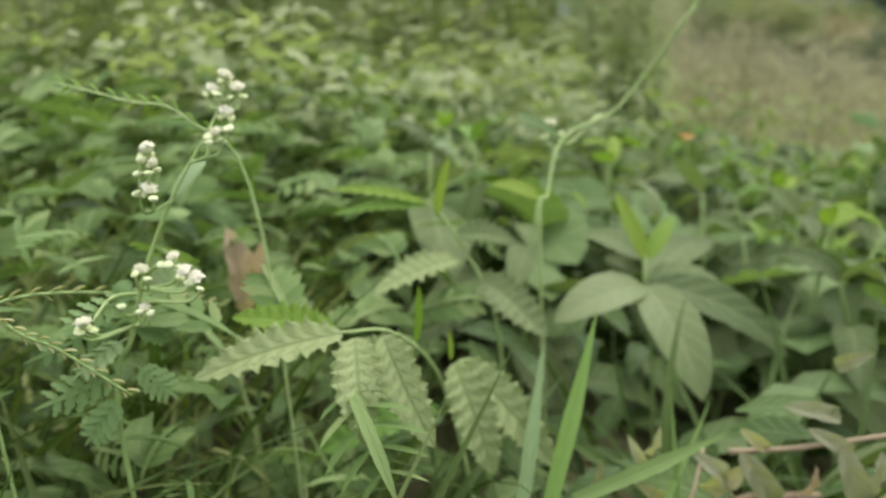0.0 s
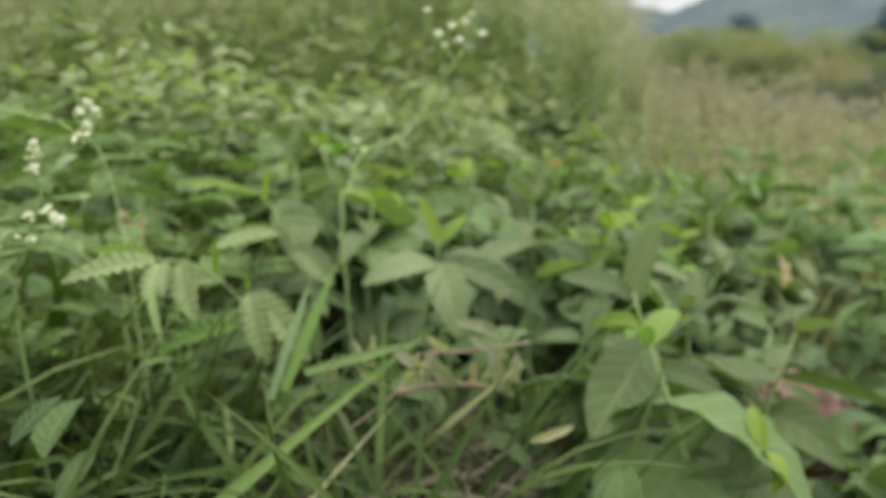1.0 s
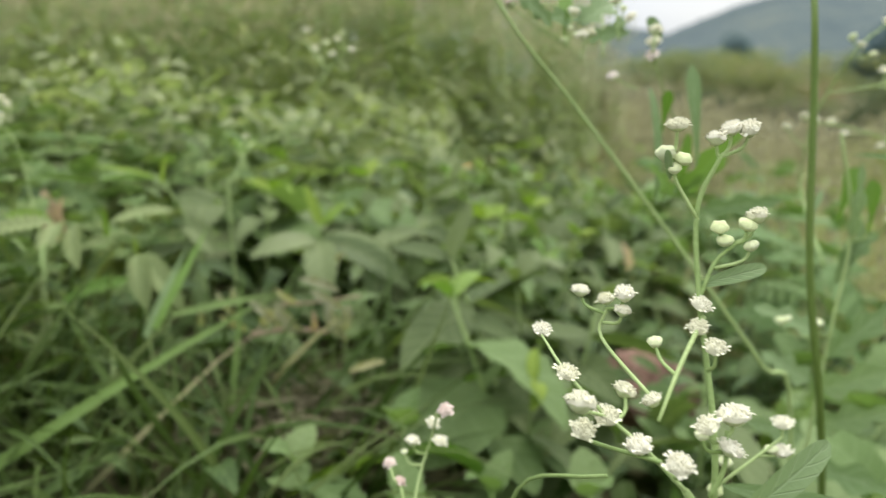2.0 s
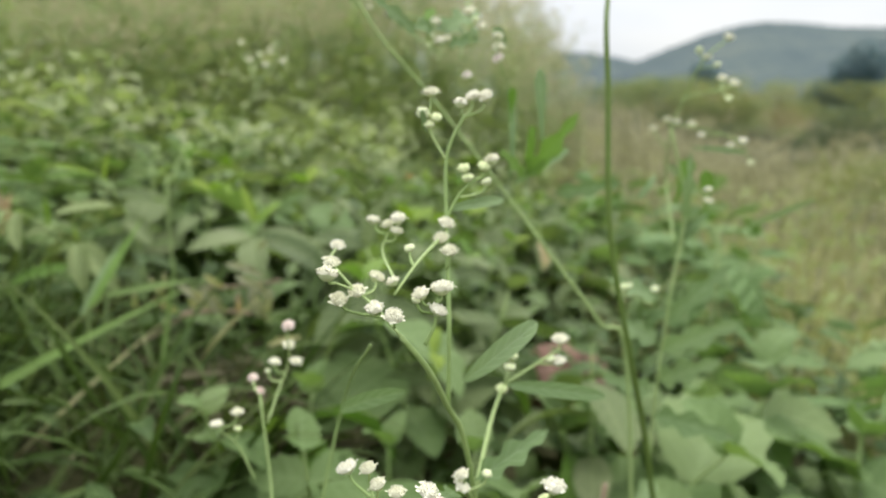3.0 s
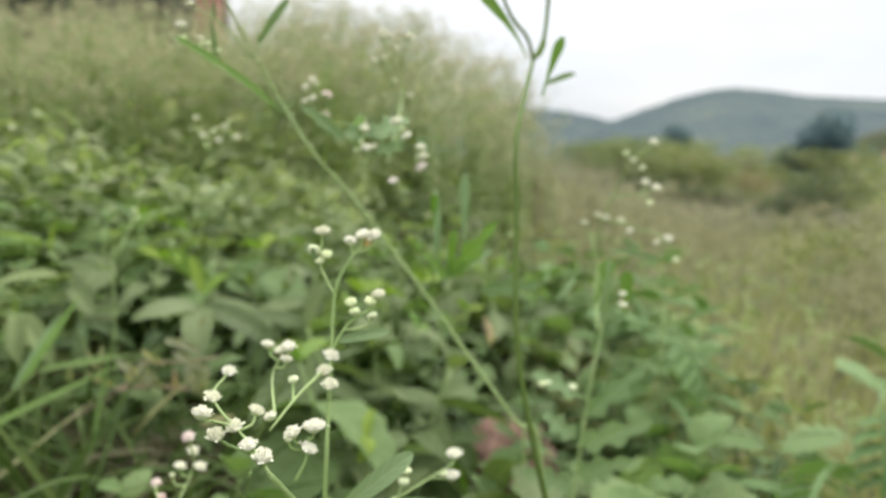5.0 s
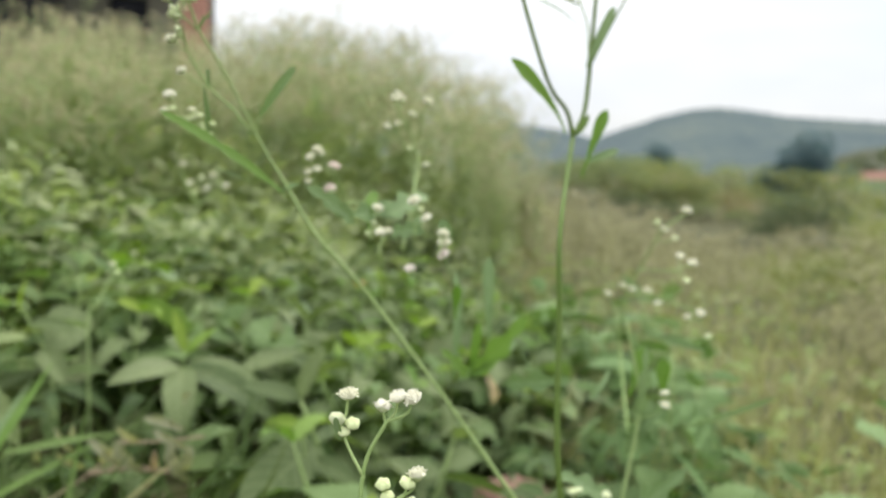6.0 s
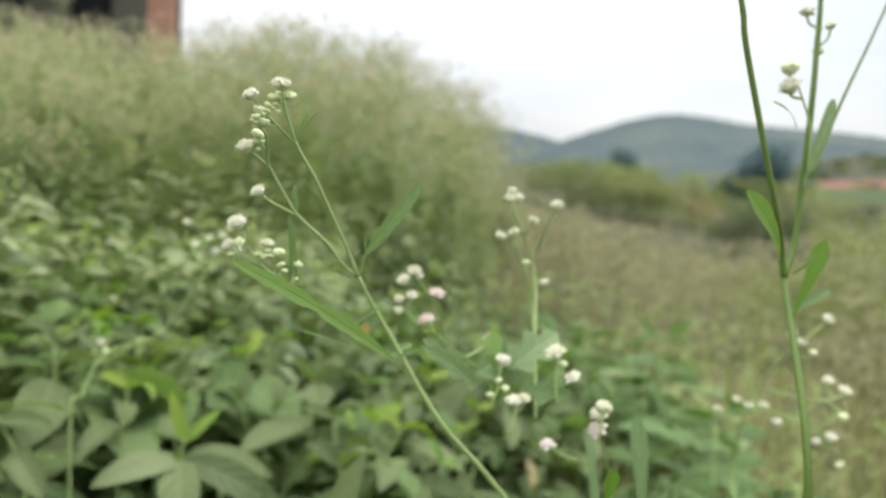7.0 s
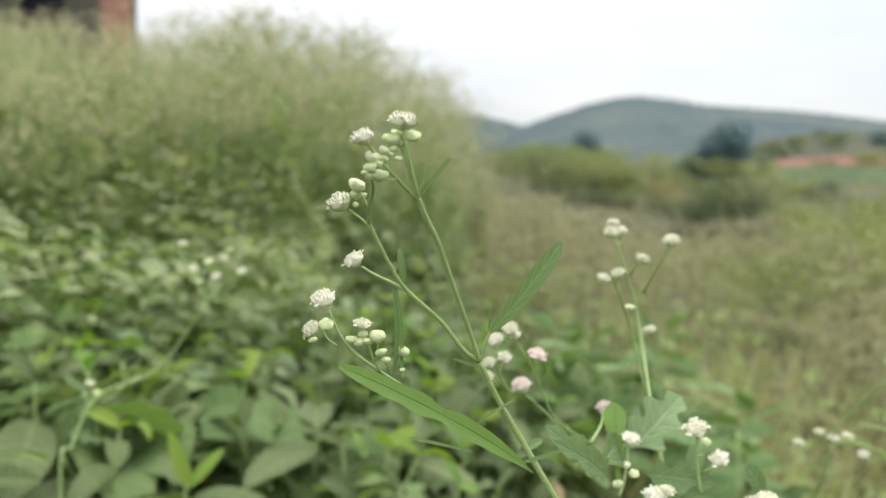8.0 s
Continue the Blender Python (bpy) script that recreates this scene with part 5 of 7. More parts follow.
stalk(plant, 0.60, 0.48, (0.1602, 0.0362, 0.4030), (0.1577, 0.0358, 0.4043), (0.1547, 0.0344, 0.4059), (0.1528, 0.0338, 0.4072))
head(plant, (0.1516, 0.0342, 0.4083), 4.6, "open", (-0.58, -0.13, 0.81))
leaf(plant, (0.1600, 0.0362, 0.4030), (0.1593, 0.0372, 0.4098), 1.5, "lance")
leaf(plant, (0.1581, 0.0357, 0.4040), (0.1586, 0.0387, 0.3878), 1.2, "lance")
leaf(plant, (0.1587, 0.0355, 0.4035), (0.1600, 0.0395, 0.3874), 1.0, "lance")
stalk(plant, 0.59, 0.44, (0.1641, 0.0412, 0.3823), (0.1595, 0.0414, 0.3854), (0.1554, 0.0403, 0.3885), (0.1519, 0.0393, 0.3916), (0.1494, 0.0390, 0.3949), (0.1477, 0.0388, 0.3989))
stalk(plant, 0.48, 0.40, (0.1566, 0.0401, 0.3877), (0.1553, 0.0396, 0.3902), (0.1545, 0.0390, 0.3927), (0.1538, 0.0393, 0.3948))
stalk(plant, 0.44, 0.36, (0.1557, 0.0394, 0.3897), (0.1560, 0.0391, 0.3918), (0.1560, 0.0388, 0.3934))
stalk(plant, 0.40, 0.36, (0.1489, 0.0389, 0.3928), (0.1475, 0.0382, 0.3941), (0.1467, 0.0385, 0.3955))
stalk(plant, 0.40, 0.36, (0.1584, 0.0407, 0.3873), (0.1578, 0.0400, 0.3890), (0.1573, 0.0403, 0.3903))
stalk(plant, 0.40, 0.36, (0.1607, 0.0413, 0.3862), (0.1607, 0.0415, 0.3880), (0.1608, 0.0407, 0.3898))
head(plant, (0.1467, 0.0382, 0.4009), 5.6, "open", (-0.33, -0.03, 0.94))
head(plant, (0.1447, 0.0389, 0.3957), 4.4, "open", (-0.72, -0.14, 0.68))
head(plant, (0.1472, 0.0386, 0.3966), 4.0, "bud")
head(plant, (0.1533, 0.0396, 0.3964), 4.2, "open")
head(plant, (0.1515, 0.0396, 0.3937), 3.1, "bud")
head(plant, (0.1528, 0.0393, 0.3932), 2.8, "bud")
head(plant, (0.1543, 0.0391, 0.3935), 2.8, "bud")
head(plant, (0.1559, 0.0389, 0.3944), 4.2, "bud")
head(plant, (0.1566, 0.0385, 0.3916), 3.1, "bud")
head(plant, (0.1575, 0.0382, 0.3903), 2.4, "bud")
head(plant, (0.1604, 0.0379, 0.3919), 3.5, "bud")
head(plant, (0.1602, 0.0376, 0.3887), 1.4, "bud")
head(plant, (0.1450, 0.0406, 0.3934), 2.3, "bud")
head(plant, (0.1535, 0.0394, 0.3946), 2.6, "bud")
leaf(plant, (0.1855, 0.0411, 0.3674), (0.1486, 0.0212, 0.3942), 5.8, "notch")
leaf(plant, (0.1742, 0.0393, 0.3884), (0.1689, 0.0374, 0.3906), 0.7, "lance")
leaf(plant, (0.1739, 0.0405, 0.3722), (0.1608, 0.0351, 0.3775), 0.7, "lance")
leaf(plant, (0.1753, 0.0404, 0.3733), (0.1735, 0.0392, 0.3778), 0.8, "lance")
leaf(plant, (0.1737, 0.0392, 0.3778), (0.1804, 0.0367, 0.3833), 0.6, "lance")
leaf(plant, (0.1823, 0.0408, 0.3694), (0.1898, 0.0380, 0.3730), 1.0, "lance")
leaf(plant, (0.1822, 0.0420, 0.3707), (0.1878, 0.0444, 0.3725), 1.9, "lance")
stalk(plant, 0.48, 0.40, (0.1744, 0.0394, 0.3894), (0.1750, 0.0391, 0.3923), (0.1757, 0.0388, 0.3947))
leaf(plant, (0.1756, 0.0388, 0.3945), (0.1876, 0.0373, 0.4113), 3.9, "lance")
leaf(plant, (0.1755, 0.0389, 0.3951), (0.1755, 0.0383, 0.3990), 0.7, "lance")
stalk(plant, 0.59, 0.46, (0.2179, 0.0808, 0.3514), (0.2117, 0.0824, 0.3565), (0.2037, 0.0834, 0.3622), (0.1994, 0.0830, 0.3699), (0.1957, 0.0824, 0.3772), (0.1915, 0.0818, 0.3832))
stalk(plant, 0.60, 0.48, (0.2152, 0.0835, 0.3534), (0.2054, 0.0859, 0.3598), (0.1988, 0.0866, 0.3656), (0.1953, 0.0865, 0.3683))
stalk(plant, 0.48, 0.40, (0.1967, 0.0872, 0.3672), (0.1920, 0.0861, 0.3691), (0.1888, 0.0850, 0.3726), (0.1869, 0.0847, 0.3760))
stalk(plant, 0.40, 0.36, (0.1920, 0.0861, 0.3691), (0.1894, 0.0851, 0.3738), (0.1901, 0.0853, 0.3765))
stalk(plant, 0.44, 0.40, (0.1994, 0.0830, 0.3699), (0.1984, 0.0817, 0.3746), (0.1975, 0.0811, 0.3775))
stalk(plant, 0.40, 0.36, (0.1911, 0.0819, 0.3835), (0.1897, 0.0831, 0.3829), (0.1885, 0.0832, 0.3824))
head(plant, (0.1905, 0.0815, 0.3855), 5.5, "open")
head(plant, (0.1876, 0.0834, 0.3825), 5.5, "open")
head(plant, (0.1920, 0.0818, 0.3838), 3.7, "open")
head(plant, (0.1903, 0.0844, 0.3779), 4.4, "open")
head(plant, (0.1866, 0.0848, 0.3765), 4.0, "open")
head(plant, (0.1866, 0.0854, 0.3730), 3.8, "open")
head(plant, (0.1973, 0.0807, 0.3793), 6.4, "faded")
head(plant, (0.1953, 0.0867, 0.3699), 6.7, "faded")
stalk(plant, 2.70, 1.60, root(0.313, 0.063), (0.3131, 0.0627, 0.1069), (0.2986, 0.0367, 0.1847), (0.2833, 0.0136, 0.2399), (0.2740, 0.0077, 0.2859), (0.2731, 0.0114, 0.3350), (0.2731, 0.0154, 0.3606), (0.2833, 0.0467, 0.3917), mat=DEEPSTEM)
stalk(plant, 1.50, 1.00, (0.2833, 0.0467, 0.3917), (0.2800, 0.0436, 0.4003), (0.2699, 0.0304, 0.4095), (0.2567, 0.0254, 0.4440), (0.2543, 0.0246, 0.4533), (0.2472, 0.0230, 0.4729), (0.2408, 0.0230, 0.4909), mat=DEEPSTEM)
stalk(plant, 1.70, 1.20, (0.2833, 0.0467, 0.3917), (0.2880, 0.0510, 0.4007), (0.2897, 0.0530, 0.4143), (0.2903, 0.0533, 0.4260), (0.2912, 0.0545, 0.4395), (0.2929, 0.0575, 0.4518), (0.2950, 0.0612, 0.4649), (0.2974, 0.0681, 0.4932), (0.3008, 0.0751, 0.5241), mat=DEEPSTEM)
stalk(plant, 0.80, 0.70, (0.2892, 0.0489, 0.4176), (0.3004, 0.0562, 0.4378), (0.3111, 0.0628, 0.4548), (0.3197, 0.0691, 0.4671), (0.3342, 0.0783, 0.4905), (0.3468, 0.0874, 0.5185), mat=DEEPSTEM)
stalk(plant, 0.60, 0.50, (0.2883, 0.0488, 0.4185), (0.2868, 0.0473, 0.4305), (0.2828, 0.0475, 0.4403))
stalk(plant, 1.00, 0.70, (0.2243, 0.0620, 0.3487), (0.2277, 0.0815, 0.3639), (0.2303, 0.0996, 0.3849), (0.2225, 0.0943, 0.4013), (0.2206, 0.0955, 0.4070))
stalk(plant, 0.70, 0.50, (0.2285, 0.0872, 0.3666), (0.2281, 0.0974, 0.3804), (0.2204, 0.0927, 0.3952), (0.2181, 0.0921, 0.3967))
stalk(plant, 0.60, 0.50, (0.2303, 0.0963, 0.3914), (0.2310, 0.0902, 0.3990), (0.2333, 0.0882, 0.4053))
stalk(plant, 0.50, 0.50, (0.2248, 0.0940, 0.3961), (0.2273, 0.0921, 0.4006))
stalk(plant, 0.50, 0.40, (0.2305, 0.0991, 0.3802), (0.2340, 0.0995, 0.3801))
stalk(plant, 0.80, 0.60, (0.2288, 0.0578, 0.3534), (0.2286, 0.0601, 0.3603), (0.2287, 0.0608, 0.3663))
stalk(plant, 0.60, 0.50, (0.2295, 0.0584, 0.3584), (0.2328, 0.0577, 0.3603))
stalk(plant, 0.70, 0.60, (0.2116, 0.0616, 0.3522), (0.2132, 0.0629, 0.3557), (0.2142, 0.0642, 0.3629))
stalk(plant, 0.80, 0.60, (0.2152, 0.0529, 0.3469), (0.2168, 0.0538, 0.3533), (0.2168, 0.0548, 0.3553))
stalk(plant, 0.70, 0.60, (0.2369, 0.0453, 0.3490), (0.2383, 0.0475, 0.3549), (0.2387, 0.0487, 0.3563))
stalk(plant, 0.70, 0.50, (0.2492, 0.0603, 0.3259), (0.2430, 0.0555, 0.3382), (0.2391, 0.0527, 0.3481))
stalk(plant, 0.60, 0.50, (0.2362, 0.0603, 0.3374), (0.2317, 0.0585, 0.3392), (0.2271, 0.0582, 0.3417))
stalk(plant, 0.75, 0.65, (0.2212, 0.0955, 0.4064), (0.2212, 0.0967, 0.4068), (0.2212, 0.0971, 0.4090))
stalk(plant, 0.75, 0.65, (0.2219, 0.0952, 0.4043), (0.2229, 0.0960, 0.4048), (0.2233, 0.0963, 0.4071))
stalk(plant, 0.75, 0.65, (0.2218, 0.0934, 0.3924), (0.2219, 0.0941, 0.3934), (0.2218, 0.0935, 0.3964))
stalk(plant, 0.75, 0.65, (0.2283, 0.0603, 0.3611), (0.2302, 0.0605, 0.3615), (0.2308, 0.0609, 0.3636))
stalk(plant, 0.75, 0.65, (0.2031, 0.0584, 0.3659), (0.2089, 0.0678, 0.3661), (0.2128, 0.0760, 0.3669))
stalk(plant, 0.75, 0.65, (0.2163, 0.0541, 0.3531), (0.2182, 0.0541, 0.3536), (0.2189, 0.0541, 0.3557))
stalk(plant, 0.75, 0.65, (0.2393, 0.0532, 0.3478), (0.2392, 0.0534, 0.3493), (0.2393, 0.0534, 0.3522))
stalk(plant, 0.75, 0.65, (0.2827, 0.0471, 0.4406), (0.2807, 0.0476, 0.4418), (0.2802, 0.0478, 0.4444))
stalk(plant, 0.75, 0.65, (0.2841, 0.0473, 0.4374), (0.2811, 0.0474, 0.4379), (0.2803, 0.0473, 0.4398))
stalk(plant, 0.75, 0.65, (0.2947, 0.0586, 0.4574), (0.2918, 0.0599, 0.4587), (0.2909, 0.0605, 0.4614))
stalk(plant, 0.75, 0.65, (0.2937, 0.0573, 0.4530), (0.2966, 0.0589, 0.4551), (0.2975, 0.0595, 0.4580))
head(plant, (0.2205, 0.0959, 0.4074), 5.8, "open")
head(plant, (0.2212, 0.0971, 0.4097), 4.4, "open")
head(plant, (0.2233, 0.0963, 0.4077), 4.2, "open")
head(plant, (0.2336, 0.0887, 0.4061), 5.8, "open")
head(plant, (0.2276, 0.0920, 0.4009), 5.2, "open")
head(plant, (0.2176, 0.0925, 0.3959), 4.8, "open")
head(plant, (0.2217, 0.0933, 0.3972), 4.8, "open")
head(plant, (0.2270, 0.0971, 0.3874), 4.0, "bud")
head(plant, (0.2339, 0.0989, 0.3807), 4.6, "open")
head(plant, (0.2282, 0.0608, 0.3673), 6.4, "open")
head(plant, (0.2308, 0.0609, 0.3642), 3.4, "bud")
head(plant, (0.2328, 0.0583, 0.3612), 5.4, "open")
head(plant, (0.2148, 0.0644, 0.3639), 5.6, "open")
head(plant, (0.2134, 0.0634, 0.3586), 3.6, "bud")
head(plant, (0.2155, 0.0633, 0.3564), 3.6, "bud")
head(plant, (0.2113, 0.0622, 0.3547), 3.6, "bud")
head(plant, (0.2132, 0.0770, 0.3672), 4.6, "faded")
head(plant, (0.2163, 0.0545, 0.3556), 6.2, "open")
head(plant, (0.2189, 0.0541, 0.3564), 4.6, "open")
head(plant, (0.2385, 0.0485, 0.3560), 6.2, "open")
head(plant, (0.2393, 0.0534, 0.3527), 6.6, "open")
head(plant, (0.2389, 0.0532, 0.3485), 6.4, "faded")
head(plant, (0.2270, 0.0586, 0.3423), 5.4, "faded")
head(plant, (0.2802, 0.0478, 0.4449), 6.4, "bud")
head(plant, (0.2803, 0.0473, 0.4403), 6.8, "open")
head(plant, (0.2939, 0.0585, 0.4516), 4.4, "bud")
head(plant, (0.2909, 0.0605, 0.4619), 5.0, "open")
head(plant, (0.2975, 0.0595, 0.4587), 4.4, "bud")
leaf(plant, (0.2805, 0.0466, 0.3926), (0.2558, 0.0205, 0.4140), 5.4, "spat")
leaf(plant, (0.2851, 0.0467, 0.3925), (0.2864, 0.0392, 0.3991), 2.6, "lance")
leaf(plant, (0.2879, 0.0502, 0.3779), (0.2959, 0.0499, 0.4017), 5.2, "spat")
leaf(plant, (0.2890, 0.0515, 0.3825), (0.3024, 0.0556, 0.3877), 3.4, "lance")
leaf(plant, (0.2875, 0.0489, 0.4158), (0.2987, 0.0571, 0.4389), 4.2, "lance")
leaf(plant, (0.2841, 0.0490, 0.4298), (0.2654, 0.0287, 0.4337), 1.6, "lance")
leaf(plant, (0.2505, 0.0640, 0.2995), (0.2715, 0.0530, 0.3270), 8.5, "lobe", HEROLEAF)
leaf(plant, (0.2505, 0.0640, 0.2995), (0.2390, 0.0565, 0.3125), 5.5, "lobe", HEROLEAF)
leaf(plant, (0.2515, 0.0630, 0.3040), (0.2535, 0.0600, 0.3220), 4.6, "lance", HEROLEAF)
leaf(plant, (0.2505, 0.0640, 0.3000), (0.2660, 0.0560, 0.3120), 4.6, "lobe", HEROLEAF)
leaf(plant, (0.2465, 0.0661, 0.2973), (0.2718, 0.0780, 0.3107), 5.6, "lance")
leaf(plant, (0.2447, 0.0660, 0.2974), (0.2461, 0.0865, 0.3372), 4.2, "lance")
leaf(plant, (0.2584, 0.0624, 0.3037), (0.2589, 0.0766, 0.3450), 6.0, "spat", PALELEAF)
leaf(plant, (0.2445, 0.0593, 0.3233), (0.2450, 0.0541, 0.3371), 4.4, "spat")
leaf(plant, (0.2170, 0.0686, 0.3600), (0.2338, 0.0795, 0.3686), 11.0, "lobe")
leaf(plant, (0.2115, 0.0620, 0.3536), (0.2132, 0.0718, 0.3701), 6.0, "spat")
leaf(plant, (0.2194, 0.0660, 0.3550), (0.2325, 0.0579, 0.3559), 7.0, "lobe")
leaf(plant, (0.2071, 0.0580, 0.3580), (0.1898, 0.0452, 0.3720), 6.0, "lobe")
leaf(plant, (0.2268, 0.0604, 0.3542), (0.2320, 0.0665, 0.3612), 5.0, "lance")
leaf(plant, (0.2420, 0.0554, 0.3536), (0.2378, 0.0560, 0.3605), 5.0, "lance")
leaf(plant, (0.2043, 0.0568, 0.3611), (0.2278, 0.0909, 0.3626), 8.0, "lobe")
leaf(plant, (0.2042, 0.0563, 0.3605), (0.1910, 0.0533, 0.3721), 6.0, "lobe")
leaf(plant, (0.3208, 0.1032, 0.1434), (0.2892, 0.0472, 0.1510), 12.0, "lobe")
leaf(plant, (0.2674, 0.0893, 0.2897), (0.2964, 0.0798, 0.2944), 8.0, "lobe")
leaf(plant, (0.3251, 0.0958, 0.2831), (0.3323, 0.0982, 0.3037), 9.0, "spat")

plant = flowering_weed("leafy green weed with drooping sprays of cream flower heads")
stalk(plant, 1.53, 1.19, root(0.313, 0.083), (0.3129, 0.0828, 0.1107), (0.3152, 0.0872, 0.1765), (0.3205, 0.0851, 0.2382), (0.3275, 0.0891, 0.2801), (0.3192, 0.0866, 0.3183))
stalk(plant, 0.68, 0.51, (0.3273, 0.0881, 0.2756), (0.3320, 0.0787, 0.2808), (0.3305, 0.0686, 0.2887))
stalk(plant, 0.85, 0.59, (0.3205, 0.0851, 0.2382), (0.3111, 0.0775, 0.2429), (0.3109, 0.0751, 0.2465))
stalk(plant, 0.68, 0.51, (0.3129, 0.0830, 0.2378), (0.3005, 0.0780, 0.2428), (0.2959, 0.0753, 0.2481))
stalk(plant, 1.38, 0.92, (0.3340, 0.1215, 0.2573), (0.3447, 0.1731, 0.2835), (0.3439, 0.1694, 0.3035), (0.3449, 0.1672, 0.3177))
stalk(plant, 1.04, 0.69, (0.3468, 0.1724, 0.3167), (0.3632, 0.1740, 0.3144), (0.3779, 0.1633, 0.3093), (0.3828, 0.1627, 0.3060))
stalk(plant, 1.15, 0.80, (0.3468, 0.1724, 0.3167), (0.3513, 0.1649, 0.3329), (0.3554, 0.1499, 0.3512), (0.3677, 0.1509, 0.3608))
stalk(plant, 0.92, 0.69, (0.3455, 0.1542, 0.3312), (0.3511, 0.1281, 0.3343), (0.3632, 0.1281, 0.3370))
stalk(plant, 0.80, 0.69, (0.3511, 0.1281, 0.3343), (0.3562, 0.1261, 0.3337), (0.3580, 0.1217, 0.3308))
stalk(plant, 0.80, 0.58, (0.3439, 0.1694, 0.3035), (0.3397, 0.1742, 0.3096), (0.3380, 0.1765, 0.3133))
stalk(plant, 0.80, 0.58, (0.3779, 0.1633, 0.3093), (0.3845, 0.1620, 0.3018), (0.3870, 0.1615, 0.2968))
stalk(plant, 0.64, 0.55, (0.3302, 0.0686, 0.2885), (0.3303, 0.0690, 0.2895), (0.3304, 0.0692, 0.2917))
stalk(plant, 0.64, 0.55, (0.2970, 0.0756, 0.2470), (0.2986, 0.0755, 0.2472), (0.2991, 0.0756, 0.2487))
stalk(plant, 0.64, 0.55, (0.3674, 0.1508, 0.3604), (0.3679, 0.1509, 0.3604), (0.3681, 0.1509, 0.3616))
stalk(plant, 0.64, 0.55, (0.3556, 0.1503, 0.3514), (0.3536, 0.1508, 0.3528), (0.3530, 0.1511, 0.3554))
stalk(plant, 0.64, 0.55, (0.3516, 0.1455, 0.3468), (0.3593, 0.1483, 0.3467), (0.3620, 0.1493, 0.3478))
stalk(plant, 0.64, 0.55, (0.3571, 0.1281, 0.3355), (0.3579, 0.1309, 0.3375), (0.3591, 0.1337, 0.3406))
stalk(plant, 0.64, 0.55, (0.3612, 0.1282, 0.3362), (0.3626, 0.1284, 0.3365), (0.3637, 0.1297, 0.3377))
stalk(plant, 0.64, 0.55, (0.3470, 0.1719, 0.3169), (0.3452, 0.1738, 0.3173), (0.3447, 0.1748, 0.3194))
stalk(plant, 0.64, 0.55, (0.3488, 0.1693, 0.3167), (0.3486, 0.1707, 0.3167), (0.3487, 0.1715, 0.3180))
stalk(plant, 0.64, 0.55, (0.3613, 0.1763, 0.3148), (0.3597, 0.1768, 0.3149), (0.3594, 0.1773, 0.3164))
stalk(plant, 0.64, 0.55, (0.3728, 0.1660, 0.3112), (0.3657, 0.1708, 0.3102), (0.3635, 0.1727, 0.3105))
stalk(plant, 0.64, 0.55, (0.3830, 0.1622, 0.3031), (0.3780, 0.1628, 0.3033), (0.3765, 0.1630, 0.3048))
head(plant, (0.3304, 0.0691, 0.2922), 5.3, "open")
head(plant, (0.3306, 0.0684, 0.2879), 5.3, "open")
head(plant, (0.3108, 0.0751, 0.2473), 5.6, "bud")
head(plant, (0.2963, 0.0754, 0.2485), 5.6, "bud")
head(plant, (0.2992, 0.0757, 0.2492), 4.4, "bud")
head(plant, (0.3681, 0.1509, 0.3620), 6.8, "open")
head(plant, (0.3530, 0.1511, 0.3558), 5.7, "bud")
head(plant, (0.3569, 0.1504, 0.3523), 5.7, "open")
head(plant, (0.3620, 0.1494, 0.3482), 5.3, "bud")
head(plant, (0.3592, 0.1339, 0.3410), 5.7, "open")
head(plant, (0.3639, 0.1300, 0.3381), 6.8, "open")
head(plant, (0.3579, 0.1212, 0.3306), 5.3, "bud")
head(plant, (0.3376, 0.1772, 0.3148), 5.9, "open")
head(plant, (0.3448, 0.1749, 0.3199), 5.7, "open")
head(plant, (0.3487, 0.1717, 0.3185), 6.3, "open")
head(plant, (0.3595, 0.1774, 0.3169), 6.1, "open")
head(plant, (0.3637, 0.1728, 0.3110), 5.3, "open")
head(plant, (0.3765, 0.1630, 0.3053), 5.5, "open")
head(plant, (0.3830, 0.1626, 0.3074), 7.0, "open")
head(plant, (0.3875, 0.1612, 0.2956), 5.3, "bud")
leaf(plant, (0.3265, 0.0881, 0.2756), (0.3291, 0.0892, 0.3073), 6.0, "lobe")
leaf(plant, (0.3221, 0.0887, 0.2577), (0.3346, 0.0945, 0.2830), 7.6, "lobe")
leaf(plant, (0.3113, 0.0814, 0.2982), (0.3007, 0.0716, 0.2884), 3.4, "lance")
leaf(plant, (0.3190, 0.0853, 0.2279), (0.3485, 0.0845, 0.2553), 10.2, "lobe")
leaf(plant, (0.3171, 0.0882, 0.2132), (0.3499, 0.0721, 0.2322), 11.9, "lobe")
leaf(plant, (0.3162, 0.0849, 0.2001), (0.3364, 0.0583, 0.2187), 11.9, "lobe")
leaf(plant, (0.3180, 0.0885, 0.2380), (0.2954, 0.0997, 0.2467), 10.2, "lobe")
leaf(plant, (0.3149, 0.0867, 0.1940), (0.2884, 0.0813, 0.2037), 11.0, "lobe")
leaf(plant, (0.3173, 0.0885, 0.2164), (0.3028, 0.1055, 0.2241), 10.2, "lobe")
leaf(plant, (0.3152, 0.0882, 0.1814), (0.3414, 0.0478, 0.1861), 11.9, "lobe")
leaf(plant, (0.3242, 0.0913, 0.2652), (0.3391, 0.0901, 0.2792), 7.6, "lobe")
leaf(plant, (0.3431, 0.1064, 0.2753), (0.3413, 0.1042, 0.2978), 9.2, "spat")
leaf(plant, (0.3531, 0.1044, 0.2660), (0.3883, 0.0907, 0.2844), 3.0, "lance")
leaf(plant, (0.3351, 0.1073, 0.3078), (0.3525, 0.0825, 0.3063), 2.7, "lance")

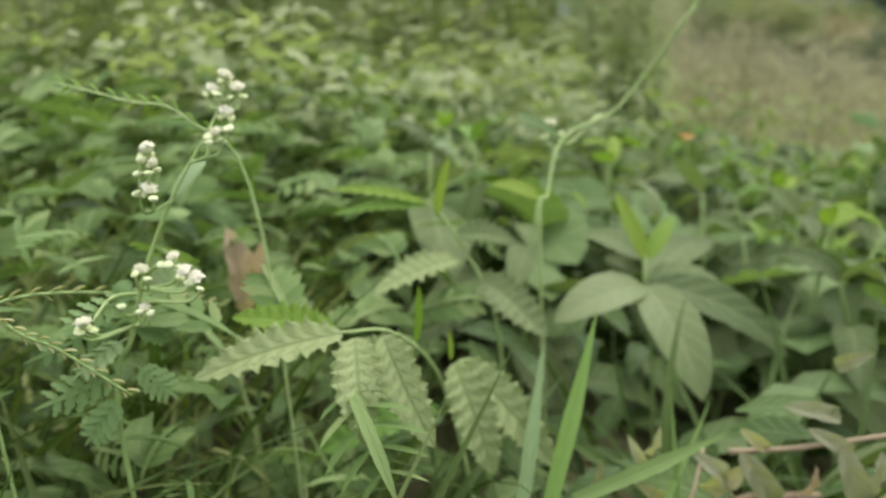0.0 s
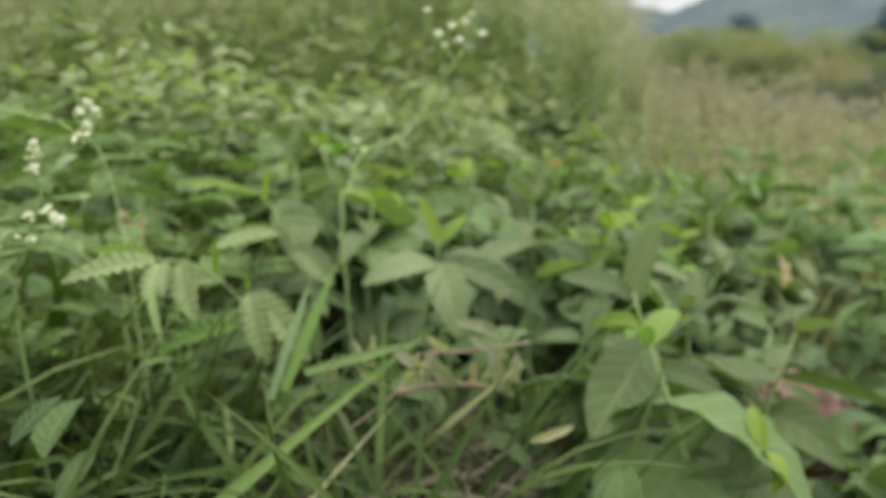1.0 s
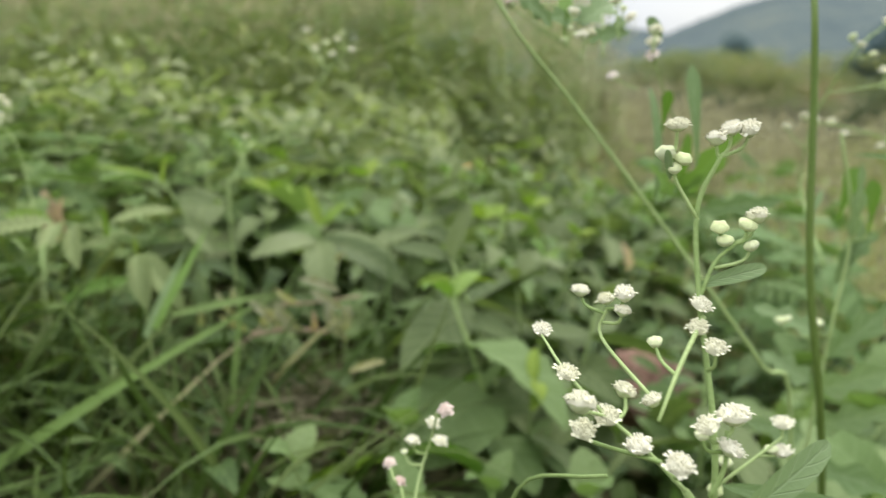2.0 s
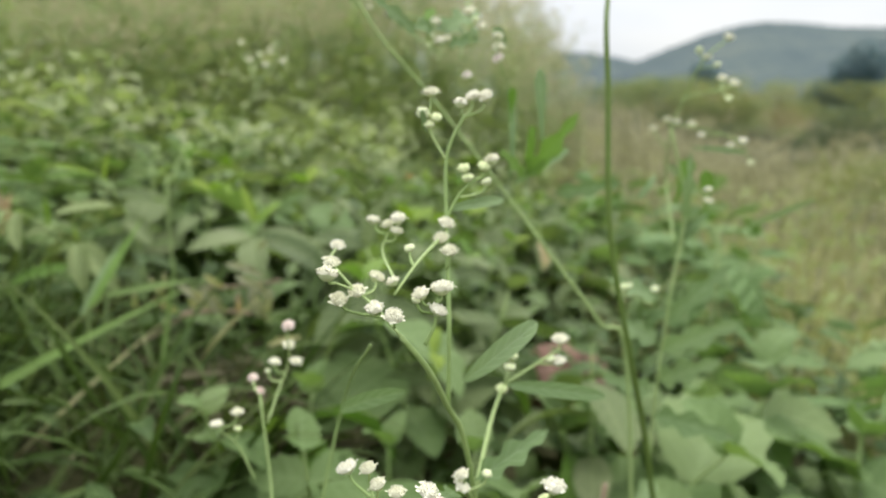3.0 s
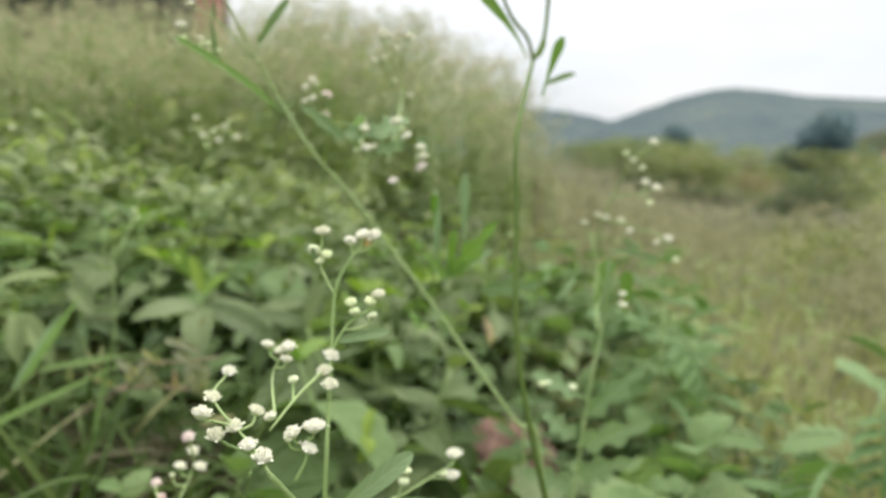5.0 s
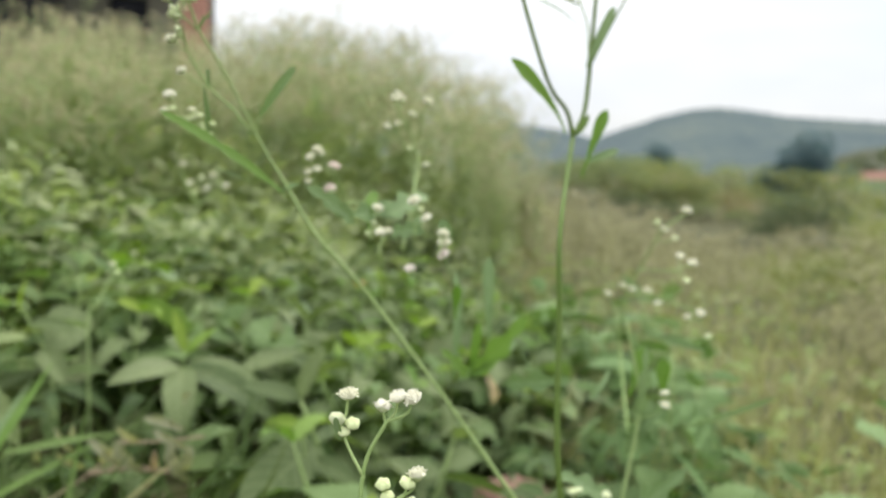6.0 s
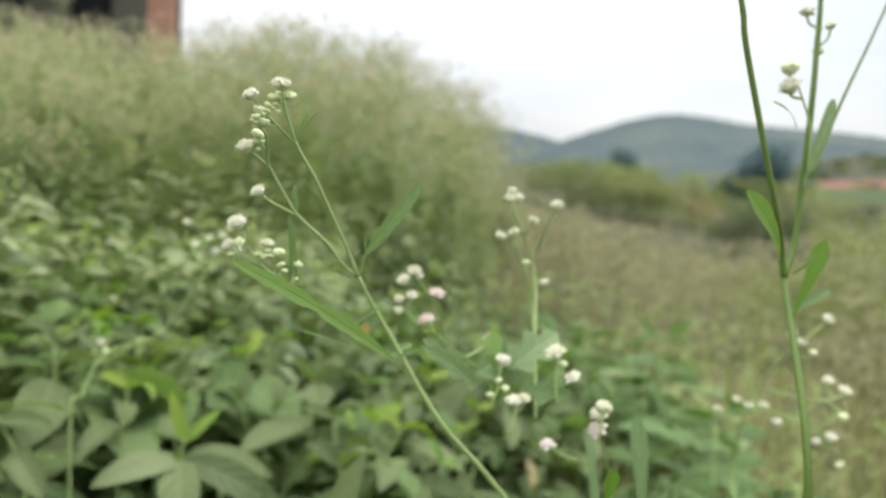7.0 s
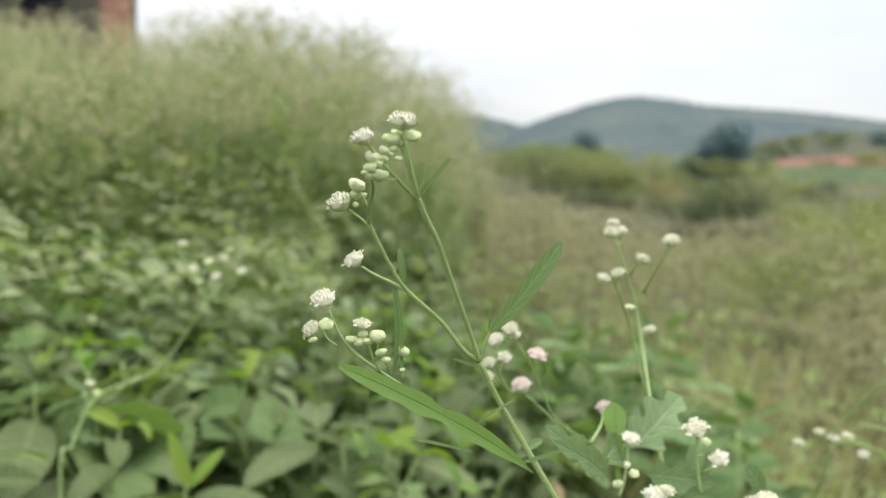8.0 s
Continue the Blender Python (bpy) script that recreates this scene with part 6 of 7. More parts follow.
plant = flowering_weed("slender weed crowded with small white button flowers")
stalk(plant, 1.63, 1.12, root(0.223, -0.064), (0.2234, -0.0643, 0.1903), (0.2214, -0.0711, 0.2275), (0.2180, -0.0819, 0.2523), (0.2145, -0.0903, 0.2633), (0.2105, -0.1020, 0.2765), (0.2051, -0.1062, 0.2855))
stalk(plant, 1.12, 0.77, (0.2145, -0.0903, 0.2633), (0.2151, -0.0887, 0.2834), (0.2152, -0.0773, 0.3048), (0.2158, -0.0724, 0.3194), (0.2202, -0.0703, 0.3284))
stalk(plant, 0.69, 0.52, (0.2158, -0.0730, 0.3175), (0.2120, -0.0716, 0.3247), (0.2118, -0.0712, 0.3291))
stalk(plant, 0.77, 0.60, (0.2152, -0.0773, 0.3048), (0.2186, -0.0744, 0.3103), (0.2222, -0.0735, 0.3132))
stalk(plant, 0.86, 0.60, (0.2153, -0.0798, 0.3022), (0.2087, -0.0895, 0.2973), (0.2035, -0.0972, 0.2918))
stalk(plant, 0.69, 0.52, (0.2040, -0.0934, 0.2931), (0.1996, -0.0721, 0.2963), (0.2012, -0.0692, 0.3009))
stalk(plant, 0.69, 0.52, (0.2051, -0.1062, 0.2855), (0.2005, -0.1016, 0.2896), (0.1958, -0.0980, 0.2928), (0.1918, -0.1024, 0.2960))
stalk(plant, 0.60, 0.43, (0.1958, -0.0980, 0.2928), (0.1902, -0.0937, 0.2985), (0.1886, -0.0743, 0.2977))
stalk(plant, 0.86, 0.60, (0.2098, -0.1027, 0.2824), (0.2120, -0.1018, 0.2867), (0.2125, -0.1005, 0.2917))
stalk(plant, 1.38, 0.95, (0.2213, -0.0718, 0.2326), (0.2268, -0.0546, 0.2439), (0.2310, -0.0476, 0.2517))
stalk(plant, 0.77, 0.60, (0.2310, -0.0476, 0.2517), (0.2414, -0.0433, 0.2565), (0.2484, -0.0398, 0.2594))
stalk(plant, 0.52, 0.43, (0.2310, -0.0476, 0.2517), (0.2335, -0.0449, 0.2569))
stalk(plant, 1.03, 0.77, root(0.164, -0.060), (0.1644, -0.0600, 0.1906), (0.1618, -0.0448, 0.2176), (0.1594, -0.0393, 0.2413), (0.1581, -0.0355, 0.2466))
stalk(plant, 0.69, 0.52, (0.1606, -0.0384, 0.2381), (0.1627, -0.0284, 0.2454), (0.1655, -0.0254, 0.2529), (0.1678, -0.0366, 0.2653))
stalk(plant, 0.69, 0.52, (0.1566, -0.0424, 0.2218), (0.1522, -0.0421, 0.2327), (0.1476, -0.0432, 0.2382))
stalk(plant, 1.03, 0.77, root(0.173, -0.058), (0.1732, -0.0581, 0.1882), (0.1773, -0.0460, 0.2177), (0.1860, -0.0468, 0.2511), (0.1974, -0.0893, 0.2784))
stalk(plant, 1.03, 0.69, root(0.196, -0.099), (0.1959, -0.0986, 0.2227), (0.1961, -0.1030, 0.2400), (0.1989, -0.1087, 0.2511))
stalk(plant, 0.69, 0.52, (0.1961, -0.1030, 0.2400), (0.2070, -0.1175, 0.2539), (0.2099, -0.1219, 0.2586))
stalk(plant, 0.86, 0.69, (0.2240, -0.0742, 0.2238), (0.2196, -0.0827, 0.2367), (0.2177, -0.0881, 0.2440))
stalk(plant, 0.86, 0.69, (0.2281, -0.0853, 0.2204), (0.2347, -0.0906, 0.2360), (0.2382, -0.0932, 0.2436))
stalk(plant, 0.65, 0.56, (0.2008, -0.0693, 0.2998), (0.1980, -0.0652, 0.3002), (0.1971, -0.0640, 0.3022))
stalk(plant, 0.65, 0.56, (0.2009, -0.0689, 0.3006), (0.2031, -0.0710, 0.3015), (0.2037, -0.0717, 0.3038))
stalk(plant, 0.65, 0.56, (0.2003, -0.0702, 0.2984), (0.2025, -0.0722, 0.2990), (0.2032, -0.0726, 0.3009))
stalk(plant, 0.65, 0.56, (0.1918, -0.1026, 0.2960), (0.1910, -0.1042, 0.2965), (0.1907, -0.1046, 0.2980))
stalk(plant, 0.65, 0.56, (0.2023, -0.1039, 0.2887), (0.1938, -0.0963, 0.2882), (0.1918, -0.0984, 0.2909))
stalk(plant, 0.65, 0.56, (0.1967, -0.0978, 0.2919), (0.1990, -0.0947, 0.2923), (0.1996, -0.0922, 0.2941))
stalk(plant, 0.65, 0.56, (0.2038, -0.1052, 0.2872), (0.2039, -0.1063, 0.2876), (0.2039, -0.1069, 0.2894))
stalk(plant, 0.65, 0.56, (0.2124, -0.1006, 0.2901), (0.2100, -0.1018, 0.2907), (0.2092, -0.1018, 0.2926))
stalk(plant, 0.65, 0.56, (0.2126, -0.1005, 0.2909), (0.2134, -0.1000, 0.2914), (0.2136, -0.0999, 0.2933))
stalk(plant, 0.65, 0.56, (0.2121, -0.1010, 0.2886), (0.2093, -0.1022, 0.2895), (0.2083, -0.1023, 0.2914))
stalk(plant, 0.65, 0.56, (0.2149, -0.0840, 0.2943), (0.2155, -0.0854, 0.2956), (0.2156, -0.0855, 0.2983))
stalk(plant, 0.65, 0.56, (0.2077, -0.0907, 0.2964), (0.2069, -0.0853, 0.2967), (0.2065, -0.0827, 0.2985))
stalk(plant, 0.65, 0.56, (0.2115, -0.0715, 0.3288), (0.2121, -0.0709, 0.3303), (0.2123, -0.0708, 0.3333))
stalk(plant, 0.65, 0.56, (0.2199, -0.0703, 0.3280), (0.2196, -0.0700, 0.3287), (0.2193, -0.0700, 0.3307))
stalk(plant, 0.65, 0.56, (0.2199, -0.0703, 0.3280), (0.2217, -0.0694, 0.3295), (0.2223, -0.0690, 0.3323))
stalk(plant, 0.65, 0.56, (0.2199, -0.0703, 0.3280), (0.2240, -0.0693, 0.3294), (0.2253, -0.0690, 0.3321))
stalk(plant, 0.65, 0.56, (0.2220, -0.0734, 0.3132), (0.2202, -0.0729, 0.3137), (0.2196, -0.0729, 0.3156))
stalk(plant, 0.65, 0.56, (0.2220, -0.0734, 0.3132), (0.2238, -0.0731, 0.3138), (0.2244, -0.0729, 0.3159))
stalk(plant, 0.65, 0.56, (0.2220, -0.0734, 0.3132), (0.2253, -0.0722, 0.3146), (0.2264, -0.0718, 0.3173))
stalk(plant, 0.65, 0.56, (0.2183, -0.0750, 0.3094), (0.2234, -0.0738, 0.3102), (0.2250, -0.0735, 0.3123))
stalk(plant, 0.65, 0.56, (0.2480, -0.0396, 0.2596), (0.2486, -0.0387, 0.2598), (0.2487, -0.0383, 0.2614))
stalk(plant, 0.65, 0.56, (0.2413, -0.0433, 0.2563), (0.2463, -0.0410, 0.2551), (0.2479, -0.0402, 0.2553))
stalk(plant, 0.65, 0.56, (0.2329, -0.0456, 0.2563), (0.2336, -0.0452, 0.2568), (0.2338, -0.0451, 0.2587))
stalk(plant, 0.65, 0.56, (0.1670, -0.0326, 0.2630), (0.1675, -0.0344, 0.2643), (0.1694, -0.0431, 0.2692))
stalk(plant, 0.65, 0.56, (0.1640, -0.0252, 0.2489), (0.1616, -0.0247, 0.2492), (0.1607, -0.0241, 0.2516))
stalk(plant, 0.65, 0.56, (0.1632, -0.0266, 0.2466), (0.1601, -0.0269, 0.2471), (0.1587, -0.0256, 0.2492))
stalk(plant, 0.65, 0.56, (0.1583, -0.0357, 0.2464), (0.1568, -0.0352, 0.2474), (0.1555, -0.0318, 0.2494))
stalk(plant, 0.65, 0.56, (0.1480, -0.0429, 0.2386), (0.1514, -0.0415, 0.2395), (0.1526, -0.0410, 0.2421))
stalk(plant, 0.65, 0.56, (0.1504, -0.0421, 0.2345), (0.1520, -0.0419, 0.2350), (0.1525, -0.0418, 0.2373))
stalk(plant, 0.65, 0.56, (0.1984, -0.1082, 0.2512), (0.1938, -0.1010, 0.2510), (0.1920, -0.0992, 0.2533))
stalk(plant, 0.65, 0.56, (0.1984, -0.1082, 0.2512), (0.1977, -0.1068, 0.2534), (0.1975, -0.1077, 0.2574))
stalk(plant, 0.65, 0.56, (0.1984, -0.1082, 0.2512), (0.1992, -0.1089, 0.2522), (0.1995, -0.1098, 0.2548))
stalk(plant, 0.65, 0.56, (0.2056, -0.1157, 0.2518), (0.2041, -0.1140, 0.2525), (0.2036, -0.1142, 0.2553))
stalk(plant, 0.65, 0.56, (0.2021, -0.1111, 0.2477), (0.2007, -0.1116, 0.2482), (0.2003, -0.1124, 0.2507))
stalk(plant, 0.65, 0.56, (0.2191, -0.0845, 0.2394), (0.2226, -0.0843, 0.2409), (0.2235, -0.0845, 0.2433))
head(plant, (0.1971, -0.0640, 0.3028), 4.8, "open")
head(plant, (0.2010, -0.0684, 0.3024), 4.3, "open")
head(plant, (0.2037, -0.0717, 0.3043), 5.1, "open")
head(plant, (0.2032, -0.0726, 0.3014), 4.3, "open")
head(plant, (0.1888, -0.0726, 0.2982), 4.6, "open")
head(plant, (0.1903, -0.0941, 0.2986), 4.8, "open")
head(plant, (0.1907, -0.1044, 0.2984), 6.0, "open")
head(plant, (0.1920, -0.0991, 0.2916), 5.1, "open")
head(plant, (0.1957, -0.0974, 0.2929), 5.3, "open")
head(plant, (0.1996, -0.0918, 0.2945), 5.1, "open")
head(plant, (0.2031, -0.0946, 0.2941), 4.3, "open")
head(plant, (0.1996, -0.1015, 0.2902), 5.1, "open")
head(plant, (0.2039, -0.1069, 0.2899), 5.3, "open")
head(plant, (0.2092, -0.1017, 0.2931), 4.9, "open")
head(plant, (0.2136, -0.0999, 0.2938), 6.6, "open")
head(plant, (0.2127, -0.1019, 0.2896), 5.1, "open")
head(plant, (0.2083, -0.1021, 0.2919), 3.0, "bud")
head(plant, (0.2152, -0.0787, 0.3041), 4.9, "open")
head(plant, (0.2138, -0.0818, 0.3010), 4.6, "open")
head(plant, (0.2156, -0.0855, 0.2988), 4.9, "open")
head(plant, (0.2065, -0.0825, 0.2990), 3.7, "bud")
head(plant, (0.2123, -0.0708, 0.3339), 5.1, "open")
head(plant, (0.2103, -0.0714, 0.3292), 5.1, "bud")
head(plant, (0.2133, -0.0714, 0.3281), 4.6, "bud")
head(plant, (0.2116, -0.0716, 0.3266), 4.1, "bud")
head(plant, (0.2193, -0.0700, 0.3313), 4.8, "open")
head(plant, (0.2222, -0.0690, 0.3329), 4.8, "open")
head(plant, (0.2252, -0.0690, 0.3327), 5.1, "open")
head(plant, (0.2196, -0.0729, 0.3162), 4.6, "bud")
head(plant, (0.2205, -0.0732, 0.3139), 4.3, "bud")
head(plant, (0.2244, -0.0729, 0.3165), 4.8, "bud")
head(plant, (0.2264, -0.0718, 0.3179), 4.9, "open")
head(plant, (0.2250, -0.0735, 0.3129), 3.9, "bud")
head(plant, (0.2487, -0.0383, 0.2620), 6.2, "open")
head(plant, (0.2479, -0.0402, 0.2558), 6.2, "open")
head(plant, (0.2452, -0.0409, 0.2568), 4.6, "bud")
head(plant, (0.2338, -0.0451, 0.2593), 5.1, "bud")
head(plant, (0.2332, -0.0452, 0.2562), 4.8, "bud")
head(plant, (0.2305, -0.0475, 0.2506), 5.1, "bud")
head(plant, (0.1701, -0.0459, 0.2706), 4.8, "faded")
head(plant, (0.1665, -0.0292, 0.2595), 4.3, "open")
head(plant, (0.1679, -0.0269, 0.2533), 4.8, "open")
head(plant, (0.1607, -0.0241, 0.2523), 4.8, "open")
head(plant, (0.1586, -0.0253, 0.2498), 2.7, "bud")
head(plant, (0.1553, -0.0311, 0.2499), 4.1, "faded")
head(plant, (0.1580, -0.0346, 0.2468), 4.1, "faded")
head(plant, (0.1466, -0.0427, 0.2399), 5.3, "open")
head(plant, (0.1525, -0.0410, 0.2428), 4.9, "open")
head(plant, (0.1524, -0.0418, 0.2380), 3.5, "bud")
head(plant, (0.1920, -0.0995, 0.2540), 6.0, "open")
head(plant, (0.1975, -0.1080, 0.2581), 4.6, "open")
head(plant, (0.1995, -0.1100, 0.2555), 4.8, "open")
head(plant, (0.2036, -0.1144, 0.2560), 4.9, "open")
head(plant, (0.2003, -0.1126, 0.2514), 6.0, "open")
head(plant, (0.2099, -0.1214, 0.2600), 5.3, "open")
head(plant, (0.2084, -0.1193, 0.2552), 4.8, "open")
head(plant, (0.2119, -0.1219, 0.2578), 4.1, "faded")
head(plant, (0.2172, -0.0880, 0.2454), 4.8, "open")
head(plant, (0.2174, -0.0876, 0.2422), 4.6, "open")
head(plant, (0.2235, -0.0847, 0.2439), 3.7, "bud")
head(plant, (0.2383, -0.0937, 0.2450), 6.7, "open")
head(plant, (0.2351, -0.0930, 0.2394), 5.1, "open")
head(plant, (0.2362, -0.0914, 0.2408), 4.1, "bud")
leaf(plant, (0.2180, -0.0891, 0.2688), (0.2354, -0.0844, 0.2812), 6.0, "lance")
leaf(plant, (0.2319, -0.0479, 0.2518), (0.2565, -0.0642, 0.2541), 5.2, "lance")
leaf(plant, (0.2151, -0.0761, 0.3066), (0.2293, -0.0695, 0.3078), 3.4, "lance")
leaf(plant, (0.1834, -0.0435, 0.2434), (0.2047, -0.0789, 0.2630), 5.2, "lance")
leaf(plant, (0.2212, -0.0711, 0.2347), (0.2416, -0.0630, 0.2446), 6.9, "lobe")
leaf(plant, (0.2157, -0.0817, 0.2380), (0.2094, -0.1002, 0.2419), 5.2, "lobe")
leaf(plant, (0.2224, -0.0723, 0.2267), (0.2357, -0.0876, 0.2206), 6.9, "lobe")
leaf(plant, (0.2111, -0.0716, 0.3246), (0.2101, -0.0730, 0.3299), 1.7, "lance")

plant = flowering_weed("weed leaning over low leaves with pale flower cluster")
stalk(plant, 1.58, 1.26, root(0.025, 0.273), (0.0254, 0.2729, 0.2696), (0.0293, 0.2790, 0.2850), (0.0375, 0.2910, 0.3047), (0.0627, 0.3082, 0.3137), (0.0893, 0.2993, 0.3506))
stalk(plant, 0.95, 0.63, (0.0893, 0.2993, 0.3506), (0.0752, 0.3120, 0.3703), (0.0752, 0.3141, 0.3787))
stalk(plant, 0.95, 0.63, (0.0893, 0.2993, 0.3506), (0.0967, 0.3092, 0.3590), (0.1032, 0.3103, 0.3646))
stalk(plant, 1.05, 0.84, (0.0541, 0.3059, 0.3111), (0.0395, 0.2952, 0.3015), (0.0343, 0.2951, 0.3079))
stalk(plant, 0.79, 0.68, (0.0803, 0.3074, 0.3634), (0.0805, 0.3099, 0.3635), (0.0806, 0.3109, 0.3650))
stalk(plant, 0.79, 0.68, (0.0803, 0.3074, 0.3634), (0.0864, 0.3102, 0.3654), (0.0883, 0.3112, 0.3689))
stalk(plant, 0.79, 0.68, (0.1029, 0.3101, 0.3647), (0.0977, 0.3109, 0.3670), (0.0961, 0.3112, 0.3707))
stalk(plant, 0.79, 0.68, (0.0996, 0.3096, 0.3617), (0.1037, 0.3099, 0.3621), (0.1051, 0.3101, 0.3640))
stalk(plant, 0.79, 0.68, (0.0849, 0.3030, 0.3568), (0.0840, 0.3081, 0.3570), (0.0837, 0.3097, 0.3586))
stalk(plant, 0.79, 0.68, (0.0963, 0.3091, 0.3587), (0.0933, 0.3096, 0.3593), (0.0922, 0.3098, 0.3612))
stalk(plant, 0.79, 0.68, (0.1029, 0.3101, 0.3647), (0.1002, 0.3114, 0.3690), (0.0992, 0.3119, 0.3747))
stalk(plant, 0.79, 0.68, (0.0351, 0.2954, 0.3065), (0.0337, 0.2957, 0.3070), (0.0333, 0.2958, 0.3093))
stalk(plant, 0.79, 0.68, (0.0360, 0.2886, 0.3011), (0.0322, 0.2934, 0.3019), (0.0309, 0.2951, 0.3043))
head(plant, (0.0752, 0.3138, 0.3784), 6.7, "open")
head(plant, (0.0806, 0.3109, 0.3656), 6.7, "open")
head(plant, (0.0883, 0.3112, 0.3694), 6.3, "bud")
head(plant, (0.0961, 0.3112, 0.3713), 6.7, "open")
head(plant, (0.1051, 0.3101, 0.3646), 6.3, "open")
head(plant, (0.0837, 0.3097, 0.3592), 6.3, "bud")
head(plant, (0.0922, 0.3098, 0.3618), 6.3, "open")
head(plant, (0.0992, 0.3119, 0.3753), 5.7, "bud")
head(plant, (0.0333, 0.2958, 0.3100), 6.7, "open")
head(plant, (0.0361, 0.2950, 0.3055), 5.9, "bud")
head(plant, (0.0309, 0.2951, 0.3049), 5.2, "bud")
leaf(plant, (0.0375, 0.2910, 0.3047), (0.0207, 0.2978, 0.3142), 4.2, "lance")
leaf(plant, (0.0261, 0.2833, 0.2902), (0.0407, 0.2865, 0.2839), 6.3, "lobe")

plant = flowering_weed("young weed beside grass with cream buds and ferny leaves")
stalk(plant, 1.26, 0.73, root(-0.086, 0.157), (-0.0860, 0.1566, 0.2627), (-0.0805, 0.1602, 0.2846), (-0.0750, 0.1627, 0.3012), (-0.0675, 0.1673, 0.3167), (-0.0605, 0.1742, 0.3285))
stalk(plant, 0.63, 0.47, (-0.0605, 0.1742, 0.3285), (-0.0584, 0.1778, 0.3334), (-0.0565, 0.1806, 0.3396))
stalk(plant, 0.53, 0.42, (-0.0686, 0.1663, 0.3146), (-0.0725, 0.1599, 0.3136), (-0.0712, 0.1595, 0.3239), (-0.0692, 0.1615, 0.3280))
stalk(plant, 0.84, 0.53, (-0.0761, 0.1628, 0.2981), (-0.0698, 0.1596, 0.3021), (-0.0647, 0.1558, 0.3010))
stalk(plant, 0.84, 0.63, (-0.0783, 0.1630, 0.2939), (-0.0823, 0.1577, 0.2950), (-0.0832, 0.1495, 0.2928))
stalk(plant, 0.79, 0.68, (-0.0578, 0.1789, 0.3354), (-0.0590, 0.1795, 0.3357), (-0.0595, 0.1798, 0.3377))
stalk(plant, 0.79, 0.68, (-0.0578, 0.1789, 0.3354), (-0.0546, 0.1798, 0.3357), (-0.0536, 0.1801, 0.3377))
stalk(plant, 0.79, 0.68, (-0.0614, 0.1717, 0.3266), (-0.0588, 0.1726, 0.3266), (-0.0582, 0.1733, 0.3283))
stalk(plant, 0.79, 0.68, (-0.0614, 0.1717, 0.3266), (-0.0570, 0.1735, 0.3267), (-0.0556, 0.1745, 0.3286))
stalk(plant, 0.79, 0.68, (-0.0759, 0.1626, 0.2981), (-0.0751, 0.1599, 0.2983), (-0.0748, 0.1589, 0.3004))
stalk(plant, 0.79, 0.68, (-0.0769, 0.1621, 0.2953), (-0.0657, 0.1576, 0.2961), (-0.0618, 0.1562, 0.2987))
stalk(plant, 0.79, 0.68, (-0.0796, 0.1605, 0.2869), (-0.0843, 0.1508, 0.2877), (-0.0858, 0.1475, 0.2903))
stalk(plant, 0.79, 0.68, (-0.0786, 0.1611, 0.2896), (-0.0801, 0.1586, 0.2901), (-0.0806, 0.1578, 0.2920))
stalk(plant, 0.79, 0.68, (-0.0796, 0.1605, 0.2869), (-0.0772, 0.1601, 0.2881), (-0.0763, 0.1599, 0.2910))
stalk(plant, 0.79, 0.68, (-0.0578, 0.1789, 0.3354), (-0.0566, 0.1820, 0.3361), (-0.0562, 0.1830, 0.3386))
stalk(plant, 0.79, 0.68, (-0.0584, 0.1780, 0.3336), (-0.0604, 0.1788, 0.3342), (-0.0611, 0.1794, 0.3365))
stalk(plant, 0.79, 0.68, (-0.0588, 0.1775, 0.3327), (-0.0565, 0.1802, 0.3331), (-0.0558, 0.1812, 0.3352))
stalk(plant, 0.79, 0.68, (-0.0588, 0.1775, 0.3327), (-0.0544, 0.1800, 0.3332), (-0.0529, 0.1808, 0.3354))
stalk(plant, 0.79, 0.68, (-0.0607, 0.1734, 0.3285), (-0.0564, 0.1760, 0.3287), (-0.0550, 0.1770, 0.3307))
stalk(plant, 0.79, 0.68, (-0.0635, 0.1694, 0.3228), (-0.0604, 0.1707, 0.3236), (-0.0595, 0.1716, 0.3261))
stalk(plant, 0.79, 0.68, (-0.0635, 0.1694, 0.3228), (-0.0589, 0.1732, 0.3235), (-0.0575, 0.1750, 0.3259))
stalk(plant, 0.79, 0.68, (-0.0719, 0.1598, 0.3186), (-0.0699, 0.1589, 0.3195), (-0.0692, 0.1585, 0.3220))
stalk(plant, 0.79, 0.68, (-0.0719, 0.1598, 0.3186), (-0.0697, 0.1623, 0.3194), (-0.0690, 0.1630, 0.3218))
stalk(plant, 0.79, 0.68, (-0.0721, 0.1607, 0.3137), (-0.0695, 0.1583, 0.3143), (-0.0686, 0.1574, 0.3165))
stalk(plant, 0.79, 0.68, (-0.0769, 0.1621, 0.2953), (-0.0756, 0.1576, 0.2968), (-0.0752, 0.1560, 0.3001))
stalk(plant, 0.79, 0.68, (-0.0769, 0.1621, 0.2953), (-0.0740, 0.1583, 0.2961), (-0.0730, 0.1569, 0.2986))
stalk(plant, 0.79, 0.68, (-0.0769, 0.1621, 0.2953), (-0.0695, 0.1611, 0.2965), (-0.0670, 0.1606, 0.2995))
stalk(plant, 0.79, 0.68, (-0.0769, 0.1621, 0.2953), (-0.0690, 0.1595, 0.2958), (-0.0663, 0.1587, 0.2979))
stalk(plant, 0.79, 0.68, (-0.0769, 0.1621, 0.2953), (-0.0669, 0.1578, 0.2953), (-0.0636, 0.1564, 0.2972))
stalk(plant, 0.79, 0.68, (-0.0769, 0.1621, 0.2953), (-0.0664, 0.1571, 0.2955), (-0.0628, 0.1554, 0.2976))
stalk(plant, 0.79, 0.68, (-0.0778, 0.1616, 0.2925), (-0.0649, 0.1563, 0.2935), (-0.0606, 0.1546, 0.2963))
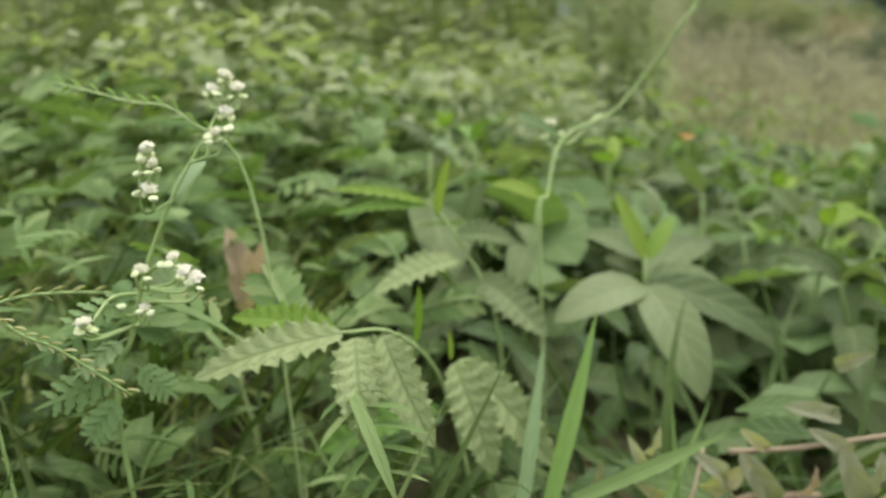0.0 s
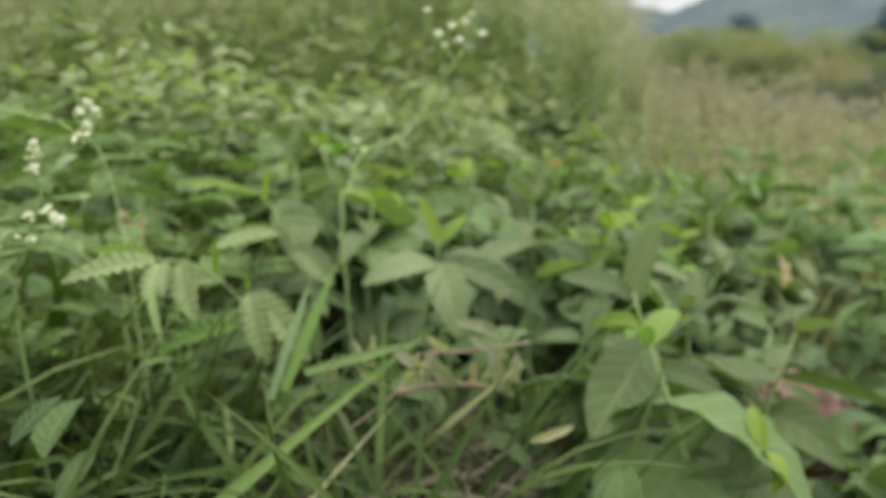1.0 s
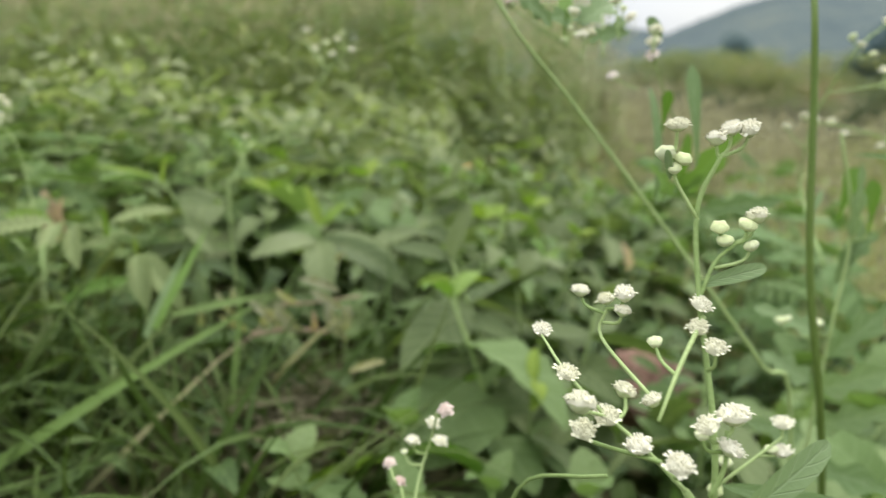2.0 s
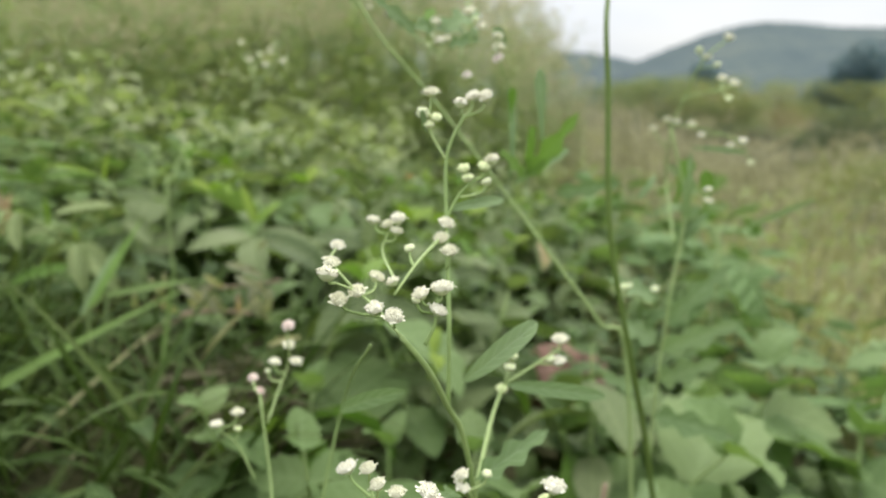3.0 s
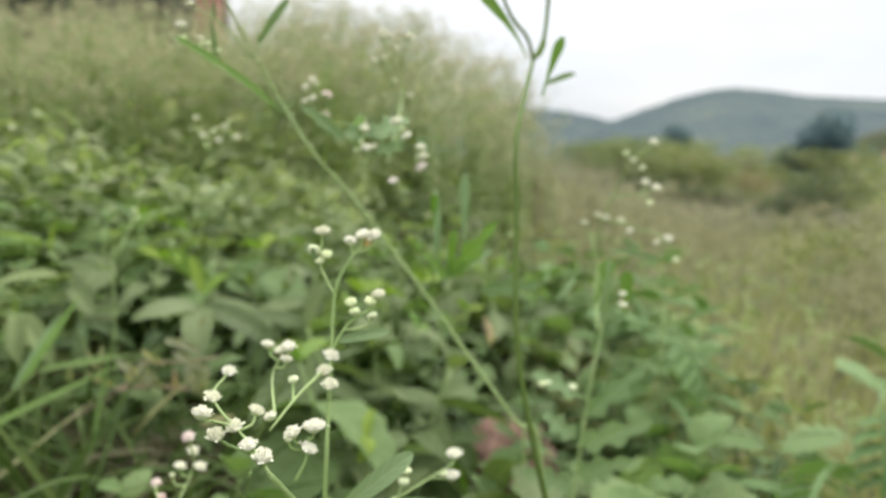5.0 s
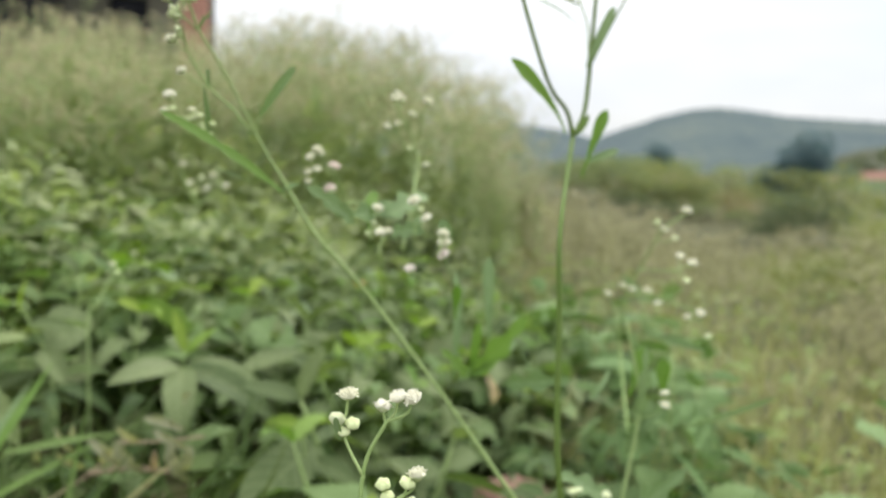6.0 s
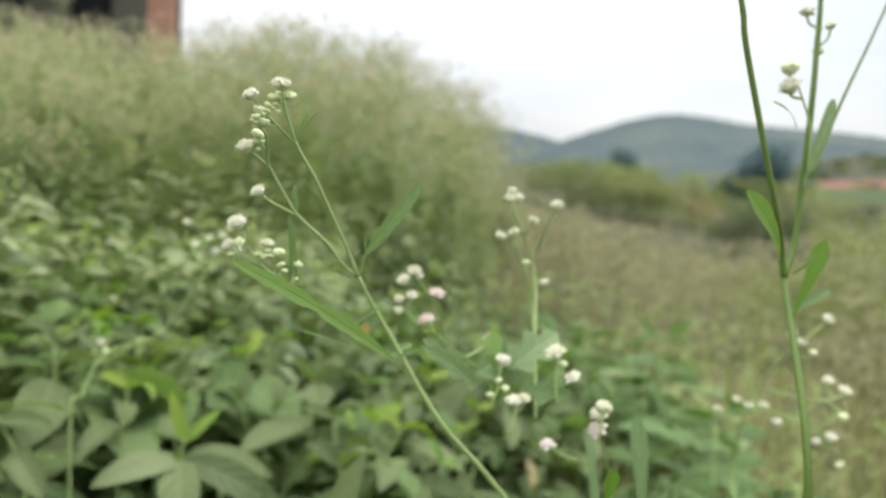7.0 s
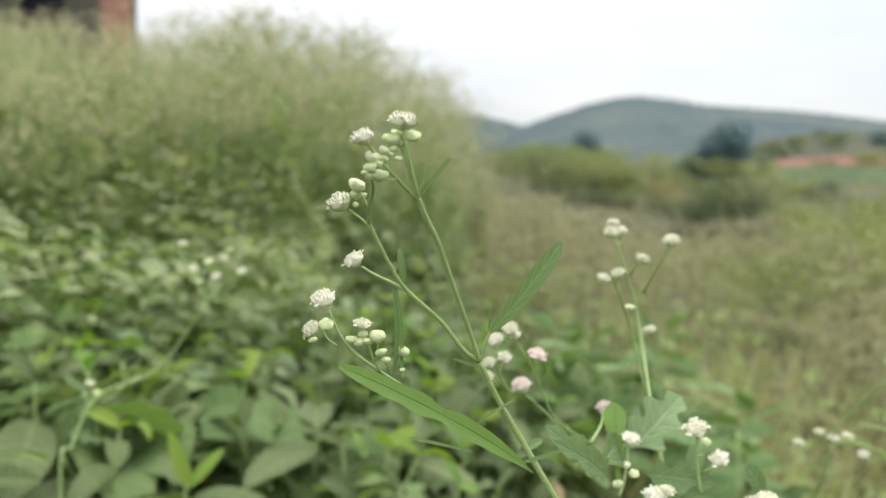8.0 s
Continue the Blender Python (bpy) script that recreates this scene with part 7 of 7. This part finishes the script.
stalk(plant, 0.79, 0.68, (-0.0796, 0.1605, 0.2869), (-0.0848, 0.1522, 0.2879), (-0.0866, 0.1494, 0.2906))
stalk(plant, 0.79, 0.68, (-0.0796, 0.1605, 0.2869), (-0.0838, 0.1532, 0.2877), (-0.0853, 0.1506, 0.2902))
stalk(plant, 0.79, 0.68, (-0.0796, 0.1605, 0.2869), (-0.0771, 0.1579, 0.2880), (-0.0763, 0.1569, 0.2908))
stalk(plant, 0.79, 0.68, (-0.0796, 0.1605, 0.2869), (-0.0754, 0.1579, 0.2878), (-0.0738, 0.1569, 0.2905))
head(plant, (-0.0563, 0.1808, 0.3412), 5.4, "open")
head(plant, (-0.0595, 0.1798, 0.3384), 4.3, "open")
head(plant, (-0.0536, 0.1801, 0.3383), 4.7, "open")
head(plant, (-0.0564, 0.1778, 0.3328), 4.9, "open")
head(plant, (-0.0583, 0.1735, 0.3289), 4.1, "open")
head(plant, (-0.0556, 0.1747, 0.3292), 4.1, "bud")
head(plant, (-0.0596, 0.1722, 0.3279), 3.6, "bud")
head(plant, (-0.0697, 0.1612, 0.3277), 4.7, "open")
head(plant, (-0.0711, 0.1605, 0.3254), 3.6, "bud")
head(plant, (-0.0687, 0.1603, 0.3244), 3.9, "open")
head(plant, (-0.0721, 0.1597, 0.3225), 3.2, "bud")
head(plant, (-0.0699, 0.1590, 0.3193), 4.3, "open")
head(plant, (-0.0727, 0.1587, 0.3183), 3.2, "bud")
head(plant, (-0.0748, 0.1588, 0.3010), 4.3, "open")
head(plant, (-0.0676, 0.1598, 0.3032), 3.9, "open")
head(plant, (-0.0642, 0.1562, 0.3008), 4.3, "open")
head(plant, (-0.0618, 0.1561, 0.2993), 4.5, "open")
head(plant, (-0.0703, 0.1592, 0.3016), 3.2, "bud")
head(plant, (-0.0846, 0.1480, 0.2930), 4.7, "open")
head(plant, (-0.0857, 0.1475, 0.2909), 3.6, "bud")
head(plant, (-0.0832, 0.1487, 0.2909), 3.4, "bud")
head(plant, (-0.0806, 0.1578, 0.2927), 3.2, "bud")
head(plant, (-0.0763, 0.1599, 0.2916), 3.4, "open")
head(plant, (-0.0572, 0.1798, 0.3400), 2.7, "bud")
head(plant, (-0.0562, 0.1830, 0.3392), 3.3, "bud")
head(plant, (-0.0611, 0.1795, 0.3371), 2.8, "bud")
head(plant, (-0.0580, 0.1775, 0.3372), 3.4, "bud")
head(plant, (-0.0558, 0.1812, 0.3358), 2.8, "bud")
head(plant, (-0.0529, 0.1809, 0.3360), 3.4, "bud")
head(plant, (-0.0580, 0.1779, 0.3317), 3.2, "bud")
head(plant, (-0.0551, 0.1771, 0.3314), 2.7, "bud")
head(plant, (-0.0595, 0.1717, 0.3267), 2.9, "bud")
head(plant, (-0.0576, 0.1752, 0.3265), 3.4, "bud")
head(plant, (-0.0712, 0.1613, 0.3261), 3.0, "bud")
head(plant, (-0.0696, 0.1627, 0.3260), 2.6, "bud")
head(plant, (-0.0692, 0.1584, 0.3226), 3.1, "bud")
head(plant, (-0.0690, 0.1630, 0.3224), 2.8, "bud")
head(plant, (-0.0715, 0.1594, 0.3179), 2.8, "bud")
head(plant, (-0.0686, 0.1574, 0.3172), 3.1, "bud")
head(plant, (-0.0752, 0.1560, 0.3007), 2.8, "bud")
head(plant, (-0.0730, 0.1569, 0.2992), 2.9, "bud")
head(plant, (-0.0676, 0.1566, 0.3023), 3.2, "bud")
head(plant, (-0.0670, 0.1606, 0.3001), 3.5, "bud")
head(plant, (-0.0663, 0.1586, 0.2985), 3.3, "bud")
head(plant, (-0.0636, 0.1564, 0.2978), 3.3, "bud")
head(plant, (-0.0628, 0.1554, 0.2982), 2.7, "bud")
head(plant, (-0.0606, 0.1545, 0.2969), 2.6, "bud")
head(plant, (-0.0866, 0.1494, 0.2912), 2.9, "bud")
head(plant, (-0.0853, 0.1506, 0.2908), 3.0, "bud")
head(plant, (-0.0763, 0.1569, 0.2915), 2.8, "bud")
head(plant, (-0.0738, 0.1569, 0.2911), 3.0, "bud")
leaf(plant, (-0.0686, 0.1663, 0.3146), (-0.0655, 0.1828, 0.3205), 4.2, "lance")
leaf(plant, (-0.0783, 0.1630, 0.2939), (-0.0904, 0.1464, 0.2928), 5.2, "fern")
leaf(plant, (-0.0805, 0.1602, 0.2846), (-0.0896, 0.1467, 0.2824), 5.8, "fern")
leaf(plant, (-0.0816, 0.1594, 0.2783), (-0.0704, 0.1547, 0.2708), 5.2, "fern")
leaf(plant, (-0.0827, 0.1594, 0.2762), (-0.0948, 0.1416, 0.2772), 6.3, "fern")
leaf(plant, (-0.0815, 0.1601, 0.2856), (-0.0746, 0.1699, 0.2814), 4.7, "fern")
leaf(plant, (-0.0838, 0.1585, 0.2710), (-0.0921, 0.1493, 0.2627), 5.8, "fern")
leaf(plant, (-0.0783, 0.1620, 0.2918), (-0.0919, 0.1733, 0.2951), 4.2, "fern")
leaf(plant, (-0.0794, 0.1611, 0.2887), (-0.1020, 0.1486, 0.2846), 5.2, "fern")
